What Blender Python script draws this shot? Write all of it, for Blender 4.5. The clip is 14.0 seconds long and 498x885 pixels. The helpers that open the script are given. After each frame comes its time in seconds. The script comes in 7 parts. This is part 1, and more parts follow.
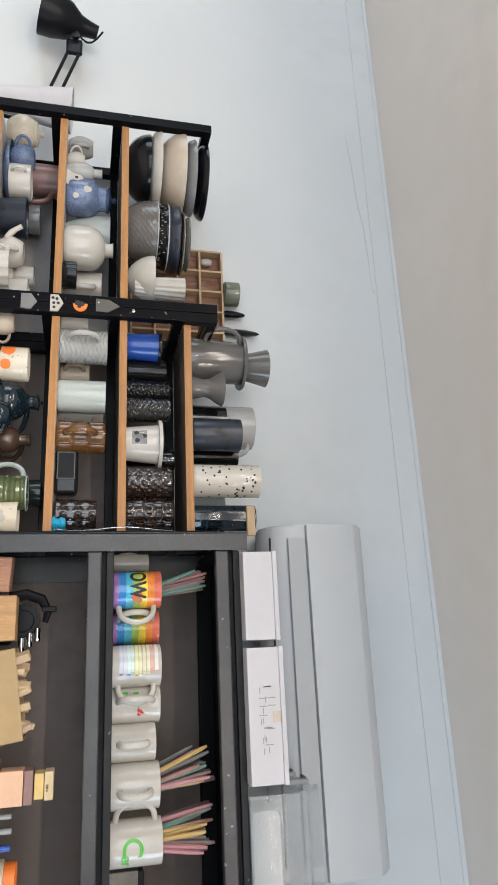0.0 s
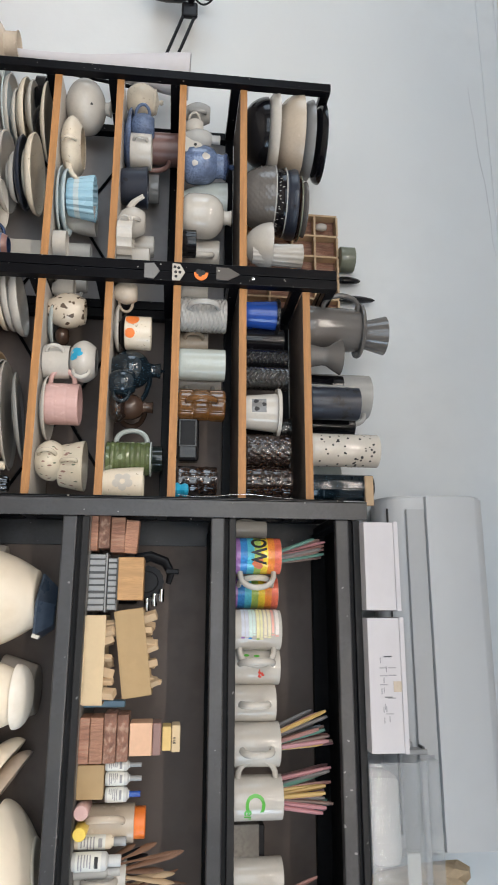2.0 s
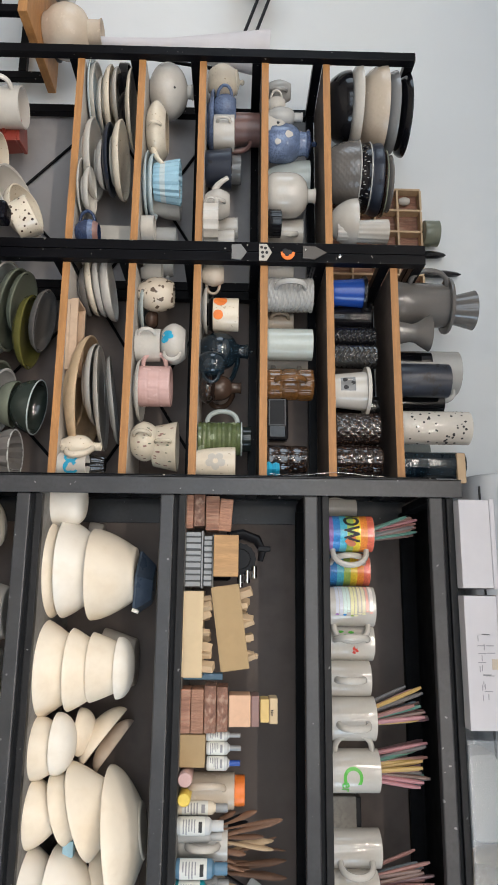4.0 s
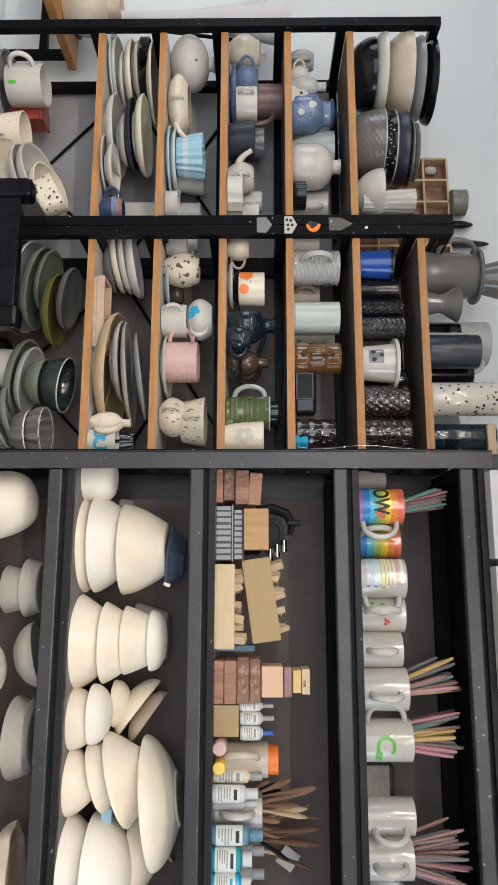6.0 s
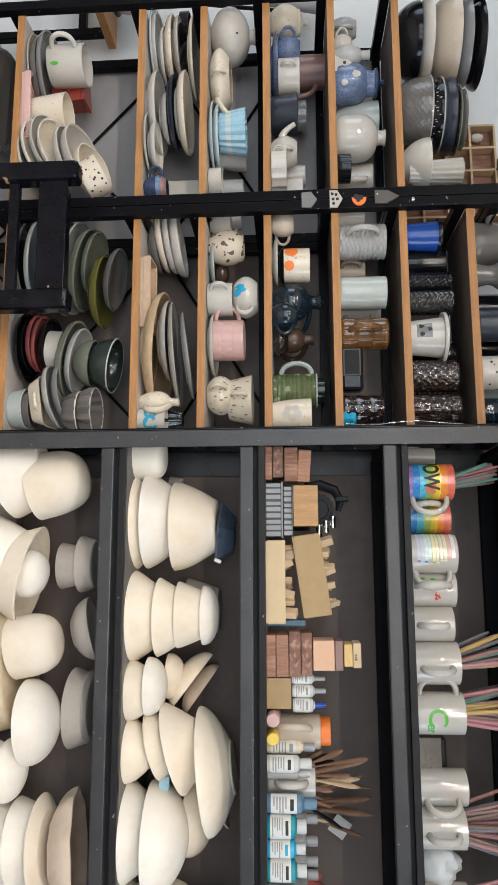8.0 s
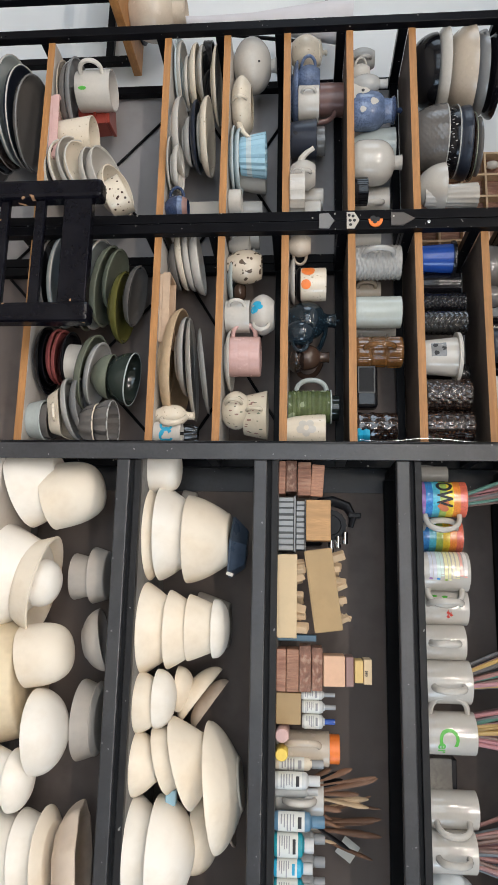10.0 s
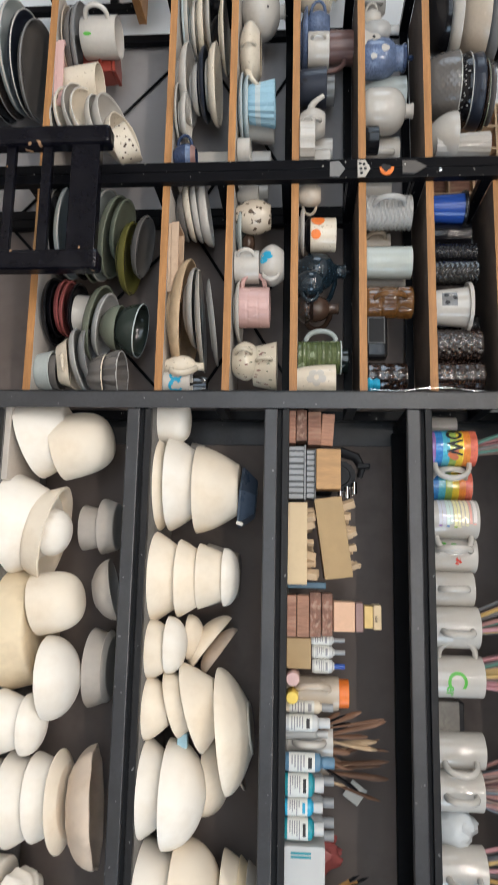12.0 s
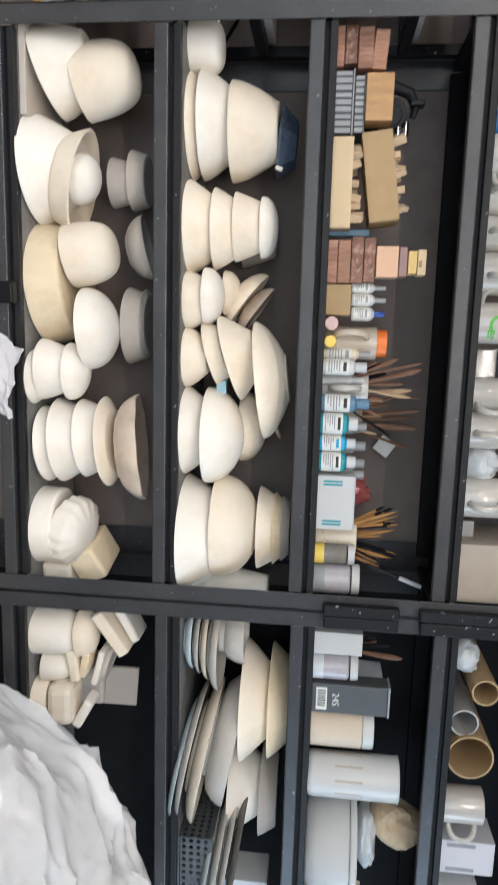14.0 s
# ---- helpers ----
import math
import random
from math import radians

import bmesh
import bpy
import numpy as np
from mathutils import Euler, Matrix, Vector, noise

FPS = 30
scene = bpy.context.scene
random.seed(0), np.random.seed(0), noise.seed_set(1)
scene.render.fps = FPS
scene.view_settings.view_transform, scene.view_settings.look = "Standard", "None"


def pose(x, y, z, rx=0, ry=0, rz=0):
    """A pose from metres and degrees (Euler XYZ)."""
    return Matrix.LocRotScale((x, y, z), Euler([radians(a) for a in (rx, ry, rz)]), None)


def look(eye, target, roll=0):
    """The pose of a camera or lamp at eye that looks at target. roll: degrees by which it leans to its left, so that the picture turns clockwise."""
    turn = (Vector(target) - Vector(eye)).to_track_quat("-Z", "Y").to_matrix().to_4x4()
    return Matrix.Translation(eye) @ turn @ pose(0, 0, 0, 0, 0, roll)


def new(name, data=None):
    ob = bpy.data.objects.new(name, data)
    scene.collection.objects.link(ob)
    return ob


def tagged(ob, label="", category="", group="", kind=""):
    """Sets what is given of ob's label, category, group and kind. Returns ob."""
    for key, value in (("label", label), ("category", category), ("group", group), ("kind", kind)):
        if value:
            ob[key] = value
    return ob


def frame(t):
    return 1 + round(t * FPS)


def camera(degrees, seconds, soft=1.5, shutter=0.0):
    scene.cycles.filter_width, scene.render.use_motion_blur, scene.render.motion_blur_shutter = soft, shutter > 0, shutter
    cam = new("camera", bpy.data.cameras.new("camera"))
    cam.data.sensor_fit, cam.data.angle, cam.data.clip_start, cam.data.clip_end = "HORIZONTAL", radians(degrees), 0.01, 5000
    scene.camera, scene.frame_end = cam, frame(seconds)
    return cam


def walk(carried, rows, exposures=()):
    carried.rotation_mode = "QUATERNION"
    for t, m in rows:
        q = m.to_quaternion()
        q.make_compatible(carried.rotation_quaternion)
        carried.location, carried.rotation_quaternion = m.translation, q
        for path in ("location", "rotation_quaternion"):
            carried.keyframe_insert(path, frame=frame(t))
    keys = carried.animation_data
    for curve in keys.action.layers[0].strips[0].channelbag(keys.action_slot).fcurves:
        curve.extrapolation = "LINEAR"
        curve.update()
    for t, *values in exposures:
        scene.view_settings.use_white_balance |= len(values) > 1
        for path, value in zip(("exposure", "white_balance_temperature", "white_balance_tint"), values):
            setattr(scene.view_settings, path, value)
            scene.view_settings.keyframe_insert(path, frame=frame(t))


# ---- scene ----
cam = camera(40.1, 14.0, soft=0.5, shutter=0.5)
# t, eye, target, roll (the phone is held on its side)
PATH = [
    (0.0, (0.208, -1.45, 1.634), (-0.367, 0.407, 2.103), 91.6),
    (0.5, (0.209, -1.451, 1.623), (-0.335, 0.419, 2.08), 92.2),
    (1.0, (0.207, -1.452, 1.599), (-0.296, 0.446, 1.977), 92.2),
    (1.5, (0.2, -1.442, 1.578), (-0.301, 0.476, 1.844), 92.0),
    (2.0, (0.2, -1.437, 1.566), (-0.285, 0.492, 1.782), 91.7),
    (2.5, (0.196, -1.438, 1.546), (-0.276, 0.499, 1.701), 91.6),
    (3.0, (0.2, -1.441, 1.529), (-0.264, 0.501, 1.649), 91.6),
    (3.5, (0.203, -1.444, 1.512), (-0.245, 0.504, 1.583), 91.3),
    (6.0, (0.227, -1.441, 1.484), (-0.153, 0.522, 1.46), 90.0),
    (6.5, (0.224, -1.451, 1.48), (-0.13, 0.517, 1.435), 90.0),
    (7.0, (0.229, -1.451, 1.468), (-0.112, 0.518, 1.396), 89.8),
    (7.5, (0.219, -1.458, 1.462), (-0.104, 0.514, 1.361), 89.3),
    (8.0, (0.227, -1.451, 1.454), (-0.086, 0.52, 1.328), 89.3),
    (10.5, (0.261, -1.462, 1.447), (-0.138, 0.491, 1.284), 90.4),
    (11.0, (0.255, -1.455, 1.43), (-0.123, 0.503, 1.278), 90.5),
    (11.5, (0.288, -1.461, 1.418), (-0.08, 0.5, 1.282), 90.7),
    (12.0, (0.322, -1.452, 1.418), (-0.005, 0.515, 1.27), 90.5),
    (12.5, (0.396, -1.423, 1.414), (0.244, 0.566, 1.275), 89.9),
    (13.0, (0.495, -1.409, 1.421), (0.613, 0.582, 1.275), 90.5),
    (13.5, (0.536, -1.406, 1.41), (0.779, 0.572, 1.237), 91.7),
    (14.0, (0.583, -1.414, 1.394), (0.92, 0.547, 1.189), 92.6),
]
walk(cam, [(t, look(eye, target, roll)) for t, eye, target, roll in PATH], exposures=[(0, 0.24, 6080, 10), (3, 0.06, 6060, 10), (6.5, 0.03, 6020, 10), (11, 0.03, 5970, 10), (12.5, 0.03, 5970, 10), (14, 0.06, 5840, 10)])

# ---- world and light ----
world = bpy.data.worlds.new("sky")
scene.world = world
world.use_nodes = True
wn = world.node_tree
sky = wn.nodes.new("ShaderNodeTexSky")
sky.sky_type, sky.sun_disc, sky.sun_elevation, sky.sun_rotation = "NISHITA", False, radians(38), radians(200)
wn.links.new(sky.outputs[0], wn.nodes["Background"].inputs[0])
wn.nodes["Background"].inputs[1].default_value = 0.12


def area(name, m, sx, sy, power, colour):
    d = bpy.data.lights.new(name, "AREA")
    d.shape, d.size, d.size_y, d.energy, d.color = "RECTANGLE", sx, sy, power, colour
    ob = new(name, d)
    ob.matrix_world = m
    return ob


WALL_Y, CEIL_Z = 0.335, 2.60
ROOM_L, ROOM_R, ROOM_B = -3.3, 3.4, -4.4
# daylight in the openings of the window wall behind, and of the window at the left
for k in range(3):
    area("window_light", pose(-1.55 + 1.25 * k, ROOM_B - 0.06, 1.55, 90, 0, 0), 1.05, 1.3, 13, (0.78, 0.90, 1.0))
area("window_light", pose(ROOM_L - 0.06, -1.45, 1.6, 90, 0, -90), 1.5, 1.35, 20, (0.78, 0.90, 1.0))
area("window_light", pose(ROOM_R + 0.06, -1.45, 1.6, 90, 0, 90), 1.5, 1.35, 36, (0.66, 0.84, 1.0))
# rows of suspended battens over the room, shining down
LAMP_Z = 2.42
LAMPS = [(-0.75, -1.35, 10), (0.95, -1.35, 10), (-1.0, -2.70, 38), (0.55, -2.70, 38), (-1.0, -3.85, 21), (0.55, -3.85, 21)]
for lx, ly, power in LAMPS:
    area("batten_light", pose(lx, ly, LAMP_Z - 0.04), 1.1, 0.08, power, (1.0, 0.87, 0.72))

# ---- materials ----
def material(name, colour, rough=0.5, metal=0.0, vary=0.12, scale=8.0, bump=0.0, bscale=120.0, speck=None, coat=0.0, spec=0.5, stretch=(1, 1, 1), dirt=None, dirt_amount=0.0, dscale=3.0, rnd=0.0, hue=0.0):
    """Colour broken at two scales, roughness broken by the same noise, fine relief, optional specks and dirt."""
    m = bpy.data.materials.new(name)
    m.use_nodes = True
    t = m.node_tree
    n, l = t.nodes, t.links
    b = n["Principled BSDF"]
    tc = n.new("ShaderNodeTexCoord")
    mp = n.new("ShaderNodeMapping")
    mp.inputs["Scale"].default_value = stretch
    l.new(tc.outputs["Object"], mp.inputs[0])
    src = mp.outputs[0]

    def noise_node(sc, detail=4.0):
        q = n.new("ShaderNodeTexNoise")
        q.inputs["Scale"].default_value, q.inputs["Detail"].default_value = sc, detail
        l.new(src, q.inputs["Vector"])
        return q.outputs[0]

    def mix(fac, a, c, kind="MIX"):
        q = n.new("ShaderNodeMix")
        q.data_type, q.blend_type = "RGBA", kind
        for s, v in ((0, fac), (6, a), (7, c)):
            if hasattr(v, "is_linked"):
                l.new(v, q.inputs[s])
            else:
                q.inputs[s].default_value = v if s == 0 else (*v[:3], 1)
        return q.outputs[2]

    def ramp(v, lo, hi):
        q = n.new("ShaderNodeMapRange")
        q.inputs[1].default_value, q.inputs[2].default_value = lo, hi
        l.new(v, q.inputs[0])
        return q.outputs[0]

    lo = tuple(max(0.0, c * (1 - vary)) for c in colour)
    hi = tuple(min(1.0, c * (1 + vary)) for c in colour)
    col = mix(ramp(noise_node(scale), 0.3, 0.7), lo, hi)
    col = mix(ramp(noise_node(scale * 9.0, 2.0), 0.42, 0.75), col, tuple(c * (1 - vary * 0.8) for c in colour))
    if rnd:
        oi = n.new("ShaderNodeObjectInfo")
        hs = n.new("ShaderNodeHueSaturation")
        l.new(ramp(oi.outputs["Random"], 0.0, 1.0), hs.inputs["Value"])
        q = hs.inputs["Value"].links[0].from_node
        q.inputs[3].default_value, q.inputs[4].default_value = 1 - rnd, 1 + rnd
        l.new(col, hs.inputs["Color"])
        col = hs.outputs[0]
    if speck:
        col = mix(ramp(noise_node(speck[1], 1.0), speck[2], speck[2] + 0.03), col, speck[0])
    if dirt:
        col = mix(ramp(noise_node(dscale, 6.0), 0.5, 0.5 + 0.5 / max(dirt_amount, 0.05) * 0.4), col, dirt)
    l.new(col, b.inputs["Base Color"])
    rr = n.new("ShaderNodeMapRange")
    rr.inputs[3].default_value, rr.inputs[4].default_value = max(0.03, rough * 0.8), min(1.0, rough * 1.25)
    l.new(noise_node(scale * 3.0), rr.inputs[0])
    l.new(rr.outputs[0], b.inputs["Roughness"])
    b.inputs["Metallic"].default_value = metal
    b.inputs["Specular IOR Level"].default_value = spec
    b.inputs["Coat Weight"].default_value = coat
    b.inputs["Coat Roughness"].default_value = 0.08
    if bump:
        bp = n.new("ShaderNodeBump")
        bp.inputs["Strength"].default_value, bp.inputs["Distance"].default_value = bump, 0.002
        l.new(noise_node(bscale, 6.0), bp.inputs["Height"])
        l.new(bp.outputs[0], b.inputs["Normal"])
    return m


def glass(name, colour, rough=0.05, ior=1.45):
    m = bpy.data.materials.new(name)
    m.use_nodes = True
    b = m.node_tree.nodes["Principled BSDF"]
    b.inputs["Base Color"].default_value = (*colour, 1)
    b.inputs["Roughness"].default_value = rough
    b.inputs["IOR"].default_value = ior
    b.inputs["Transmission Weight"].default_value = 1.0
    return m


def film(name, colour, alpha, rough, bump=0.0, bscale=20.0):
    """A thin see-through plastic skin."""
    m = material(name, colour, rough, vary=0.06, scale=4, bump=bump, bscale=bscale, spec=0.6)
    m.node_tree.nodes["Principled BSDF"].inputs["Alpha"].default_value = alpha
    return m


def glow(name, colour, strength):
    m = bpy.data.materials.new(name)
    m.use_nodes = True
    b = m.node_tree.nodes["Principled BSDF"]
    b.inputs["Base Color"].default_value = (*colour, 1)
    b.inputs["Emission Color"].default_value = (*colour, 1)
    b.inputs["Emission Strength"].default_value = strength
    return m


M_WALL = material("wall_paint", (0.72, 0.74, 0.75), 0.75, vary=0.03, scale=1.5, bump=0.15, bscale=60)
# unseen walls get this darker grey, added to cut the fill light
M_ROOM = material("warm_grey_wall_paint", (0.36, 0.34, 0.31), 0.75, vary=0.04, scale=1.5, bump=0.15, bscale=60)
M_CEIL = material("ceiling_paint", (0.81, 0.755, 0.70), 0.85, vary=0.03, scale=1.2, bump=0.12, bscale=60)
M_FLOOR = material("workshop_floor", (0.36, 0.33, 0.29), 0.5, vary=0.2, scale=2.0, bump=0.2)
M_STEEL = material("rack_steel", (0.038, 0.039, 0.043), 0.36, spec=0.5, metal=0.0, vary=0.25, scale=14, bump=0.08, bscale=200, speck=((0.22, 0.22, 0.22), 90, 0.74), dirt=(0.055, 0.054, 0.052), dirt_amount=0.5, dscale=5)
# near-black for recesses, inner members, undersides and one backing sheet: shade in the colour
M_RACK_SHADE = material("rack_steel_inner", (0.010, 0.010, 0.011), 0.6, vary=0.2, scale=10, spec=0.15)
M_LIP = material("rack_lip", (0.018, 0.018, 0.019), 0.45, spec=0.2, vary=0.2, scale=12, speck=((0.2, 0.2, 0.2), 90, 0.76))
M_BOARD = material("dusty_board", (0.20, 0.195, 0.19), 0.7, vary=0.3, scale=9, bump=0.2, dirt=(0.36, 0.35, 0.33), dirt_amount=0.6, dscale=6)
M_PANEL = material("backing_sheet", (0.185, 0.150, 0.132), 0.6, spec=0.15, vary=0.12, scale=3, bump=0.1, bscale=40)
M_PANEL_PALE = material("pale_backing_sheet", (0.35, 0.33, 0.325), 0.55, spec=0.25, vary=0.10, scale=3, bump=0.1, bscale=40)
M_TUBE = material("black_tube", (0.005, 0.005, 0.0065), 0.30, spec=0.10, vary=0.2, scale=20, bump=0.06, bscale=300, speck=((0.30, 0.28, 0.25), 95, 0.745))
M_LADDER = material("chipped_black_paint", (0.004, 0.004, 0.007), 0.20, spec=0.16, vary=0.2, scale=20, bump=0.25, bscale=60, speck=((0.45, 0.26, 0.14), 38, 0.735), dirt=(0.014, 0.014, 0.018), dirt_amount=0.4, dscale=12)
M_OAK = material("oak_edge", (0.42, 0.20, 0.065), 0.5, vary=0.22, scale=7, bump=0.1, bscale=90, stretch=(1, 8, 14))
# underside of the melamine boards, darkened to carry the shade below them
M_UNDER_SHADE = material("board_underside", (0.13, 0.106, 0.093), 0.6, spec=0.2, vary=0.15, scale=5)
M_SHELF = material("shelf_melamine", (0.50, 0.46, 0.42), 0.5, vary=0.08, scale=6, dirt=(0.36, 0.33, 0.30), dirt_amount=0.4, dscale=7)

# ---- helpers for building ----
def box(bm, x0, x1, y0, y1, z0, z1, bevel=0.0, m=None):
    r = bmesh.ops.create_cube(bm, size=1.0)
    vs = r["verts"]
    for v in vs:
        v.co = Vector((x0 + (v.co.x + 0.5) * (x1 - x0), y0 + (v.co.y + 0.5) * (y1 - y0), z0 + (v.co.z + 0.5) * (z1 - z0)))
    if bevel:
        es = list({e for v in vs for e in v.link_edges})
        r = bmesh.ops.bevel(bm, geom=es, offset=bevel, segments=2, affect="EDGES", profile=0.5)
        vs = list({v for fa in r["faces"] for v in fa.verts} | {v for v in vs if v.is_valid})
    if m is not None:
        bmesh.ops.transform(bm, matrix=m, verts=vs)
    return vs


def mesh_of(name, bm, mat, smooth=False):
    me = bpy.data.meshes.new(name)
    bmesh.ops.recalc_face_normals(bm, faces=bm.faces)
    bm.to_mesh(me)
    bm.free()
    for q in (mat if isinstance(mat, (list, tuple)) else [mat]):
        me.materials.append(q)
    if smooth:
        for p in me.polygons:
            p.use_smooth = True
        me.set_sharp_from_angle(angle=radians(38))
    return me


def part(name, bm, mat, parent=None, label="", smooth=False, m=None):
    ob = new(name, mesh_of(name, bm, mat, smooth))
    if m is not None:
        ob.matrix_basis = m
    if parent is not None:
        ob.parent = parent
    if label:
        tagged(ob, label)
    return ob


def solid(name, bm, mat, label, category, group="", kind="", smooth=False, m=None):
    return tagged(part(name, bm, mat, None, "", smooth, m), label, category, group, kind)


def thing(name, m, label, category, group=""):
    ob = new(name)
    ob.empty_display_size = 0.05
    ob.matrix_basis = m
    return tagged(ob, label, category, group)


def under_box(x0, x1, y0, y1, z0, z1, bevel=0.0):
    """A board whose underside takes the second material, with shade in its colour."""
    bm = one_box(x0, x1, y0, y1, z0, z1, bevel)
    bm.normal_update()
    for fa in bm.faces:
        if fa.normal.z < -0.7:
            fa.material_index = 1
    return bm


def one_box(x0, x1, y0, y1, z0, z1, bevel=0.0):
    bm = bmesh.new()
    box(bm, x0, x1, y0, y1, z0, z1, bevel)
    return bm


TAU = math.tau


def sweep(pts, rad, seg=8, bm=None, flat=1.0, cap=True):
    """A round rod along points; rad is one radius or one per point."""
    bm = bm or bmesh.new()
    pts = [Vector(p) for p in pts]
    rads = rad if isinstance(rad, (list, tuple)) else [rad] * len(pts)
    side = None
    rings = []
    for k, p in enumerate(pts):
        d = (pts[min(k + 1, len(pts) - 1)] - pts[max(k - 1, 0)]).normalized()
        if side is None:
            side = d.cross(Vector((0.3, 0.2, 0.9))).normalized()
        side = (side - d * side.dot(d)).normalized()
        up = d.cross(side)
        rings.append([bm.verts.new(p + rads[k] * (math.cos(TAU * s / seg) * side + flat * math.sin(TAU * s / seg) * up)) for s in range(seg)])
    for a, b in zip(rings, rings[1:]):
        for s in range(seg):
            bm.faces.new((a[s], a[(s + 1) % seg], b[(s + 1) % seg], b[s]))
    if cap:
        bm.faces.new(rings[0][::-1])
        bm.faces.new(rings[-1])
    return bm


# ---- the room ----
def slab(name, x0, x1, y0, y1, z0, z1, mat, label, category):
    return solid(name, one_box(x0, x1, y0, y1, z0, z1), mat, label, category, kind="structure")


slab("floor", ROOM_L - 0.2, ROOM_R + 0.2, ROOM_B - 0.2, WALL_Y + 0.2, -0.15, 0.0, M_FLOOR, "worn grey-brown floor of the workshop", "floor")
slab("ceiling", ROOM_L - 0.2, ROOM_R + 0.2, ROOM_B - 0.2, WALL_Y + 0.2, CEIL_Z, CEIL_Z + 0.15, M_CEIL, "plain off-white painted ceiling", "ceiling")
slab("wall_north", ROOM_L - 0.2, ROOM_R + 0.2, WALL_Y, WALL_Y + 0.2, 0, CEIL_Z, M_WALL, "cool white painted plaster wall behind the racks", "wall")
for name, xa in (("wall_west", ROOM_L - 0.2), ("wall_east", ROOM_R)):
    bm = bmesh.new()
    for a, c, d, e in ((ROOM_B - 0.2, -2.2, 0, CEIL_Z), (-0.7, WALL_Y, 0, CEIL_Z), (-2.2, -0.7, 0, 0.925), (-2.2, -0.7, 2.275, CEIL_Z)):
        box(bm, xa, xa + 0.2, a, c, d, e)
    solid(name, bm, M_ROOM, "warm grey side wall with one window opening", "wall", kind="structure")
# window wall behind the camera: piers, parapet and lintel round three openings
WX = [-1.55 + 1.25 * k for k in range(3)]
bm = bmesh.new()
box(bm, ROOM_L, ROOM_R, ROOM_B - 0.2, ROOM_B, 0, 0.9)
box(bm, ROOM_L, ROOM_R, ROOM_B - 0.2, ROOM_B, 2.2, CEIL_Z)
edges = [ROOM_L] + [v for w in WX for v in (w - 0.525, w + 0.525)] + [ROOM_R]
for a, c in zip(edges[::2], edges[1::2]):
    box(bm, a, c, ROOM_B - 0.2, ROOM_B, 0.9, 2.2)
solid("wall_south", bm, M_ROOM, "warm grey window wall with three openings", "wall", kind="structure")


def steel_rack(name, x0, x1, levels, top, label, y1=0.315, left_w=0.045, right_w=0.037, panel=None):
    """Boltless angle rack: four posts, stepped beams front and back, side rails and boards."""
    r = thing(name, pose(0, 0, 0), label, "shelving rack", "steel racks")
    for xa, xb in ((x0, x0 + left_w), (x1 - right_w, x1)):
        for ya, yb in ((0.0, 0.038), (y1 - 0.04, y1)):
            bm = bmesh.new()
            inner = xb if xa == x0 else xa
            wide = 0.032 if ya else 0.0
            box(bm, xa - (wide if xa != x0 else 0), xb + (wide if xa == x0 else 0), ya if ya == 0 else yb - 0.003, ya + 0.003 if ya == 0 else yb, 0, top, 0.0008)
            outer = xa if xa == x0 else xb
            box(bm, min(outer, outer + (0.003 if xa == x0 else -0.003)), max(outer, outer + (0.003 if xa == x0 else -0.003)), ya, yb, 0, top)
            part("post", bm, M_STEEL, r)
    for z in levels:
        # front beam: plain face, groove blackened as shade, narrow lip that holds the board
        bm = bmesh.new()
        xa, xb = x0 + left_w + 0.0005, x1 - right_w - 0.0005
        box(bm, xa, xb, 0.002, 0.022, z - 0.053, z - 0.024, 0.003)
        part("front_beam", bm, M_STEEL, r)
        part("beam_groove", one_box(xa, xb, 0.016, 0.0225, z - 0.0238, z - 0.0142), M_RACK_SHADE, r)
        part("beam_lip", one_box(xa, xb, 0.007, 0.024, z - 0.014, z + 0.0008, 0.0015), M_LIP, r)
        # back and side members take a shaded copy of the post steel
        part("back_beam", one_box(xa, xb, y1 - 0.024, y1 - 0.004, z - 0.046, z - 0.006, 0.002), M_RACK_SHADE, r)
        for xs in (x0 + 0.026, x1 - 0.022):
            part("side_rail", one_box(xs, xs + 0.018, 0.04, y1 - 0.042, z - 0.046, z - 0.012, 0.002), M_RACK_SHADE, r)
        # the underside is near-black too, as the shade below a shelf
        part("shelf_board", under_box(x0 + 0.025, x1 - 0.006, 0.0245, y1 - 0.006, z - 0.0115, z, 0.001), [M_BOARD, M_RACK_SHADE], r)
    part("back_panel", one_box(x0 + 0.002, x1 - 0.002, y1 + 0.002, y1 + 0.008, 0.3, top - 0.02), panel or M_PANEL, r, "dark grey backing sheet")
    return r


LEV_A = (0.748, 1.09, 1.394, 1.70, 1.968)
LEV_B = (0.735, 1.097, 1.402, 1.712, 1.985)
rack_a = steel_rack("steel_rack", -0.035, 1.192, LEV_A, 1.986, "black steel boltless rack full of plaster moulds and mugs", left_w=0.039, right_w=0.038)
# backing sheet blacker than the first rack's, to hold the shade behind
rack_b = steel_rack("steel_rack", 1.1935, 2.38, LEV_B, 1.99, "black steel boltless rack beside the first one", left_w=0.036, panel=M_RACK_SHADE)

OAK = {0: 0.788, 1: 1.100, 2: 1.256, 3: 1.411, 4: 1.570, 5: 1.727, 6: 1.881}


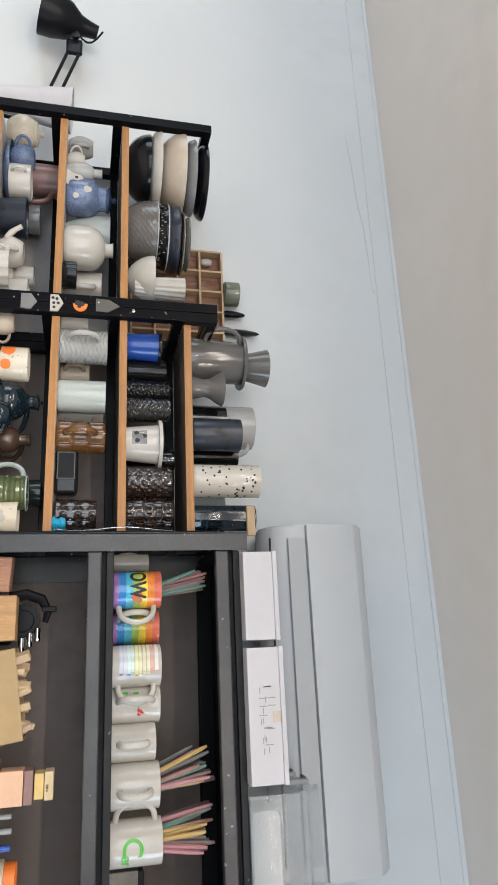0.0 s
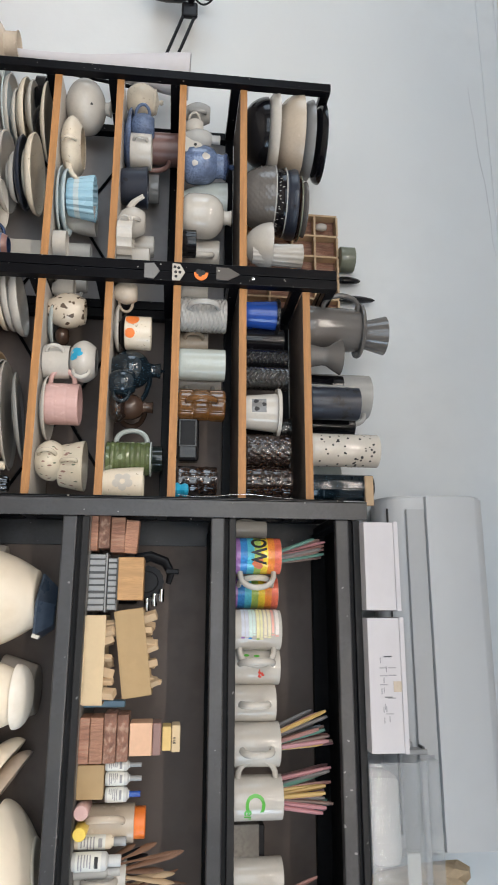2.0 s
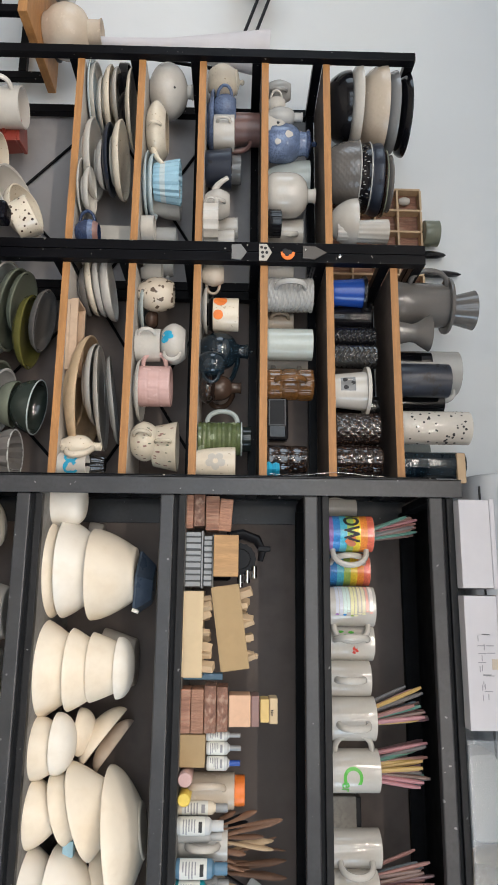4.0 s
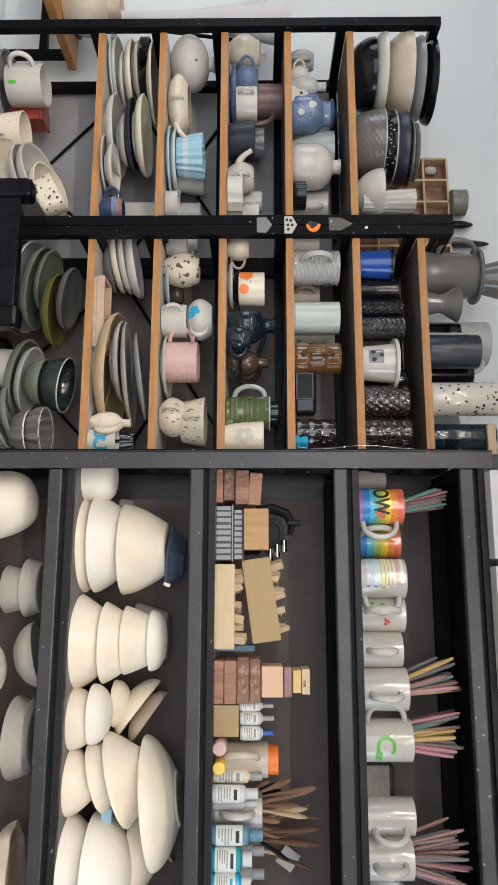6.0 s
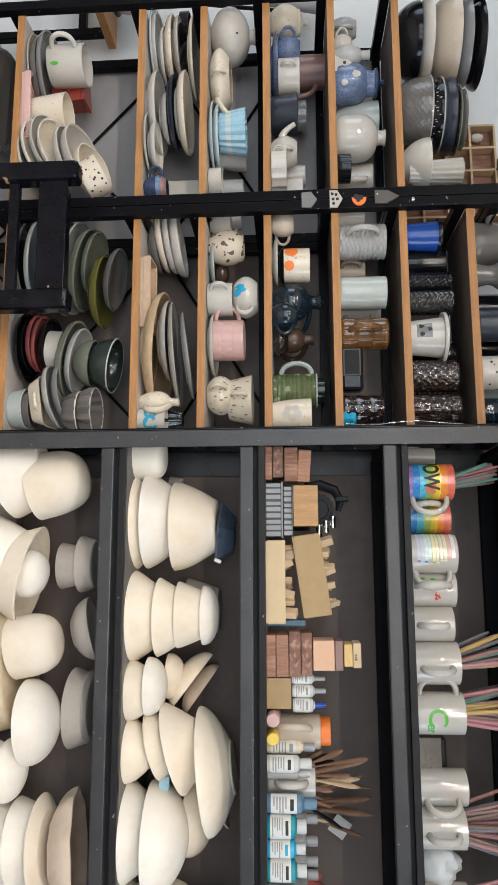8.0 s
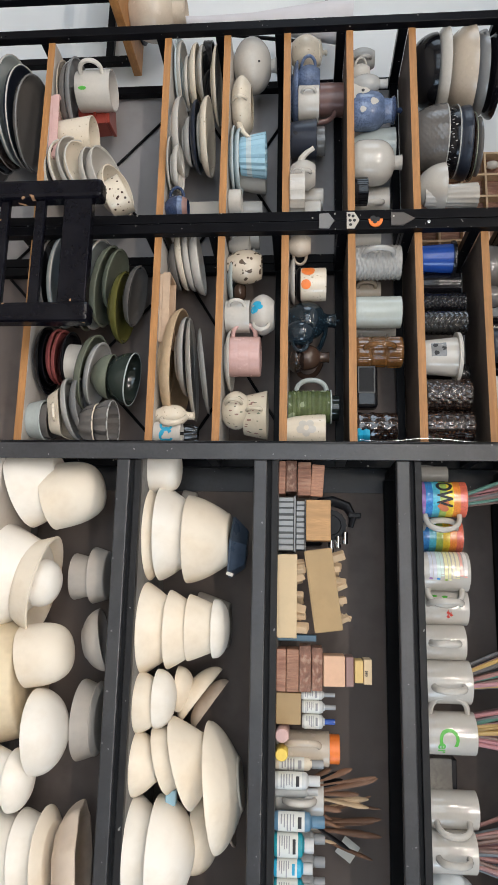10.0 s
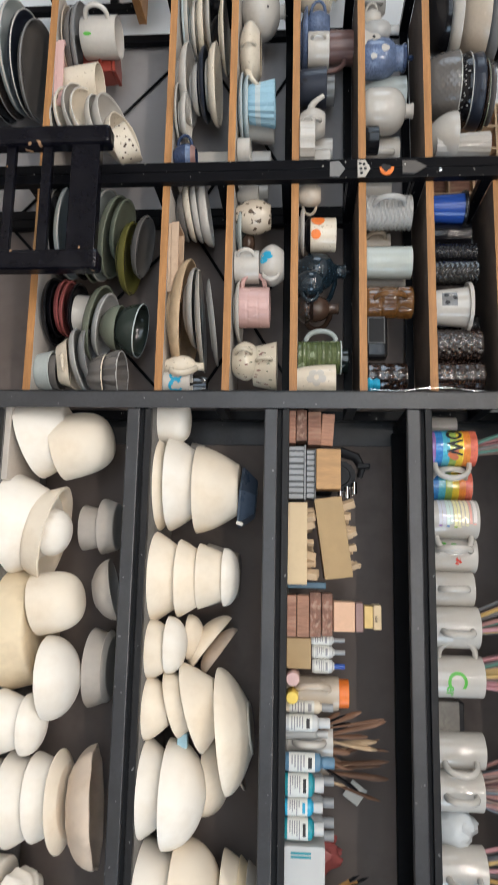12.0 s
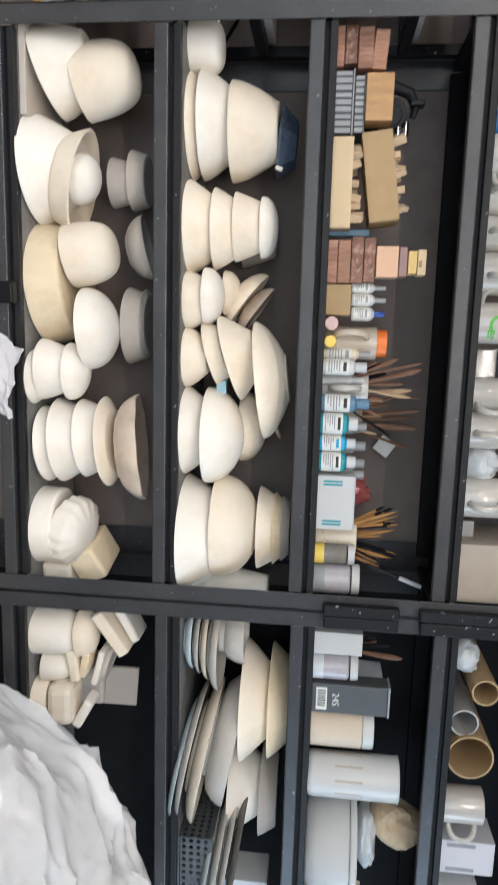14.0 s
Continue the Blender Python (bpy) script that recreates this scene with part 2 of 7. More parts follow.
def oak_rack(x0, x1, levels, label, panel, back=0.285):
    """Two square-tube end frames with cross-braced back and oak-edged boards."""
    r = thing("oak_shelf", pose(0, 0, 0), label, "shelf unit", "oak shelf units")
    w = 0.024
    for xa in (x0, x1 - w):
        for ya in (0.04, back - w):
            part("post", one_box(xa, xa + w, ya, ya + w, 0, 1.945, 0.0015), M_TUBE, r)
        for z in [0.08, 1.921] + [q - 0.042 for q in levels]:
            part("frame_rail", one_box(xa + 0.001, xa + w - 0.001, 0.064, back - w, z, z + 0.024, 0.0015), M_TUBE, r)
    for z in levels:
        b = part("shelf_board", under_box(x0 + w + 0.001, x1 - w - 0.001, 0.0605, back - 0.03, z - 0.018, z, 0.0008), [M_SHELF, M_UNDER_SHADE], r)
        part("edge_band", one_box(x0 + w + 0.001, x1 - w - 0.001, 0.0585, 0.0603, z - 0.0178, z - 0.0002), M_OAK, b, "oak veneer edge band")
        part("back_rail", one_box(x0 + w, x1 - w, back - 0.022, back - 0.004, z - 0.04, z - 0.019, 0.001), M_TUBE, r)
    bm = bmesh.new()
    for a, c in ((0.62, 1.10), (1.12, 1.44)):
        for q in (0, 1):
            u, v = (x0 + w, x1 - w)[::1 - 2 * q]
            sweep([(u, back + 0.002 + 0.005 * q, a), (v, back + 0.002 + 0.005 * q, c)], 0.0042, 8, bm)
    part("cross_brace", bm, M_TUBE, r, smooth=True)
    part("back_panel", one_box(x0 + 0.004, x1 - 0.004, back + 0.014, back + 0.020, 0.3, levels[-1] - 0.02), panel, r, "grey backing sheet")
    return r


oak_l = oak_rack(-1.148, -0.584, [OAK[k] for k in range(6)], "black tube frame shelf with oak-edged boards, crowded with ceramics", M_PANEL_PALE)
oak_r = oak_rack(-0.582, -0.0215, [OAK[k] for k in range(7)], "black tube frame shelf with oak-edged boards, full of mugs", M_PANEL)

# ---- ceramic and craft materials ----
def glaze(name, colour, rough=0.075, **k):
    return material(name, colour, rough, vary=k.pop("vary", 0.05), scale=k.pop("scale", 16), coat=k.pop("coat", 0.0), bump=k.pop("bump", 0.04), bscale=k.pop("bscale", 90), rnd=k.pop("rnd", 0.06), **k)


PLASTER = material("plaster", (0.80, 0.71, 0.58), 0.75, vary=0.03, scale=7, bump=0.10, bscale=40, dirt=(0.62, 0.46, 0.28), dirt_amount=0.36, dscale=8, rnd=0.05)
PLASTER_W = material("plaster_white", (0.82, 0.77, 0.69), 0.7, vary=0.025, scale=7, bump=0.08, bscale=40, dirt=(0.64, 0.51, 0.35), dirt_amount=0.32, dscale=8, rnd=0.05)
PLASTER_OLD = material("plaster_yellowed", (0.77, 0.64, 0.44), 0.8, vary=0.06, scale=7, bump=0.12, bscale=40, dirt=(0.48, 0.36, 0.22), dirt_amount=0.4, dscale=8, rnd=0.06)
PLASTER_BEIGE = material("plaster_beige", (0.62, 0.51, 0.41), 0.75, vary=0.06, scale=7, bump=0.10, bscale=40, dirt=(0.40, 0.30, 0.20), dirt_amount=0.4, dscale=8)
# plaster with back-row shade in its colour; the grey bats share it
PLASTER_GREY_SHADE = material("plaster_grey", (0.52, 0.465, 0.405), 0.8, vary=0.05, scale=7, bump=0.12, bscale=40, rnd=0.05)
WHITE = glaze("white_glaze", (0.53, 0.50, 0.455))
CREAM = glaze("cream_glaze", (0.70, 0.62, 0.50), speck=((0.42, 0.34, 0.24), 160, 0.70))
SPOTTED = glaze("white_spotted_glaze", (0.62, 0.58, 0.52))
BEIGE = glaze("beige_glaze", (0.52, 0.44, 0.35), 0.25)
GREY = glaze("grey_glaze", (0.22, 0.22, 0.22), 0.12)
GREYBROWN = glaze("grey_brown_glaze", (0.135, 0.125, 0.118), 0.10)
PALEGREY = glaze("pale_grey_glaze", (0.42, 0.415, 0.40), 0.18, bump=0.3, bscale=55)
CELADON = glaze("celadon_glaze", (0.43, 0.475, 0.465), 0.12)
BLACK = glaze("black_glaze", (0.007, 0.007, 0.009), 0.13, spec=0.3, coat=0.05)
BLACKPAT = glaze("black_patterned_glaze", (0.012, 0.011, 0.011), 0.05, bump=0.5, bscale=90, coat=0.6)
NAVY = glaze("navy_glaze", (0.018, 0.023, 0.038), 0.30, speck=((0.008, 0.008, 0.012), 60, 0.68))
DARKTEAL = glaze("dark_teal_glaze", (0.008, 0.016, 0.024), 0.07, bump=0.12, coat=0.15, speck=((0.10, 0.18, 0.24), 330, 0.69))
BLUE = glaze("cobalt_glaze", (0.02, 0.07, 0.34), 0.18)
BLUEMIX = glaze("blue_mottled_glaze", (0.15, 0.20, 0.33), 0.08, vary=0.45, scale=22)
INKBLUE = glaze("ink_blue_glaze", (0.035, 0.055, 0.12), 0.12, vary=0.4, scale=30)
SKYBLUE = glaze("sky_blue_glaze", (0.34, 0.54, 0.66), 0.25)
TURQ = glaze("turquoise_glaze", (0.03, 0.34, 0.55), 0.3)
CELADON_W = glaze("pale_celadon_glaze", (0.47, 0.51, 0.48), 0.10)
PALEBLUE = glaze("pale_blue_glaze", (0.52, 0.60, 0.62), 0.2)
BROWN = glaze("brown_glaze", (0.075, 0.045, 0.032), 0.18)
DARKBROWN = glaze("dark_brown_glaze", (0.018, 0.011, 0.009), 0.04, bump=0.4, bscale=80, coat=0.6, speck=((0.085, 0.040, 0.020), 190, 0.64))
AMBER = glaze("amber_glaze", (0.15, 0.066, 0.018), 0.04, bump=0.3, bscale=40, vary=0.35, coat=0.5)
ROSEBROWN = glaze("rose_brown_glaze", (0.25, 0.14, 0.12), 0.3)
GREEN = glaze("green_glaze", (0.095, 0.125, 0.05), 0.10, vary=0.35, scale=40, speck=((0.26, 0.31, 0.20), 45, 0.63))
OLIVE = glaze("olive_glaze", (0.12, 0.11, 0.028), 0.2)
SAGE = glaze("sage_glaze", (0.17, 0.185, 0.14), 0.14)
DKGREEN = glaze("dark_green_glaze", (0.032, 0.042, 0.036), 0.10)
PINK = glaze("pink_glaze", (0.60, 0.39, 0.36), 0.25)
RED = glaze("red_glaze", (0.28, 0.045, 0.03), 0.3)
DARKRED = glaze("dark_red_glaze", (0.30, 0.085, 0.08), 0.16)
ORANGE = material("orange_paint", (0.80, 0.20, 0.03), 0.4, vary=0.1)
STRAW = material("straw_card", (0.66, 0.47, 0.19), 0.7, vary=0.06)
YELLOW = material("yellow_plastic", (0.80, 0.58, 0.10), 0.4, vary=0.1)
MARBLED = glaze("marbled_glaze", (0.58, 0.50, 0.40), 0.2, speck=((0.10, 0.07, 0.05), 75, 0.58))
FLORAL = glaze("floral_cream_glaze", (0.60, 0.54, 0.43), 0.2)
BISQUE = material("bisque_clay", (0.50, 0.36, 0.25), 0.8, vary=0.1, scale=10, bump=0.2, rnd=0.1)
TERRA = material("red_clay_block", (0.32, 0.155, 0.10), 0.6, vary=0.40, scale=16, bump=1.0, bscale=50, stretch=(7, 2, 1), rnd=0.22, dirt=(0.42, 0.27, 0.19), dirt_amount=0.7, dscale=18)
TERRA_D = material("dark_marbled_clay", (0.20, 0.095, 0.062), 0.55, vary=0.45, scale=22, bump=1.2, bscale=40, stretch=(3, 2, 5), rnd=0.2, dirt=(0.46, 0.32, 0.24), dirt_amount=0.75, dscale=26)
TERRA_L = material("pale_red_clay", (0.40, 0.21, 0.135), 0.65, vary=0.3, scale=18, bump=1.0, bscale=55, stretch=(9, 2, 1), rnd=0.15, dirt=(0.24, 0.12, 0.08), dirt_amount=0.6, dscale=20)
PEACH = material("peach_block", (0.66, 0.42, 0.28), 0.7, vary=0.06, rnd=0.05, bump=0.1)
WOOD = material("pine_block", (0.46, 0.27, 0.12), 0.6, vary=0.2, scale=6, stretch=(10, 10, 1.2), bump=0.15, rnd=0.1)
PENCILWOOD = material("pencil_wood", (0.42, 0.22, 0.065), 0.5, vary=0.2, rnd=0.2)
POWDER = material("cream_powder", (0.60, 0.51, 0.40), 0.6, vary=0.06)
DARKWOOD = material("dark_wood_tool", (0.20, 0.105, 0.062), 0.6, vary=0.25, scale=9, bump=0.2, rnd=0.25)
PALEWOOD = material("pale_wood", (0.58, 0.42, 0.26), 0.65, vary=0.15, scale=8, bump=0.15, rnd=0.12)
CARD = material("cardboard", (0.40, 0.28, 0.145), 0.8, vary=0.06, scale=5, bump=0.12, rnd=0.05)
CARD_GREY = material("beige_card", (0.44, 0.38, 0.31), 0.8, vary=0.05, scale=5, bump=0.1)
SMOKY = material("smoky_glass", (0.20, 0.185, 0.165), 0.08, vary=0.3, scale=14)
LILAC = material("lilac_powder", (0.42, 0.40, 0.43), 0.25, vary=0.12, scale=8)
CARD_PALE = material("pale_card", (0.62, 0.48, 0.30), 0.8, vary=0.05, scale=5, bump=0.1)
PAPER = material("white_paper", (0.60, 0.58, 0.605), 0.75, vary=0.03, scale=4, bump=0.06)
KRAFT = material("kraft_paper", (0.50, 0.39, 0.26), 0.8, vary=0.12, scale=9, bump=0.4)
PLASTIC_W = material("white_plastic", (0.53, 0.535, 0.53), 0.35, vary=0.03, scale=3, bump=0.02)
PLASTIC_G = material("grey_plastic", (0.30, 0.31, 0.32), 0.4, vary=0.04, scale=3)
PLASTIC_DK = material("dark_grey_plastic", (0.075, 0.08, 0.085), 0.45, vary=0.1, scale=6)
PLASTIC_BK = material("black_plastic", (0.009, 0.009, 0.011), 0.32, spec=0.15, vary=0.15)
PLASTIC_BLUE = material("blue_plastic", (0.10, 0.20, 0.30), 0.35, vary=0.1)
TEAL = material("teal_print", (0.02, 0.27, 0.33), 0.4, vary=0.06)
LABEL = material("label_paper", (0.70, 0.70, 0.66), 0.6, vary=0.05)
INK = material("dark_ink", (0.02, 0.02, 0.022), 0.6, vary=0.1)
GREYINK = material("grey_ink", (0.30, 0.30, 0.32), 0.7, vary=0.1)
GREENINK = material("green_ink", (0.10, 0.42, 0.05), 0.3, vary=0.1)
REDINK = material("red_ink", (0.60, 0.05, 0.03), 0.4, vary=0.1)
HEART = material("rust_ink", (0.55, 0.15, 0.05), 0.4, vary=0.1)
CHROME = material("chrome", (0.7, 0.7, 0.7), 0.15, metal=1.0, vary=0.05)
CLEAR = film("clear_plastic", (0.50, 0.53, 0.56), 0.24, 0.12)
FROST = material("frosted_plastic", (0.60, 0.63, 0.65), 0.3, vary=0.05, scale=6)
PEN_COL = [material("pen_" + q, c, 0.35, vary=0.08) for q, c in (
    ("rose", (0.33, 0.17, 0.15)), ("brown", (0.19, 0.12, 0.10)), ("green", (0.10, 0.22, 0.18)), ("grey", (0.16, 0.15, 0.15)),
    ("pink", (0.46, 0.22, 0.24)), ("yellow", (0.52, 0.34, 0.11)), ("slate", (0.14, 0.16, 0.18)), ("wine", (0.17, 0.09, 0.095)))]
RAINBOW = [glaze("band_" + q, c, 0.1, rnd=0.0, vary=0.30, scale=30) for q, c in (
    ("violet", (0.30, 0.16, 0.40)), ("blue", (0.05, 0.22, 0.55)), ("cyan", (0.10, 0.45, 0.60)), ("green", (0.35, 0.50, 0.12)),
    ("yellow", (0.80, 0.58, 0.05)), ("orange", (0.80, 0.26, 0.05)), ("coral", (0.70, 0.16, 0.10)))]
PASTEL = [glaze("pastel_" + q, c, 0.1, rnd=0.0, vary=0.12, scale=40) for q, c in (
    ("white", (0.78, 0.76, 0.72)), ("lilac", (0.58, 0.60, 0.68)), ("mint", (0.60, 0.72, 0.68)), ("lemon", (0.78, 0.74, 0.42)),
    ("cream", (0.80, 0.72, 0.50)), ("salmon", (0.80, 0.42, 0.36)), ("top", (0.80, 0.74, 0.70)))]

# ---- shapes ----
def lathe(prof, seg=32, ribs=0, depth=0.0, mat_of=None, bm=None, wob=0.0, relief=None):
    """Turns a profile of (radius, height) round the z axis; ribs flute the outer wall."""
    bm = bm or bmesh.new()
    rings = []
    for k, (r, z) in enumerate(prof):
        if r < 1e-6:
            rings.append([bm.verts.new((0, 0, z))])
            continue
        ring = []
        for s in range(seg):
            a = TAU * s / seg
            q = r * (1 + depth * math.cos(ribs * a)) if ribs and r > 0.3 * max(p[0] for p in prof) else r
            if relief:
                q += relief(a, z, k)
            q *= 1 + wob * math.sin(3 * a + 1.3) + wob * 0.6 * math.sin(5 * a + z * 40)
            ring.append(bm.verts.new((q * math.cos(a), q * math.sin(a), z)))
        rings.append(ring)
    for k, (a, b) in enumerate(zip(rings, rings[1:])):
        for s in range(seg):
            t = (s + 1) % seg
            if len(a) == 1 and len(b) == 1:
                continue
            q = [a[0], b[s], b[t]] if len(a) == 1 else [a[s], b[0], a[t]] if len(b) == 1 else [a[s], b[s], b[t], a[t]]
            fa = bm.faces.new(q)
            if mat_of:
                fa.material_index = mat_of((prof[k][1] + prof[k + 1][1]) / 2, k)
    return bm


def wall_profile(outer, t, base=None):
    """A hollow vessel: the outer line up, the inner line back down."""
    h = outer[-1][1]
    inner = [(max(r - t, 0.001), max(z, base or t)) for r, z in reversed(outer) if z > (base or t) * 0.6]
    return [(0, outer[0][1])] + outer + [(outer[-1][0] - t * 0.5, h + t * 0.25)] + inner + [(0, base or t)]


def outline(kind, R, H, k=0.5):
    n = 9
    if kind == "cyl":
        return [(R * 0.90, 0), (R * 0.97, H * 0.02), (R, H * 0.06), (R, H * 0.5), (R, H)]
    if kind == "taper":
        return [(R * k * 0.97, 0), (R * k, H * 0.03)] + [(R * (k + (1 - k) * q / 5), H * q / 5) for q in range(1, 6)]
    if kind == "bowl":
        return [(R * k * 0.96, 0), (R * k, H * 0.05)] + [(R * (k + (1 - k) * math.sin(math.pi / 2 * q / n)), H * (0.07 + 0.93 * (1 - math.cos(math.pi / 2 * q / n)) ** 0.75)) for q in range(1, n + 1)]
    if kind == "plate":
        return [(R * 0.60, 0), (R * 0.63, H * 0.10), (R * 0.64, H * 0.22), (R * 0.82, H * 0.34), (R * 0.95, H * 0.62), (R * 0.995, H * 0.88), (R, H)]
    if kind == "flat":
        return [(R * 0.62, 0), (R * 0.64, H * 0.15), (R * 0.84, H * 0.30), (R * 0.96, H * 0.62), (R, H)]
    if kind == "round":
        return [(R * 0.55, 0), (R * 0.6, H * 0.02)] + [(R * (0.6 + 0.4 * math.sin(math.pi * (0.06 + 0.86 * q / n))), H * (0.04 + 0.96 * q / n)) for q in range(1, n + 1)]
    if kind == "jar":
        pts = [(R * 0.60, 0), (R * 0.66, H * 0.02)]
        for q in range(1, 11):
            a = -1.1 + 2.35 * q / 10
            pts.append((R * math.cos(a) ** 0.7, H * (0.05 + 0.40 * (math.sin(a) + 0.89) * 0.98)))
        top = pts[-1][1]
        return pts + [(R * k, top + (H - top) * 0.35), (R * k, H * 0.96), (R * k * 1.12, H)]
    if kind == "globe":
        pts = [(R * 0.42, 0), (R * 0.46, H * 0.015)]
        for q in range(1, 13):
            a = -1.08 + 2.42 * q / 12
            pts.append((R * math.cos(a), H * (0.02 + 0.86 * (math.sin(a) + 0.882) / 1.856)))
        return pts + [(R * k, H * 0.93), (R * k, H * 0.96), (R * k * 1.25, H)]
    if kind == "barrel":
        return [(R * 0.78, 0), (R * 0.84, H * 0.015), (R * 0.97, H * 0.10), (R, H * 0.22), (R, H * 0.48), (R * 0.96, H * 0.60), (R * 0.84, H * 0.71), (R * 0.62, H * 0.80), (R * k, H * 0.845), (R * k * 0.95, H * 0.90), (R * k * 0.97, H * 0.96), (R * k * 1.12, H)]
    if kind == "flare":
        return [(R * 0.62, 0), (R * 0.64, H * 0.1), (R * 0.5, H * 0.45), (R * 0.55, H * 0.6), (R * 0.8, H * 0.8), (R, H)]
    return [(R, 0), (R, H)]


def relief_bumps(p, R, H, n):
    na, nz, amp = p
    return lambda a, z, k: amp * max(0.0, math.cos(na * a + (math.pi if int(z / H * nz) % 2 else 0.0))) * abs(math.sin(math.pi * z / H * nz)) if 1 < k < n else 0.0


def relief_chevron(p, R, H, n):
    na, nz, amp = p
    return lambda a, z, k: amp * math.sin(nz * TAU * z / H + 2.2 * abs((a * na / TAU) % 2 - 1) * math.pi) if 1 < k < n else 0.0


def relief_rings(p, R, H, n):
    return lambda a, z, k: p[1] * math.sin(TAU * p[0] * z / H) if 1 < k < n else 0.0


def relief_bricks(p, R, H, n):
    na, nz, amp = p
    return lambda a, z, k: amp * min(1.0, 3 * abs(math.sin(math.pi * z / H * nz))) * min(1.0, 3 * abs(math.sin(na * a / 2 + (0.8 if int(z / H * nz) % 2 else 0)))) if 1 < k < n else 0.0


RELIEF = {"bumps": relief_bumps, "chevron": relief_chevron, "rings": relief_rings, "bricks": relief_bricks}


def sticker(kind, rz, a0, z0, s, mat, parent):
    """A thin painted or pierced shape that follows the curved wall of a pot."""
    if kind == "star":
        pts = [((s if q % 2 == 0 else s * 0.42) * math.sin(TAU * q / 10), (s if q % 2 == 0 else s * 0.42) * math.cos(TAU * q / 10)) for q in range(10)]
    elif kind == "petal":
        pts = [(s * math.sin(TAU * q / 18) * (1 + 0.16 * math.cos(3 * TAU * q / 18)), s * 1.15 * math.cos(TAU * q / 18)) for q in range(18)]
    elif kind == "leaf":
        pts = [(s * 0.45 * math.sin(TAU * q / 10), s * math.cos(TAU * q / 10)) for q in range(10)]
    elif kind == "stroke":
        pts = [(s * (1.6 - 1.2 * q / 6), s * (0.9 * math.sin(math.pi * q / 6))) for q in range(7)] + [(s * (-1.4 + 0.45 * q), s * (0.25 - 0.25 * q % 2)) for q in range(1, 6)]
    elif kind == "square":
        pts = [(s * max(-1, min(1, 1.5 * math.sin(TAU * q / 24))), s * max(-1, min(1, 1.5 * math.cos(TAU * q / 24)))) for q in range(24)]
    else:
        pts = [(s * math.sin(TAU * q / 12), s * math.cos(TAU * q / 12)) for q in range(12)]
    bm = bmesh.new()
    r = rz(z0)
    if kind == "ring":
        rows = []
        for q in range(21):
            b = TAU * q / 24 + 0.4
            w = 0.55 + 0.14 * math.sin(3 * b)
            rows.append([bm.verts.new(((rz(z0 + f * s * math.cos(b)) + 0.0007) * math.cos(a0 + f * s * math.sin(b) / r), (rz(z0 + f * s * math.cos(b)) + 0.0007) * math.sin(a0 + f * s * math.sin(b) / r), z0 + f * s * math.cos(b))) for f in (w, 1.0)])
        for p, q in zip(rows, rows[1:]):
            bm.faces.new((p[0], p[1], q[1], q[0]))
        return part("painted_ring", bm, mat, parent, smooth=True)
    mid = bm.verts.new(((r + 0.0009) * math.cos(a0), (r + 0.0009) * math.sin(a0), z0))
    ring = []
    for u, v in pts:
        a, q = a0 + u / r, rz(z0 + v) + 0.0007
        ring.append(bm.verts.new((q * math.cos(a), q * math.sin(a), z0 + v)))
    for q in range(len(ring)):
        bm.faces.new((mid, ring[q], ring[(q + 1) % len(ring)]))
    return part({"dot": "spot", "stroke": "brush_stroke"}.get(kind, kind), bm, mat, parent, smooth=True)


def scatter(n, seed, s0, s1, a0=-200, a1=20, z0=0.12, z1=0.9):
    rg = random.Random(seed)
    return [(a0 + (a1 - a0) * (q + rg.random() * 0.9) / n, rg.uniform(z0, z1), rg.uniform(s0, s1)) for q in range(n)]


WHERE = {"o": "on an oak-edged shelf", "a": "on the black steel rack", "t": "on top of the shelf unit"}


def where_of(x, z):
    return WHERE["o" if x < -0.05 else "a"]


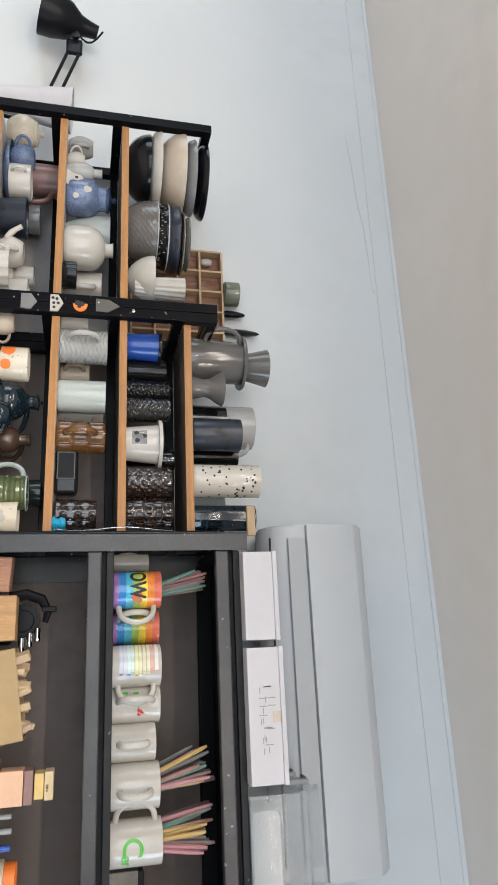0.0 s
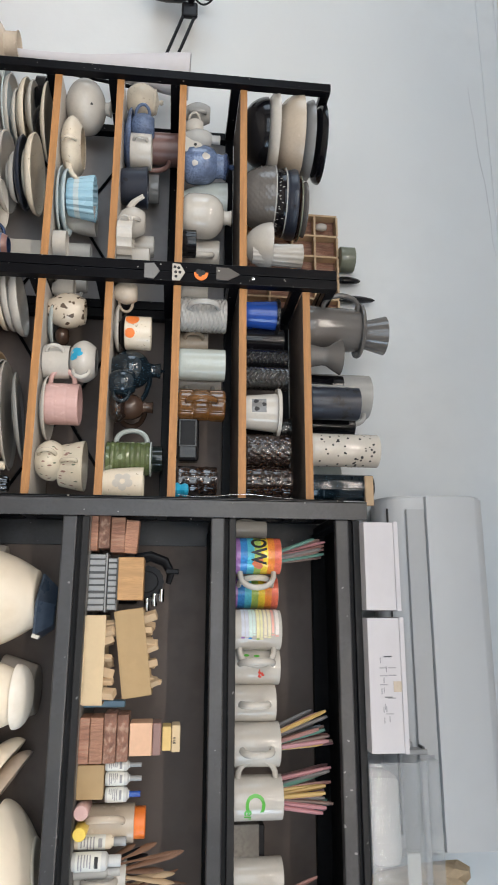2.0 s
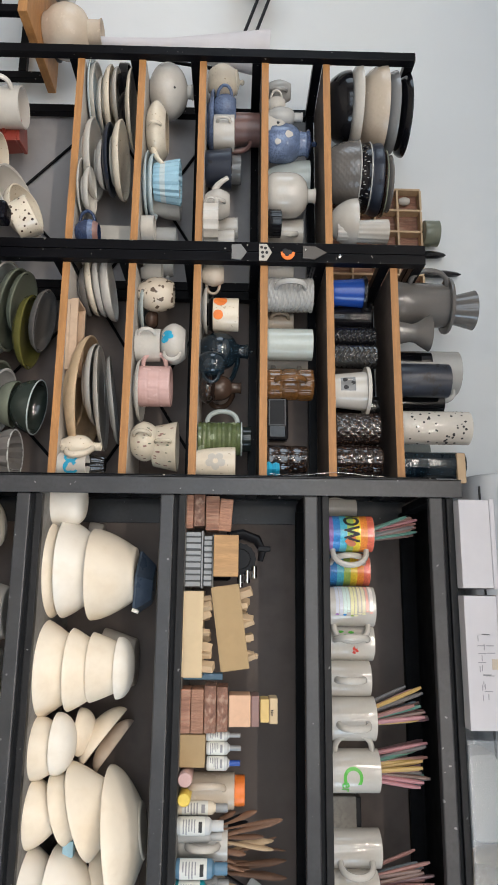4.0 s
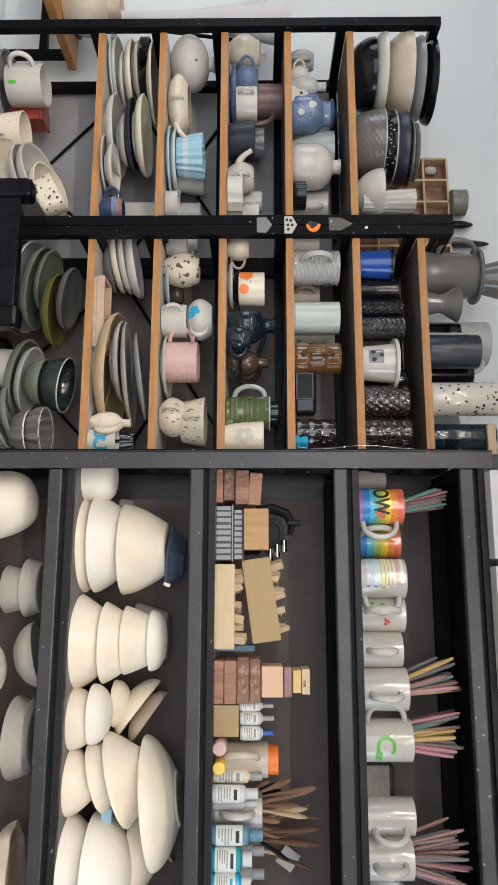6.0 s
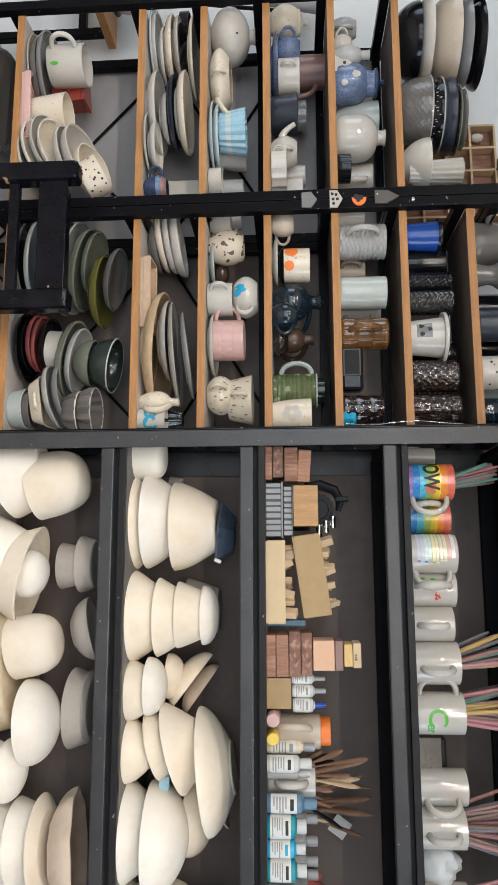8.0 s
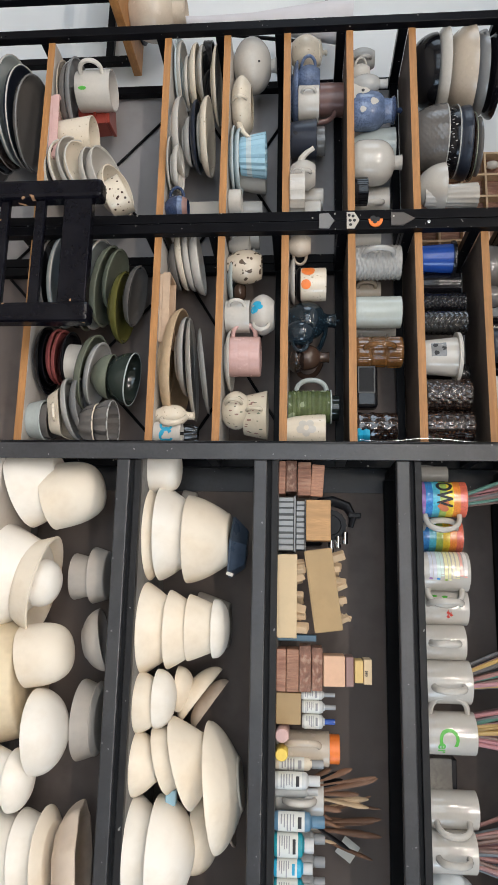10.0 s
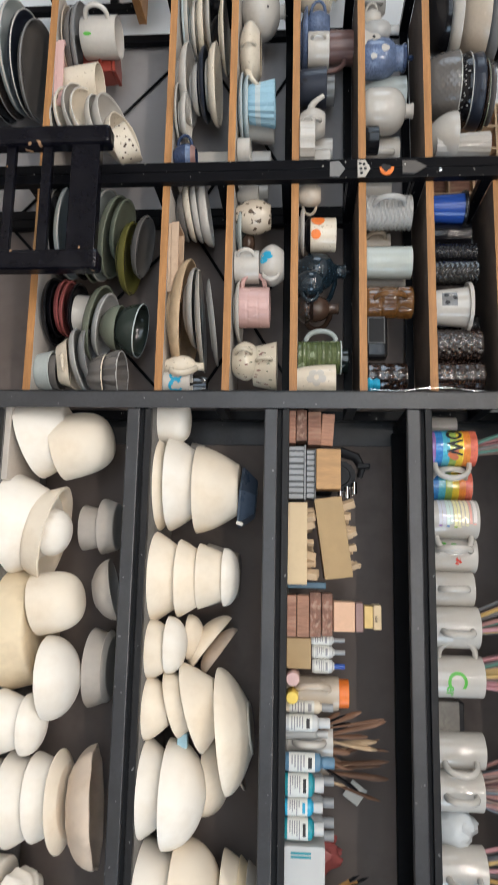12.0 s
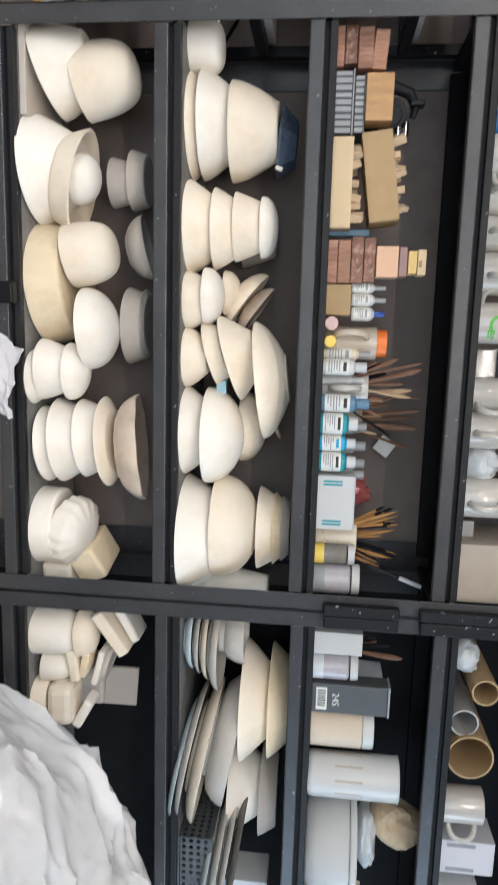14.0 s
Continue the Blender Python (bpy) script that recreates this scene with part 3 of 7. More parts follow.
def vessel(X, Y, Z, R, H, mat, word, kind="cyl", k=0.5, t=0.004, h=None, hs=0.62, ribs=0, depth=0.03, noun="", seg=32, lid=None, tilt=(0, 0), spin=0.0, bands=None, hm=None, neck=None, wob=0.0, hz=0.5, flip=False, spout=None, relief=None, deco=(), rimmat=None, flange=None):
    """A turned pot, cup, bowl or plate. h: the way its handle points, in degrees round z; lid: a material; bands: materials from foot to rim."""
    noun = noun or {"plate": "plate", "bowl": "bowl", "jar": "jar", "round": "pot", "globe": "jar", "flare": "cup"}.get(kind, "mug" if h is not None else "cup")
    label = f"{word} {noun.replace('_', ' ')} {where_of(X, Z)}"
    m = pose(X, Y, Z, tilt[0], tilt[1], spin)
    prof = outline(kind, R, H, k)
    mats, mo = mat, None
    if bands or relief:
        fine = []
        for a, b in zip(prof, prof[1:]):
            n = max(1, round((b[1] - a[1]) / H * (30 if relief else 14)))
            fine += [(a[0] + (b[0] - a[0]) * q / n, a[1] + (b[1] - a[1]) * q / n) for q in range(n)]
        prof = fine + [prof[-1]]
    if bands:
        mats = list(bands) + [mat]
        top = len(prof)
        mo = lambda z, i: min(len(bands) - 1, int(z / H * len(bands))) if 0 < i < top else len(bands)
    outer = len(prof)
    rel = RELIEF[relief[0]](relief[1], R, H, outer) if relief else None
    bm = lathe(wall_profile(prof, t), 112 if relief else seg * (2 if ribs else 1), ribs, depth, mo, wob=wob, relief=rel)
    if flip:
        bmesh.ops.transform(bm, matrix=Matrix.Translation((0, 0, H)) @ Matrix.Rotation(math.pi, 4, "X"), verts=bm.verts)
    if h is None and lid is None and spout is None and not deco and rimmat is None and flange is None:
        return solid(noun, bm, mats, label, noun.replace("_", " "), smooth=True, m=m)
    th = thing(noun, m, label, noun.replace("_", " "))
    part("body", bm, mats, th, smooth=True)
    rz = lambda z: max(np.interp(z, [p[1] for p in prof], [p[0] for p in prof]), 0.004)
    if h is not None:
        a = radians(h - spin)
        zc, hh = H * hz, H * hs / 2
        w = min(hh * 1.2, 0.037)
        pts = []
        for q in range(13):
            b = -math.pi / 2 + math.pi * q / 12
            z = zc + hh * math.sin(b)
            r = rz(z) - 0.002 + w * max(math.cos(b), 0) ** 0.75
            pts.append((r * math.cos(a), r * math.sin(a), z))
        part("handle", sweep(pts, min(0.0072, H * 0.085), 10, flat=0.85), hm or mat, th, smooth=True)
    if lid is not None:
        lr = prof[-1][0]
        part("lid", lathe([(0, H - 0.004), (lr * 0.97, H - 0.002), (lr * 1.02, H + 0.004), (lr * 0.85, H + lr * 0.22), (lr * 0.25, H + lr * 0.36), (lr * 0.16, H + lr * 0.42), (lr * 0.24, H + lr * 0.62), (lr * 0.12, H + lr * 0.75), (0, H + lr * 0.77)], seg), lid, th, smooth=True)
    if rimmat is not None:
        part("rim", sweep([(R * math.cos(TAU * q / 32), R * math.sin(TAU * q / 32), H) for q in range(33)], 0.0019, 6), rimmat, th, smooth=True)
    if flange is not None:
        zf, rf, fm = flange
        r0 = rz(H * zf)
        part("flange", lathe([(r0 * 0.96, H * zf - 0.004), (r0 * rf, H * zf - 0.004), (r0 * rf * 1.02, H * zf), (r0 * rf, H * zf + 0.004), (r0 * 0.96, H * zf + 0.004)], 36), fm, th, smooth=True)
    for kind_, dm, spots in deco:
        for a0, zf, s in spots:
            sticker(kind_, rz, radians(a0 - spin), H * zf, s, dm, th)
    if spout is not None:
        a = radians(spout - spin)
        r0 = rz(H * 0.45)
        pts = [((r0 * 0.8 + q * R * 0.22) * math.cos(a), (r0 * 0.8 + q * R * 0.22) * math.sin(a), H * (0.42 + 0.055 * q * q * 0.6)) for q in range(5)]
        part("spout", sweep(pts, [0.010, 0.009, 0.008, 0.0065, 0.006], 10), mat, th, smooth=True)
    return th


def mug(X, Y, Z, R, H, mat, word, h=-90, **k):
    return vessel(X, Y, Z, R, H, mat, word, k.pop("kind", "cyl"), h=h, **k)


def bowl(X, Y, Z, R, H, mat, word, **k):
    return vessel(X, Y, Z, R, H, mat, word, "bowl", **k)


def plate(X, Y, Z, R, H, mat, word, **k):
    return vessel(X, Y, Z, R, max(H * 0.92, 0.011), mat, word, "plate", seg=40, t=0.005, **{"wob": 0.010, **k})


def thinplate(X, Y, Z, R, H, mat, word, **k):
    return vessel(X, Y, Z, R, max(0.72 * H, 0.012), mat, word, "flat", seg=40, noun="plate", t=0.007, **k)


def mould(X, Y, Z, R, H, mat=None, k=0.55, p=1.12, tilt=(0, 0), word="", wob=0.006, sq=None):
    """A plaster hump mould, wide side down: a thin sharp rim, a wall that tapers to the dished top."""
    mat = mat or PLASTER
    rim = 0.0016
    prof = [(0, 0.003), (R * 0.86, 0.003), (R * 0.90, 0), (R * 0.994, 0), (R, 0.0008), (R * 0.998, rim)]
    for q in range(1, 12):
        u = q / 11
        if p < 1.9:
            prof.append((R * (1 - (1 - k) * u ** p), rim + (H * 0.93 - rim) * u))
        elif q < 11:
            b = math.pi / 2 * u
            prof.append((R * math.cos(b) ** (2 / p), rim + (H - rim) * math.sin(b) ** (2 / p)))
    prof += [(R * 0.12, H * 0.998), (0, H)] if p >= 1.9 else [(R * k * 0.985, H * 0.965), (R * k * 0.94, H * 0.99), (R * k * 0.86, H), (R * k * 0.6, H - 0.0015), (0, H - 0.002)]
    bm = lathe(prof, 44, wob=wob)
    if sq:
        bmesh.ops.scale(bm, vec=(sq[0], sq[1], 1), verts=bm.verts)
    # pale grey is plaster with the back-row shade in its colour
    word = word or {"plaster": "cream", "plaster_white": "white", "plaster_yellowed": "yellowed", "plaster_grey": "pale grey", "plaster_beige": "beige"}[mat.name]
    return solid("plaster_mould", bm, mat, f"{word} plaster hump mould on the black steel rack", "plaster mould", "plaster moulds", smooth=True, m=pose(X, Y, Z, tilt[0], tilt[1], 0))


def block(X, Y, Z, sx, sy, sz, mat, name, label, category="", bevel=0.002, rz=0.0, tilt=(0, 0), group=""):
    return solid(name, one_box(-sx / 2, sx / 2, -sy / 2, sy / 2, 0, sz, bevel), mat, label, category or name.replace("_", " "), group, m=pose(X, Y, Z, tilt[0], tilt[1], rz))


def label_patch(R, z0, z1, a0, a1, mat, parent, name="label", lift=0.0006, words=""):
    """A curved paper label on a round body, from angle a0 to a1 in degrees."""
    bm = bmesh.new()
    n = 10
    for z, nxt in ((z0, z1),):
        low, top = [], []
        for q in range(n + 1):
            a = radians(a0 + (a1 - a0) * q / n)
            for r, row in ((R + lift, low), (R + lift, top)):
                row.append(bm.verts.new((r * math.cos(a), r * math.sin(a), z if row is low else nxt)))
        for q in range(n):
            bm.faces.new((low[q], low[q + 1], top[q + 1], top[q]))
    return part(name, bm, mat, parent, words, smooth=True)


def curved_text(text, R, size, a_mid, z, mat, parent, name="lettering", lift=0.0009, squash=1.0, bold=0.0):
    """Letters of the built-in font wrapped round a cylinder; a_mid: the way the middle faces, in degrees."""
    cu = bpy.data.curves.new("text", "FONT")
    cu.body, cu.size, cu.align_x, cu.offset = text, size, "CENTER", bold
    tmp = bpy.data.objects.new("text", cu)
    me = tmp.to_mesh().copy()
    tmp.to_mesh_clear()
    bpy.data.objects.remove(tmp)
    bm = bmesh.new()
    bm.from_mesh(me)
    bmesh.ops.subdivide_edges(bm, edges=[e for e in bm.edges if e.calc_length() > size * 0.15], cuts=1)
    for v in bm.verts:
        a = radians(a_mid) + v.co.x * squash / R
        v.co = Vector(((R + lift) * math.cos(a), (R + lift) * math.sin(a), z + v.co.y))
    return part(name, bm, mat, parent)


def pens(X, Y, Z, R, n, zlow, length, cols, seed, name="colour_pen", spread=0.35, rad=0.0042, to=0.0):
    """Pens that stand in a mug and fan out over its rim."""
    rg = random.Random(seed)
    for q in range(n):
        a, r = rg.uniform(0, TAU), R * 0.7 * rg.random() ** 0.5
        foot = Vector((X + r * math.cos(a) * 0.5, Y + r * math.sin(a) * 0.5, zlow + 0.004))
        lean = Vector((rg.uniform(-1, 1) * spread + to, rg.uniform(-1, 0.6) * spread * 0.6, 1)).normalized()
        top = foot + lean * length * rg.uniform(0.9, 1.06)
        bm = bmesh.new()
        d = lean
        pts = [foot, foot + d * 0.012, foot + d * (length * 0.82), top - d * 0.012, top]
        sweep(pts, [rad * 0.3, rad, rad, rad * 0.92, rad * 0.6], 7, bm)
        mat = cols[q % len(cols)]
        solid(name, bm, mat, f"slim {mat.name.split('_')[1] if '_' in mat.name else ''} {name.replace('_', ' ')} standing in a mug".replace("  ", " "), name.split("_")[-1], "pens in mugs", smooth=True)


def bottle(X, Y, Z, R, H, body, cap, word, cap_h=0.22, neck=0.55, lab=None, print_mat=None, face=-90, cap_r=0.62):
    """A craft bottle: shouldered body, screw cap with grooves, paper label with printed bars."""
    th = thing("bottle", pose(X, Y, Z), f"{word} on the black steel rack", "bottle", "glaze bottles")
    hb = H * (1 - cap_h)
    part("body", lathe([(0, 0), (R * 0.92, 0), (R, 0.003), (R, hb * 0.86), (R * 0.93, hb * 0.93), (R * neck, hb), (R * neck, hb + 0.002), (0, hb + 0.002)], 28), body, th, smooth=True)
    part("cap", lathe([(0, hb + 0.001), (R * cap_r, hb + 0.001), (R * cap_r, H - 0.002), (R * cap_r * 0.93, H), (0, H)], 40, 20, 0.02), cap, th, smooth=True)
    if lab:
        la = label_patch(R, hb * 0.10, hb * 0.80, face - 85, face + 85, lab, th)
        rg = random.Random(int(X * 1000))
        label_patch(R + 0.0006, hb * 0.62, hb * 0.72, face - 40, face + 25, print_mat or INK, la, "print_bar")
        for q in range(5):
            z = hb * (0.17 + 0.08 * q)
            label_patch(R + 0.0006, z, z + hb * 0.035, face - 55, face - 55 + rg.uniform(40, 105), GREYINK, la, "print_bar")
    return th


def block2(X, Y, Z, R, H, mat, label):
    """A slab-built box with rounded edges."""
    return block(X, Y, Z, 2 * R, 1.4 * R, H, mat, "ceramic_box", label + " on an oak-edged shelf", bevel=0.003)


def tray(X, Y, Z, R, H, mat, label):
    """A shallow oblong tray with a raised rim."""
    bm = bmesh.new()
    w, d = 2 * R, 0.075
    box(bm, -R, R, -d / 2, d / 2, 0, H * 0.4, 0.002)
    for q in (-1, 1):
        box(bm, -R, R, q * d / 2 - 0.003, q * d / 2 + 0.003, H * 0.3, H, 0.0015)
        box(bm, q * R - 0.003, q * R + 0.003, -d / 2, d / 2, H * 0.3, H - 0.0004, 0.0015)
    return solid("tray", bm, mat, label + " on an oak-edged shelf", "tray", m=pose(X, Y, Z, 0, 0, 4))


def square_dish(X, Y, Z, w, d, h, mat, label, tilt=(0, 0)):
    """A slab-built square dish: rounded base, sloping rim and a lug on the front."""
    th = thing("square_dish", pose(X, Y, Z, tilt[0], tilt[1], 4), label, "dish")
    bm = bmesh.new()
    rings = []
    for f, z in ((0.72, 0.0), (0.78, 0.003), (0.97, h * 0.9), (1.0, h), (0.95, h), (0.90, h * 0.85), (0.70, 0.006)):
        ring = []
        for q in range(32):
            a = TAU * q / 32
            c, e = math.cos(a), math.sin(a)
            ring.append(bm.verts.new((f * w / 2 * math.copysign(abs(c) ** 0.36, c), f * d / 2 * math.copysign(abs(e) ** 0.36, e), z)))
        rings.append(ring)
    for p, q in zip(rings, rings[1:]):
        for k in range(32):
            bm.faces.new((p[k], p[(k + 1) % 32], q[(k + 1) % 32], q[k]))
    bm.faces.new(rings[0][::-1])
    bm.faces.new(rings[-1])
    part("dish_body", bm, mat, th, smooth=True)
    part("lug", sweep([(-0.020, -d * 0.45, h * 0.6), (-0.014, -d * 0.45 - 0.010, h * 0.66), (0.014, -d * 0.45 - 0.010, h * 0.66), (0.020, -d * 0.45, h * 0.6)], 0.004, 8), mat, th, smooth=True)
    return th


def sqpot(X, Y, Z, R, H, mat, label):
    """A black desk clock: rounded case, pale bezel, dark glossy face."""
    th = thing("desk_clock", pose(X, Y, Z), label + " on an oak-edged shelf", "clock")
    part("case", one_box(-R, R, -0.018, 0.018, 0, H, 0.008), mat, th)
    x0, x1, z0, z1 = -R + 0.006, R * 0.35, H * 0.10, H * 0.88
    for a, c, d, e in ((x0, x1, z0, z0 + 0.003), (x0, x1, z1 - 0.003, z1), (x0, x0 + 0.003, z0 + 0.003, z1 - 0.003), (x1 - 0.003, x1, z0 + 0.003, z1 - 0.003)):
        part("bezel", one_box(a, c, -0.0205, -0.0182, d, e, 0.0006), PLASTIC_DK, th)
    part("face", one_box(x0 + 0.0032, x1 - 0.0032, -0.0190, -0.0182, z0 + 0.0032, z1 - 0.0032), PLASTIC_BK, th)
    return th


# ---- things on the oak shelf units ----
bowl(-1.066, 0.150, 1.727, 0.0928, 0.0598, BLACK, "plain black", k=0.6)
plate(-1.067, 0.150, 1.779, 0.1061, 0.0385, WHITE, "thick white")
bowl(-1.061, 0.150, 1.812, 0.1118, 0.0666, BEIGE, "wide matt beige", k=0.55)
plate(-1.054, 0.150, 1.868, 0.1026, 0.0429, GREY, "pale grey rimmed")
plate(-1.046, 0.150, 1.907, 0.1041, 0.0340, BLACK, "black rimmed")
bowl(-0.866, 0.150, 1.727, 0.0845, 0.0780, GREYBROWN, "grey relief-patterned", k=0.72, relief=("bumps", (30, 12, 0.0014)), rimmat=PALEGREY)
bowl(-0.857, 0.150, 1.792, 0.0876, 0.0400, BLACK, "black and white striped", k=0.72, rimmat=PALEGREY, deco=[("leaf", PALEGREY, scatter(40, 71, 0.0016, 0.0034, -190, 10, 0.30, 0.80))])
bowl(-0.852, 0.150, 1.813, 0.0899, 0.0490, NAVY, "glossy blue-black", k=0.72, relief=("bricks", (34, 2, 0.0012)))
plate(-0.842, 0.150, 1.854, 0.0826, 0.0200, DARKBROWN, "dark brown", rimmat=SAGE)
plate(-0.841, 0.150, 1.868, 0.0715, 0.0232, GREYBROWN, "grey-brown")
vessel(-0.716, 0.130, 1.727, 0.0605, 0.0694, WHITE, "white ridged citrus", "bowl", k=0.3, noun="juicer")
vessel(-0.687, 0.120, 1.747, 0.0303, 0.1276, WHITE, "white fluted", "taper", k=0.8, ribs=14, depth=0.035, noun="tumbler")
vessel(-1.138, 0.180, 1.570, 0.0305, 0.0650, PALEGREY, "small grey", "round", h=-60, noun="creamer")
vessel(-1.043, 0.120, 1.570, 0.0259, 0.0449, WHITE, "little white", "round", h=200, noun="creamer")
vessel(-0.948, 0.140, 1.570, 0.0500, 0.1050, BLUEMIX, "blue blossom-painted glossy", "barrel", k=0.62, noun="jar", deco=[("petal", WHITE, [(-118, 0.28, 0.008), (-82, 0.52, 0.009), (-60, 0.25, 0.007)])], lid=INKBLUE)
vessel(-1.005, 0.110, 1.570, 0.0250, 0.0900, PALEGREY, "white shouldered small", "jar", k=0.45, noun="bottle")
bowl(-0.874, 0.200, 1.570, 0.0571, 0.1146, CELADON, "grey-green", k=0.55, noun="pot")
vessel(-0.780, 0.115, 1.570, 0.0560, 0.1215, WHITE, "glossy white barrel-shaped", "barrel", k=0.32, noun="jar")
vessel(-0.692, 0.100, 1.570, 0.0330, 0.0333, BLACK, "small black fluted", "cyl", ribs=12, noun="cup")
mug(-0.717, 0.190, 1.570, 0.0363, 0.0961, WHITE, "white twisted", h=-60)
vessel(-1.148, 0.160, 1.411, 0.0457, 0.0727, CREAM, "cream lidded", "round", lid=CREAM, noun="pot")
plate(-1.018, 0.170, 1.411, 0.0906, 0.0197, BLUEMIX, "blue mottled")
vessel(-1.050, 0.140, 1.427, 0.0362, 0.0588, BLUEMIX, "blue mottled small", "round", h=210, noun="jug")
mug(-0.960, 0.120, 1.430, 0.0449, 0.0534, WHITE, "squat white", h=-90)
mug(-1.039, 0.210, 1.411, 0.0441, 0.1435, ROSEBROWN, "rose-brown tall", h=-10)
mug(-0.861, 0.130, 1.411, 0.0522, 0.0660, NAVY, "navy patterned", h=150, kind="taper", k=0.85)
vessel(-0.921, 0.220, 1.411, 0.0384, 0.0909, GREY, "grey stoneware", "cyl")
vessel(-0.754, 0.120, 1.411, 0.0386, 0.0630, WHITE, "white knobbly", "round", h=-70, spout=-150, noun="creamer")
mug(-0.692, 0.100, 1.411, 0.0544, 0.0373, WHITE, "low white pierced", h=-120, ribs=16, noun="cup")
vessel(-0.729, 0.190, 1.411, 0.0271, 0.0850, WHITE, "white", "cyl")
vessel(-0.664, 0.140, 1.411, 0.0291, 0.0768, WHITE, "plain white", "bowl", noun="cup")
vessel(-1.105, 0.150, 1.257, 0.0714, 0.1131, WHITE, "round glossy white", "globe", k=0.24, noun="vase", deco=[("dot", INK, [(-60, 0.62, 0.003)])])
vessel(-0.964, 0.130, 1.257, 0.0771, 0.0507, CREAM, "cream handled", "round", h=-70, spout=-20, noun="jug")
plate(-0.802, 0.130, 1.257, 0.0899, 0.0131, PALEBLUE, "pale blue")
plate(-0.803, 0.130, 1.264, 0.0820, 0.0203, PALEBLUE, "pale blue")
vessel(-0.813, 0.120, 1.282, 0.0549, 0.0661, SKYBLUE, "blue and white pleated", "taper", k=0.8, ribs=18, depth=0.05, noun="cup", bands=[SKYBLUE, PALEBLUE, SKYBLUE, SKYBLUE])
bowl(-0.799, 0.200, 1.257, 0.0407, 0.0860, WHITE, "white")
vessel(-0.677, 0.110, 1.257, 0.0320, 0.0314, WHITE, "plain white straight", "cyl")
vessel(-0.698, 0.190, 1.257, 0.0255, 0.0789, PALEGREY, "grey and white", "cyl")
plate(-1.084, 0.160, 1.100, 0.1017, 0.0060, PALEBLUE, "blue-white")
plate(-1.084, 0.160, 1.094, 0.0906, 0.0275, WHITE, "thick white")
plate(-1.065, 0.160, 1.119, 0.0717, 0.0183, SPOTTED, "dark spotted")
plate(-1.075, 0.160, 1.134, 0.0912, 0.0274, CREAM, "cream")
plate(-1.091, 0.160, 1.154, 0.0744, 0.0213, WHITE, "white")
bowl(-1.050, 0.160, 1.174, 0.0503, 0.0243, BLACK, "glossy black")
plate(-1.052, 0.160, 1.198, 0.1023, 0.0182, CREAM, "cream speckled")
vessel(-1.168, 0.200, 1.166, 0.0524, 0.0250, BLACK, "black", "cyl", noun="dish")
plate(-0.879, 0.130, 1.100, 0.1005, 0.0324, WHITE, "white")
plate(-0.867, 0.130, 1.130, 0.0625, 0.0235, WHITE, "small white")
plate(-0.879, 0.130, 1.150, 0.0907, 0.0221, NAVY, "navy blue")
plate(-0.877, 0.130, 1.172, 0.1002, 0.0308, CREAM, "thick cream")
plate(-0.774, 0.100, 1.100, 0.0753, 0.0117, WHITE, "small white")
plate(-0.769, 0.100, 1.109, 0.0605, 0.0230, WHITE, "small white")
mug(-0.652, 0.090, 1.100, 0.0320, 0.0560, INKBLUE, "dark blue speckled", h=200, kind="round", bands=[INKBLUE, INKBLUE, INKBLUE, BLUEMIX, ROSEBROWN])
block2(-0.707, 0.200, 1.100, 0.0209, 0.1240, SPOTTED, "white pierced ceramic box")
plate(-1.023, 0.150, 0.789, 0.0952, 0.0060, BEIGE, "beige")
plate(-1.014, 0.150, 0.788, 0.0983, 0.0340, GREYBROWN, "dark grey")
plate(-1.014, 0.150, 0.809, 0.1092, 0.0308, GREY, "grey")
mug(-1.029, 0.130, 0.836, 0.0525, 0.0943, WHITE, "white leaf-painted", h=-110, deco=[("leaf", GREENINK, [(-62, 0.25, 0.011)])])
rb = thing("ceramic_box", pose(-0.990, 0.195, 0.825, 0, -4, 6), "red-brown slab-built ceramic box with a lug handle", "box")
part("body", one_box(-0.034, 0.034, -0.035, 0.035, 0, 0.078, 0.003), RED, rb)
part("lug", sweep([(-0.012, -0.034, 0.045), (-0.010, -0.046, 0.050), (0.010, -0.046, 0.050), (0.012, -0.034, 0.045)], 0.0045, 8), RED, rb, smooth=True)
part("lid", one_box(-0.036, 0.036, -0.037, 0.037, 0.0784, 0.088, 0.002), RED, rb)
tray(-0.881, 0.100, 0.788, 0.0850, 0.0240, PINK, "long pink ceramic tray")
mug(-0.885, 0.120, 0.800, 0.0518, 0.0900, CREAM, "cream", h=150, kind="taper", k=0.8)
thinplate(-0.761, 0.120, 0.789, 0.0538, 0.0060, GREYBROWN, "dark grey", tilt=(14, -6.0), wob=0.02)
thinplate(-0.769, 0.120, 0.788, 0.0618, 0.0267, CREAM, "cream", tilt=(17, 4.0), wob=0.02, rimmat=WHITE)
thinplate(-0.774, 0.120, 0.801, 0.0673, 0.0267, BLACK, "black", tilt=(20, 0.0), wob=0.02)
thinplate(-0.778, 0.120, 0.815, 0.0792, 0.0297, CREAM, "cream", tilt=(23, -3.0), wob=0.02, rimmat=WHITE)
bowl(-0.780, 0.120, 0.833, 0.0816, 0.0356, WHITE, "white scalloped", tilt=(26, -5.0), wob=0.02)
bowl(-0.771, 0.120, 0.854, 0.0774, 0.0355, CREAM, "cream leaf-shaped", tilt=(29, -7.0), wob=0.02, rimmat=WHITE)
bowl(-0.757, 0.120, 0.879, 0.0748, 0.0324, WHITE, "white", tilt=(15, -8.0), wob=0.02)
bowl(-0.751, 0.120, 0.899, 0.0770, 0.0441, WHITE, "white oval", tilt=(18, -10.0), wob=0.02, rimmat=WHITE)
bowl(-0.707, 0.120, 0.928, 0.0677, 0.0467, CREAM, "cream", tilt=(21, -11.0), wob=0.02)
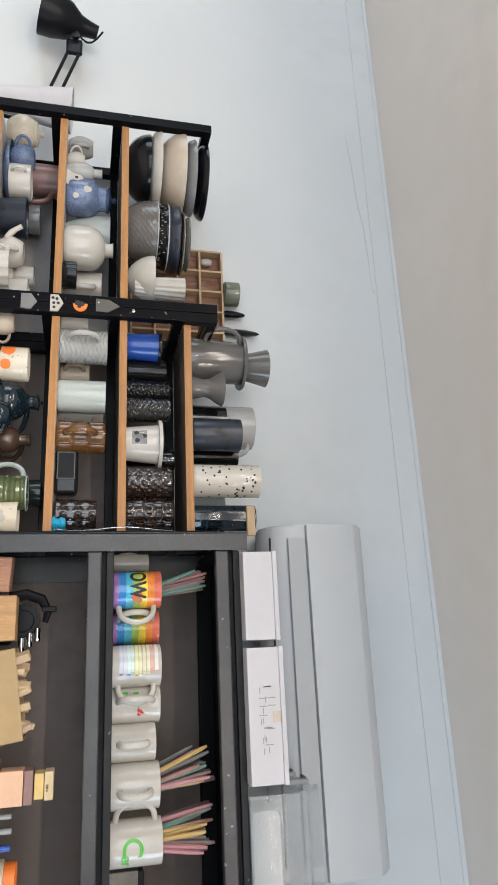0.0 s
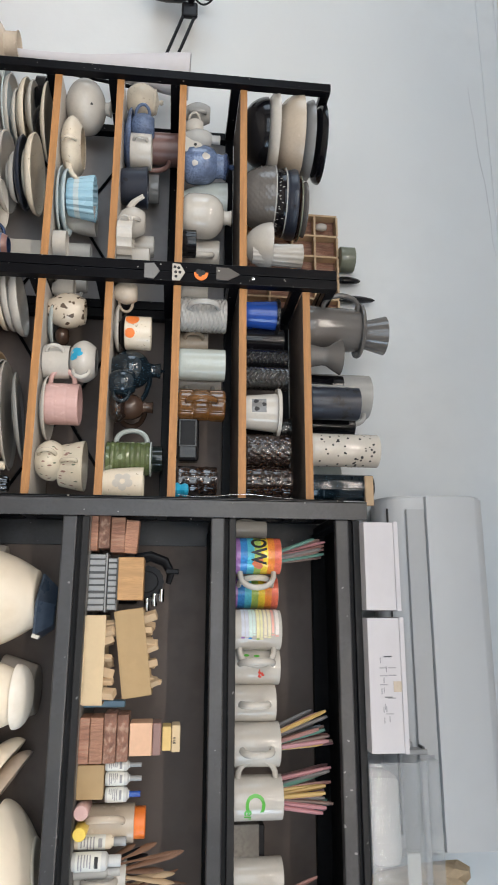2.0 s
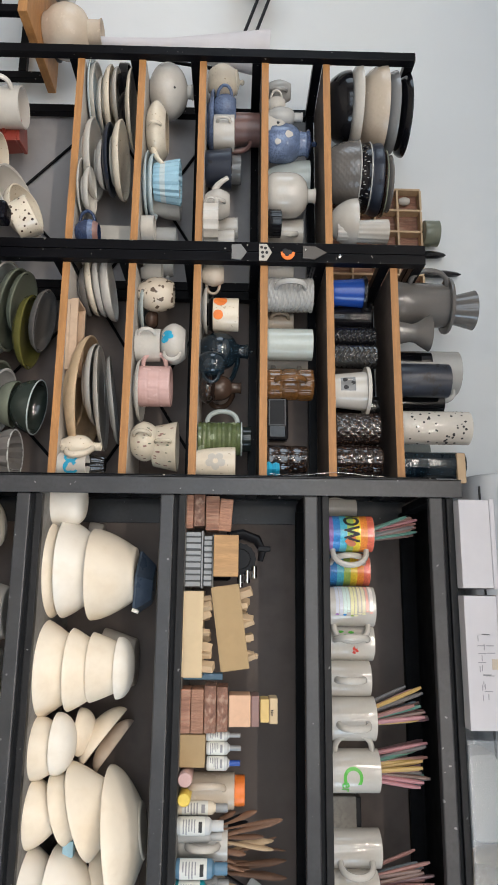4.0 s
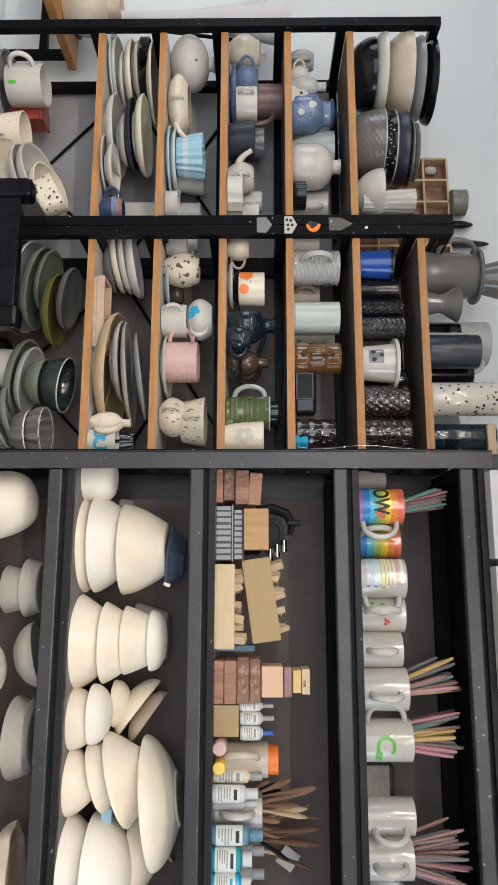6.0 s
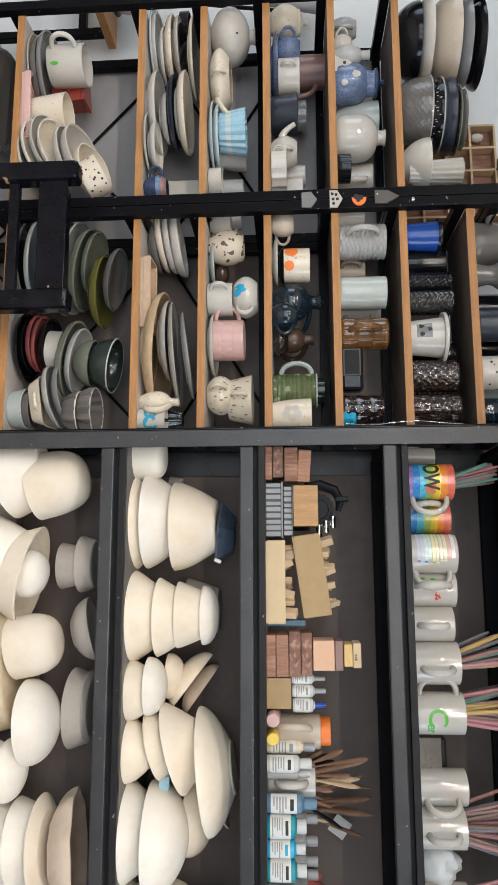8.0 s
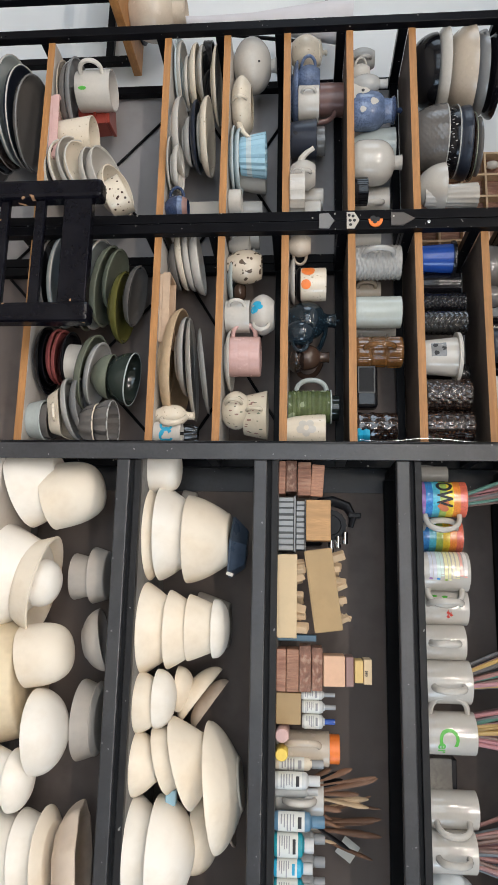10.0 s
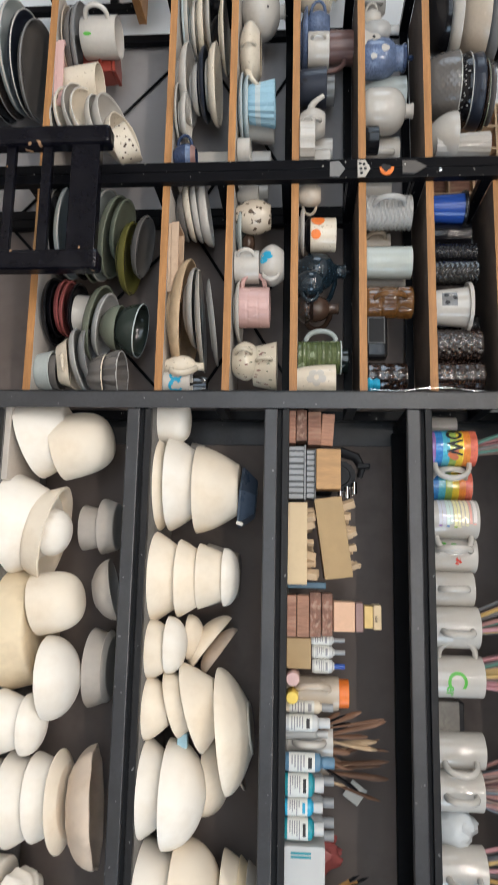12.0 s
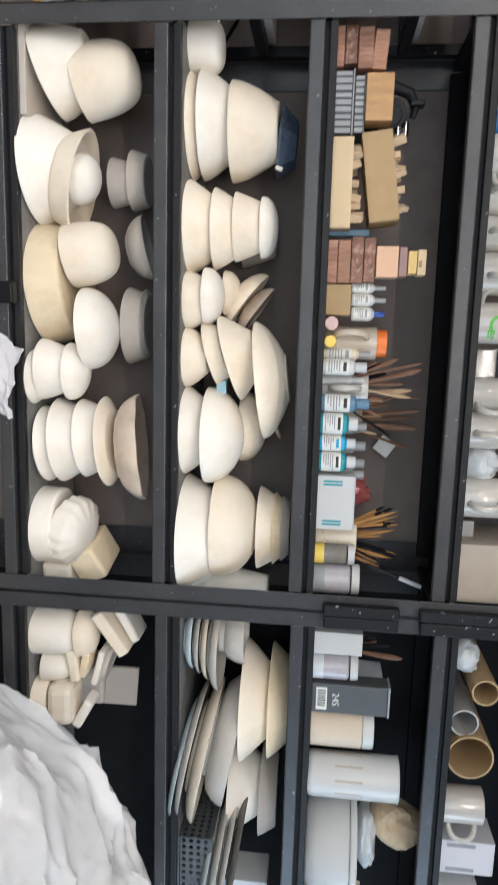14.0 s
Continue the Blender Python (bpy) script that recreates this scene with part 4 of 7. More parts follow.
vessel(-0.665, 0.075, 0.951, 0.0497, 0.0538, CREAM, "cream pierced", "taper", k=0.9, tilt=(0, -28), deco=[("dot", BROWN, scatter(22, 21, 0.0018, 0.0032, -170, -10))], noun="cup")
thinplate(-0.945, 0.130, 0.559, 0.1574, 0.0339, GREYBROWN, "dark grey large", tilt=(0, -4), wob=0.012, rimmat=GREY)
thinplate(-0.948, 0.130, 0.590, 0.1366, 0.0339, BLACK, "black large", tilt=(0, -2), wob=0.012, rimmat=GREY)
thinplate(-0.954, 0.130, 0.617, 0.1300, 0.0338, BROWN, "brown large", tilt=(0, 0), wob=0.012, rimmat=GREY)
thinplate(-0.973, 0.130, 0.643, 0.1387, 0.0369, CELADON, "pale rimmed large", tilt=(0, 2), wob=0.012, rimmat=WHITE)
thinplate(-0.953, 0.130, 0.672, 0.1297, 0.0337, NAVY, "slate blue large", tilt=(0, 4), wob=0.012, rimmat=WHITE)
thinplate(-0.933, 0.130, 0.698, 0.1234, 0.0336, GREYBROWN, "dark grey large", tilt=(0, 6), wob=0.012, rimmat=GREY)
mug(-0.506, 0.160, 1.881, 0.0540, 0.1520, GREYBROWN, "tall grey-brown", h=-135, kind="taper", k=1.12, noun="pitcher", hs=0.6, hz=0.6, flange=(0.96, 1.28, GREYBROWN))
vessel(-0.496, 0.160, 2.022, 0.0500, 0.0720, GREYBROWN, "grey-brown pouring", "taper", k=0.62, noun="dripper")
vessel(-0.413, 0.110, 1.881, 0.0444, 0.0838, GREYBROWN, "grey-brown flared", "flare", noun="cup")
mug(-0.344, 0.210, 1.881, 0.0560, 0.1780, PALEGREY, "tall pale grey", h=-20, hz=0.6)
vessel(-0.292, 0.110, 1.881, 0.0400, 0.1230, NAVY, "navy star-pierced", "cyl", noun="lantern_cup", deco=[("star", INK, scatter(9, 3, 0.008, 0.013)), ("dot", INK, scatter(9, 4, 0.002, 0.004))])
vessel(-0.357, 0.190, 1.881, 0.0349, 0.1041, BLACK, "plain black", "cyl")
vessel(-0.259, 0.190, 1.881, 0.0251, 0.1324, BLACK, "black", "cyl")
vessel(-0.176, 0.110, 1.881, 0.0394, 0.1650, SPOTTED, "tall white dark-dotted", "cyl", noun="vase", deco=[("dot", INK, scatter(72, 5, 0.0016, 0.0034))])
vessel(-0.090, 0.130, 1.881, 0.0313, 0.1542, DARKTEAL, "glossy dark teal", "cyl", noun="vase", ribs=10, depth=0.02)
vessel(-0.138, 0.220, 1.881, 0.0232, 0.1003, CELADON, "grey-green", "cyl")
mug(-0.514, 0.110, 1.727, 0.0362, 0.0833, BLUE, "cobalt blue enamel", h=60, kind="taper", k=0.85, rimmat=BLACK, flange=(0.97, 1.16, BLACK))
mug(-0.460, 0.140, 1.727, 0.0277, 0.0997, BLACK, "matt black", h=-20)
vessel(-0.402, 0.120, 1.727, 0.0249, 0.1062, BLACK, "plain black", "cyl", relief=("chevron", (8, 12, 0.0010)))
vessel(-0.349, 0.110, 1.727, 0.0287, 0.1046, BLACKPAT, "black carved", "cyl", seg=32, relief=("chevron", (10, 9, 0.0012)))
vessel(-0.260, 0.100, 1.727, 0.0479, 0.0835, WHITE, "white pierced", "taper", k=0.82, noun="burner_pot", flange=(0.94, 1.22, WHITE), deco=[("square", GREY, [(-98, 0.36, 0.017)]), ("petal", INK, [(-112, 0.28, 0.0052), (-100, 0.50, 0.0048), (-86, 0.30, 0.0050)])])
vessel(-0.246, 0.190, 1.727, 0.0266, 0.1243, BLACKPAT, "black patterned", "cyl")
vessel(-0.170, 0.110, 1.727, 0.0365, 0.1064, DARKBROWN, "dark knobbly brown", "cyl", seg=32, relief=("bumps", (16, 9, 0.0024)))
vessel(-0.095, 0.110, 1.727, 0.0333, 0.1103, DARKBROWN, "dark shiny brown", "cyl", relief=("bricks", (9, 5, 0.0016)))
vessel(-0.576, 0.120, 1.570, 0.0252, 0.0646, WHITE, "white", "cyl")
mug(-0.505, 0.110, 1.570, 0.0407, 0.1111, PALEGREY, "pale grey leaf-textured", h=-92, relief=("chevron", (8, 11, 0.0019)))
mug(-0.467, 0.200, 1.570, 0.0273, 0.0711, BEIGE, "beige", h=-100)
vessel(-0.377, 0.110, 1.570, 0.0383, 0.1088, CELADON_W, "tall pale celadon finely ribbed", "cyl", ribs=30, depth=0.010)
mug(-0.362, 0.200, 1.570, 0.0238, 0.1063, WHITE, "white", h=-40)
vessel(-0.393, 0.240, 1.570, 0.0382, 0.0899, BLACK, "black", "cyl")
mug(-0.276, 0.110, 1.570, 0.0354, 0.1096, AMBER, "glossy amber brown", h=-88, relief=("bricks", (8, 3, 0.0022)))
sqpot(-0.192, 0.120, 1.570, 0.0523, 0.0517, BLACK, "square dark desk clock")
mug(-0.095, 0.110, 1.570, 0.0321, 0.0930, DARKBROWN, "black floral", h=70, relief=("bumps", (11, 6, 0.0012)))
mug(-0.555, 0.110, 1.411, 0.0281, 0.0521, BEIGE, "beige relief", h=30, kind="round", noun="cup")
plate(-0.475, 0.140, 1.411, 0.0592, 0.0143, WHITE, "white")
plate(-0.464, 0.140, 1.423, 0.0443, 0.0195, BLACK, "small dark")
vessel(-0.455, 0.120, 1.439, 0.0408, 0.0618, CREAM, "cream orange-petalled", "cyl", noun="cup", deco=[("dot", ORANGE, [(-122, 0.30, 0.0165), (-68, 0.22, 0.0120), (-170, 0.3, 0.016)])], hm=CREAM)
vessel(-0.368, 0.140, 1.411, 0.0471, 0.1115, DARKTEAL, "dark teal glittering", "jar", k=0.35, noun="teapot", h=20, lid=DARKTEAL)
mug(-0.318, 0.090, 1.411, 0.0328, 0.0576, DARKTEAL, "small dark teal", h=-20, kind="round")
vessel(-0.268, 0.120, 1.411, 0.0380, 0.0359, DARKBROWN, "dark brown", "round", noun="cup")
vessel(-0.281, 0.160, 1.411, 0.0324, 0.0989, BROWN, "small brown", "jar", k=0.4, h=60, noun="jug")
mug(-0.142, 0.110, 1.411, 0.0388, 0.1011, GREEN, "leaf green ridged", h=165, seg=32, relief=("rings", (9, 0.0012)), hs=0.72, hz=0.55, hm=CELADON, rimmat=CELADON)
bowl(-0.078, 0.085, 1.411, 0.0390, 0.0870, CREAM, "white relief-flowered", k=0.8, deco=[("dot", WHITE, [(-90 + 18 * math.cos(q * 1.257), 0.5 + 0.16 * math.sin(q * 1.257), 0.009) for q in range(5)]), ("dot", CREAM, [(-90, 0.5, 0.006)])])
bowl(-0.167, 0.220, 1.411, 0.0327, 0.1250, DKGREEN, "dark", k=0.6)
vessel(-0.572, 0.140, 1.257, 0.0288, 0.0515, WHITE, "white scalloped", "bowl")
mug(-0.614, 0.200, 1.257, 0.0197, 0.0725, PALEGREY, "grey and white printed", h=10)
vessel(-0.505, 0.120, 1.257, 0.0429, 0.0845, MARBLED, "brown and white marbled", "round", noun="cup")
plate(-0.480, 0.150, 1.257, 0.0674, 0.0157, CELADON, "pale grey")
vessel(-0.456, 0.160, 1.270, 0.0240, 0.0285, BROWN, "dark brown", "round", noun="cup")
mug(-0.369, 0.110, 1.257, 0.0401, 0.0596, WHITE, "rounded white", h=-110)
mug(-0.373, 0.110, 1.317, 0.0501, 0.0588, WHITE, "white blue-splashed", h=-40, kind="round", deco=[("petal", TURQ, [(-100, 0.30, 0.0105), (-84, 0.22, 0.0080), (-92, 0.46, 0.0060)])])
plate(-0.262, 0.130, 1.257, 0.0767, 0.0165, WHITE, "white wavy")
mug(-0.270, 0.120, 1.266, 0.0480, 0.0765, PINK, "pink banded", h=-158, hs=0.72, relief=("bricks", (12, 3, 0.0007)))
mug(-0.133, 0.110, 1.257, 0.0465, 0.0585, FLORAL, "cream flower-painted", h=-100, kind="round", deco=[("leaf", ROSEBROWN, scatter(17, 8, 0.002, 0.005)), ("leaf", SAGE, scatter(13, 18, 0.002, 0.004))])
mug(-0.126, 0.130, 1.306, 0.0593, 0.0554, FLORAL, "cream flower-painted", h=-90, kind="taper", k=0.8, deco=[("leaf", ROSEBROWN, scatter(19, 9, 0.002, 0.006)), ("leaf", SAGE, scatter(15, 19, 0.002, 0.005))])
plate(-0.530, 0.170, 1.100, 0.0630, 0.0237, GREYBROWN, "dark", tilt=(0, -8), wob=0.015)
plate(-0.543, 0.170, 1.114, 0.0739, 0.0263, CREAM, "thick cream wavy", tilt=(0, -8), wob=0.015)
plate(-0.542, 0.170, 1.132, 0.0754, 0.0263, WHITE, "thick white wavy", tilt=(0, -8), wob=0.015)
plate(-0.533, 0.170, 1.150, 0.0791, 0.0349, WHITE, "thick white wavy", tilt=(0, -8), wob=0.015)
tray(-0.379, 0.100, 1.100, 0.0849, 0.0261, BISQUE, "long pink-brown bisque box")
plate(-0.260, 0.160, 1.100, 0.1452, 0.0461, PALEWOOD, "large tan matt", tilt=(0, 4), wob=0.008)
plate(-0.284, 0.160, 1.134, 0.1005, 0.0283, WHITE, "large white rimmed", tilt=(0, 0), wob=0.008)
thinplate(-0.250, 0.160, 1.160, 0.1300, 0.0200, WHITE, "large white", tilt=(-4, -4), wob=0.008)
thinplate(-0.245, 0.160, 1.190, 0.1085, 0.0130, PALEGREY, "large pale grey", tilt=(-6, -8), wob=0.008)
vessel(-0.117, 0.100, 1.100, 0.0272, 0.0893, CREAM, "small cream", "jar", k=0.35, h=-60, noun="creamer")
mug(-0.072, 0.085, 1.100, 0.0274, 0.0636, WHITE, "white blue-painted", h=20, deco=[("ring", TURQ, [(-122, 0.5, 0.0160), (-66, 0.5, 0.0170)])])
vessel(-0.080, 0.130, 1.100, 0.0234, 0.0947, BLACKPAT, "black spiky", "round", ribs=9, depth=0.1, noun="cup")
thinplate(-0.270, 0.140, 0.788, 0.0850, 0.0300, BLACK, "wide black", tilt=(0, 2), wob=0.014)
thinplate(-0.276, 0.140, 0.795, 0.0678, 0.0287, BLACK, "black", tilt=(0, 3), wob=0.014)
thinplate(-0.282, 0.140, 0.815, 0.0693, 0.0258, DARKRED, "dark red", tilt=(0, 5), wob=0.014)
thinplate(-0.279, 0.140, 0.830, 0.0699, 0.0229, DARKRED, "red-brown scalloped", tilt=(0, 7), wob=0.014)
thinplate(-0.276, 0.140, 0.847, 0.0677, 0.0286, BLACK, "black rimmed", tilt=(0, 7), wob=0.014)
vessel(-0.258, 0.125, 0.868, 0.0480, 0.0360, WHITE, "squat white ring-footed", "cyl", tilt=(0, 6), wob=0.014, noun="pot")
thinplate(-0.243, 0.140, 0.898, 0.0966, 0.0397, SAGE, "grey-green", tilt=(0, 12), wob=0.014)
thinplate(-0.238, 0.140, 0.918, 0.0814, 0.0312, PALEGREY, "pale rimmed", tilt=(0, 12), wob=0.014)
bowl(-0.232, 0.140, 0.929, 0.0575, 0.0453, SAGE, "glossy sage", tilt=(0, 8), wob=0.014)
bowl(-0.230, 0.140, 0.963, 0.0660, 0.0620, DKGREEN, "dark grey-green", tilt=(0, 10), wob=0.014, rimmat=CELADON)
vessel(-0.108, 0.110, 0.788, 0.0500, 0.0370, CELADON, "thick pale green", "taper", k=0.86, t=0.006, noun="dish")
vessel(-0.107, 0.110, 0.823, 0.0470, 0.0190, GREYBROWN, "grey-brown", "taper", k=0.9, noun="dish")
square_dish(-0.118, 0.110, 0.843, 0.122, 0.110, 0.032, CREAM, "square cream ceramic dish with a lug handle on an oak-edged shelf", (0, -7))
thinplate(-0.136, 0.110, 0.874, 0.0764, 0.0277, PALEGREY, "pale grey scalloped", tilt=(0, -8), wob=0.03)
thinplate(-0.143, 0.110, 0.894, 0.0700, 0.0304, GREY, "grey", tilt=(0, -6), wob=0.03)
bowl(-0.096, 0.105, 0.914, 0.0500, 0.0420, GREYBROWN, "fluted grey-brown", ribs=12, depth=0.05, k=0.6, rimmat=CREAM)
bowl(-0.098, 0.105, 0.945, 0.0560, 0.0480, GREYBROWN, "wavy-rimmed fluted grey", ribs=12, depth=0.08, k=0.55, rimmat=PALEGREY)
thinplate(-0.481, 0.150, 0.789, 0.1106, 0.0060, BLACK, "black", tilt=(0, 0), wob=0.014)
thinplate(-0.484, 0.150, 0.783, 0.1144, 0.0354, GREYBROWN, "dark grey", tilt=(0, 3), wob=0.014)
thinplate(-0.488, 0.150, 0.812, 0.1182, 0.0353, CELADON, "pale rimmed dark", tilt=(0, 6), wob=0.014, rimmat=WHITE)
thinplate(-0.484, 0.150, 0.845, 0.1142, 0.0352, BLACK, "black", tilt=(0, 6), wob=0.014)
thinplate(-0.478, 0.150, 0.878, 0.1162, 0.0322, SAGE, "pale sage", tilt=(0, 9), wob=0.014)
thinplate(-0.480, 0.150, 0.898, 0.1139, 0.0321, CELADON, "grey-green", tilt=(0, 11), wob=0.014, rimmat=WHITE)
thinplate(-0.477, 0.150, 0.921, 0.1046, 0.0408, SAGE, "large sage green", tilt=(0, 13), wob=0.014)
thinplate(-0.494, 0.150, 0.947, 0.0798, 0.0291, SAGE, "pale scalloped sage", tilt=(0, 14), wob=0.014)
thinplate(-0.416, 0.150, 0.965, 0.0913, 0.0404, OLIVE, "yellow-green oval", tilt=(0, 6), wob=0.014)
thinplate(-0.448, 0.150, 1.001, 0.0789, 0.0318, GREYBROWN, "brown-grey", tilt=(0, 12), wob=0.014)

# ---- kinds of things on the steel racks ----
def crumpled(X, Y, Z, R, H, mat, name, label, seed=1, folded=False):
    """A bag or wrap: a folded, creased skin over a lumpy form, with a gathered top."""
    bm = bmesh.new()
    bmesh.ops.create_icosphere(bm, subdivisions=3 if folded else 4, radius=1.0)
    rg = random.Random(seed)
    folds = [Vector((rg.gauss(0, 1), rg.gauss(0, 1), rg.gauss(0, 0.6))).normalized() for _ in range(14)]
    for v in bm.verts:
        d = v.co.normalized()
        q = 1 + 0.16 * noise.noise(d * 2.2 + Vector((seed, X * 9, 0))) + 0.10 * abs(noise.noise(d * 5.0 + Vector((X * 7, seed, 3)))) + 0.05 * abs(noise.noise(d * 11.0))
        if folded:
            near = sorted((d - w).length for w in folds)[:2]
            q = 0.80 + 0.55 * near[0] - 0.12 * math.exp(-((near[1] - near[0]) * 9) ** 2) + 0.05 * noise.noise(d * 6)
        v.co = Vector((d.x * R * q, d.y * R * q, max(0.0, (d.z * 0.5 + 0.5) * H * q)))
    return solid(name, bm, mat, label, name.replace("_", " "), smooth=not folded, m=pose(X, Y, Z))


def carton(X, Y, Z, w, d, h, mat, label, stripes=None, rz=0.0):
    """A closed carton: board body, two lid flaps with a seam, printed stripes where it has them."""
    th = thing("carton", pose(X, Y, Z, 0, 0, rz), label, "carton")
    part("body", one_box(-w / 2, w / 2, -d / 2, d / 2, 0, h - 0.002, 0.002), mat, th)
    for q in (-1, 1):
        part("flap", one_box(-w / 2 + 0.001, w / 2 - 0.001, min(0.001 * q, q * (d / 2 - 0.001)), max(0.001 * q, q * (d / 2 - 0.001)), h - 0.0018, h, 0.0004), mat, th)
    if stripes:
        for u in (-0.40, -0.34, 0.34, 0.40):
            part("printed_stripe", one_box(w * u - 0.0022, w * u + 0.0022, -d / 2 - 0.0008, -d / 2 - 0.0002, h * 0.16, h * 0.66), stripes, th)
    return th


def clear_box(X, Y, Z, w, d, h):
    """A clear ribbed box with a separate lid, small metal bits inside."""
    th = thing("clear_box", pose(X, Y, Z), "clear ribbed plastic box with small parts on the rack", "plastic box")
    part("body", one_box(-w / 2 + 0.001, w / 2 - 0.001, -d / 2 + 0.003, d / 2 - 0.003, 0.0, h * 0.9, 0.002), PLASTIC_DK, th)
    for q in range(9):
        x = -w / 2 + w * (q + 0.5) / 9
        part("rib", one_box(x - w / (21 if q % 3 else 30), x + w / 30, -d / 2, -d / 2 + 0.0028, 0.001, h * 0.88, 0.001), PLASTIC_G, th)
    part("lid", one_box(-w / 2 - 0.001, w / 2 + 0.001, -d / 2 - 0.001, d / 2 + 0.001, h * 0.9 + 0.0004, h, 0.001), PLASTIC_G, th, "grey plastic lid")
    return th


def tape_gun(X, Y, Z):
    """A black tape dispenser: bent frame, ribbed drum, cutter arm with teeth and steel rollers."""
    th = thing("tape_dispenser", pose(X, Y, Z, 0, 0, 0), "black plastic tape dispenser behind a pine block", "tape dispenser")
    part("body", one_box(-0.05, 0.05, -0.03, 0.03, 0, 0.10, 0.008), PLASTIC_BK, th)
    part("drum", lathe([(0, -0.014), (0.022, -0.014), (0.024, -0.010), (0.036, -0.010), (0.036, 0.010), (0.024, 0.010), (0.022, 0.014), (0, 0.014)], 32, 16, 0.03), PLASTIC_BK, th, smooth=True, m=pose(0.0, 0, 0.120, 90, 0, 0))
    part("frame", sweep([(-0.050, 0, 0.09), (-0.058, 0, 0.125), (-0.046, 0, 0.158), (-0.020, 0, 0.172), (0.004, 0, 0.166)], [0.009, 0.008, 0.0075, 0.006, 0.004], 8, flat=1.6), PLASTIC_BK, th, smooth=True)
    part("cutter_arm", one_box(-0.030, -0.018, -0.014, 0.014, 0.160, 0.190, 0.002), PLASTIC_BK, th)
    for q in range(3):
        part("roller", lathe([(0, -0.014), (0.006, -0.014), (0.0065, -0.012), (0.0065, 0.012), (0.006, 0.014), (0, 0.014)], 12), CHROME, th, smooth=True, m=pose(0.030 + 0.010 * q, -0.018, 0.152 - 0.016 * q, 0, 90, 0))
    return th


def tool_tray(X, Y, Z, w, d, h, mat, label, ry, seed):
    """An open card tray packed with short sticks that poke over its rim."""
    th = thing("card_tray", pose(X, Y + d / 2, Z, 0, ry, 0), label + " on the black steel rack", "tray")
    bm = bmesh.new()
    box(bm, -w / 2, w / 2, -d / 2, d / 2, 0, 0.003)
    for q in (-1, 1):
        box(bm, -w / 2, w / 2, q * d / 2 - 0.0015, q * d / 2 + 0.0015, 0.003, h, 0.0006)
        box(bm, q * w / 2 - 0.0015, q * w / 2 + 0.0015, -d / 2 + 0.0016, d / 2 - 0.0016, 0.003, h, 0.0006)
    part("tray_body", bm, mat, th)
    rg = random.Random(seed)
    for q in range(13):
        L, t = rg.uniform(0.030, 0.055), rg.uniform(0.009, 0.017)
        x = -w / 2 + 0.018 + (w - 0.036) * (q % 7) / 6 + rg.uniform(-0.004, 0.004)
        y = -d * 0.30 + 0.045 * (q // 7)
        block(X + x, Y + d / 2 + y, Z + h - L * rg.uniform(0.45, 0.75) + x * math.sin(radians(-ry)), t, t * rg.uniform(0.8, 1.4), L, PALEWOOD, "wooden_stick", "short pale wooden stick poking from a card tray", "stick", 0.0016, rg.uniform(0, 60), (rg.uniform(-20, 16), rg.uniform(-26, 26)), "sticks in trays")
    return th


def roll_end(X, Y, Z, R, mat, label):
    prof = [(0, 0), (R * 0.9, 0), (R, 0.003), (R, 0.07), (R * 0.9, 0.072), (0, 0.072)]
    return solid("rolled_stick", lathe(prof, 24), mat, label + " on the rack", "stick", smooth=True, m=pose(X, Y + 0.002, Z, -90, 0, 0))


def tools(X, Y, Z, R, n, length, seed):
    """Flat wooden modelling tools fanned out of a cup: tapering blades of uneven length."""
    rg = random.Random(seed)
    for q in range(n):
        L, w = length * rg.uniform(0.65, 1.15), rg.uniform(0.0025, 0.0062)
        bm = bmesh.new()
        pts = [(0, 0, L * f) for f in (0, 0.06, 0.55, 0.72, 0.88, 0.97, 1.0)]
        sweep(pts, [w * 0.6, w * 0.7, w * 0.7, w * 1.1, w * 1.25, w * 0.7, w * 0.12], 8, bm, flat=0.4)
        m = pose(X + rg.uniform(-0.5, 0.5) * R, Y + rg.uniform(-0.5, 0.5) * R, Z, rg.uniform(-6, 12), rg.gauss(0, 17), rg.uniform(0, 180) * 0.2)
        solid("wooden_tool", bm, DARKWOOD if rg.random() < 0.72 else PALEWOOD if rg.random() < 0.6 else PLASTIC_BK, "slim wooden modelling tool standing in a cup", "modelling tool", "modelling tools", smooth=True, m=m)


def pencils(X, Y, Z, R, n, length, seed):
    """Six-sided pencils and brushes, point up."""
    rg = random.Random(seed)
    for q in range(n):
        L, w = length * rg.uniform(0.75, 1.08), rg.uniform(0.0028, 0.0038)
        m = pose(X + rg.uniform(-0.4, 0.4) * R, Y + rg.uniform(-0.4, 0.4) * R, Z, rg.uniform(-8, 14), rg.uniform(-32, 32), 0)
        brush = q % 3 == 0
        th = thing("paint_brush" if brush else "pencil", m, "thin brush with dark bristles standing in a mug" if brush else "sharpened natural wood pencil standing in a mug", "brush" if brush else "pencil", "pencils and brushes")
        part("shaft", sweep([(0, 0, 0), (0, 0, L * 0.86)], w, 6), PENCILWOOD if q % 4 else PLASTIC_BK, th, smooth=False)
        part("tip", sweep([(0, 0, L * 0.86), (0, 0, L * 0.93), (0, 0, L)], [w * 0.95, w * (1.1 if brush else 0.6), w * 0.12], 6), PLASTIC_BK if brush else PENCILWOOD, th)


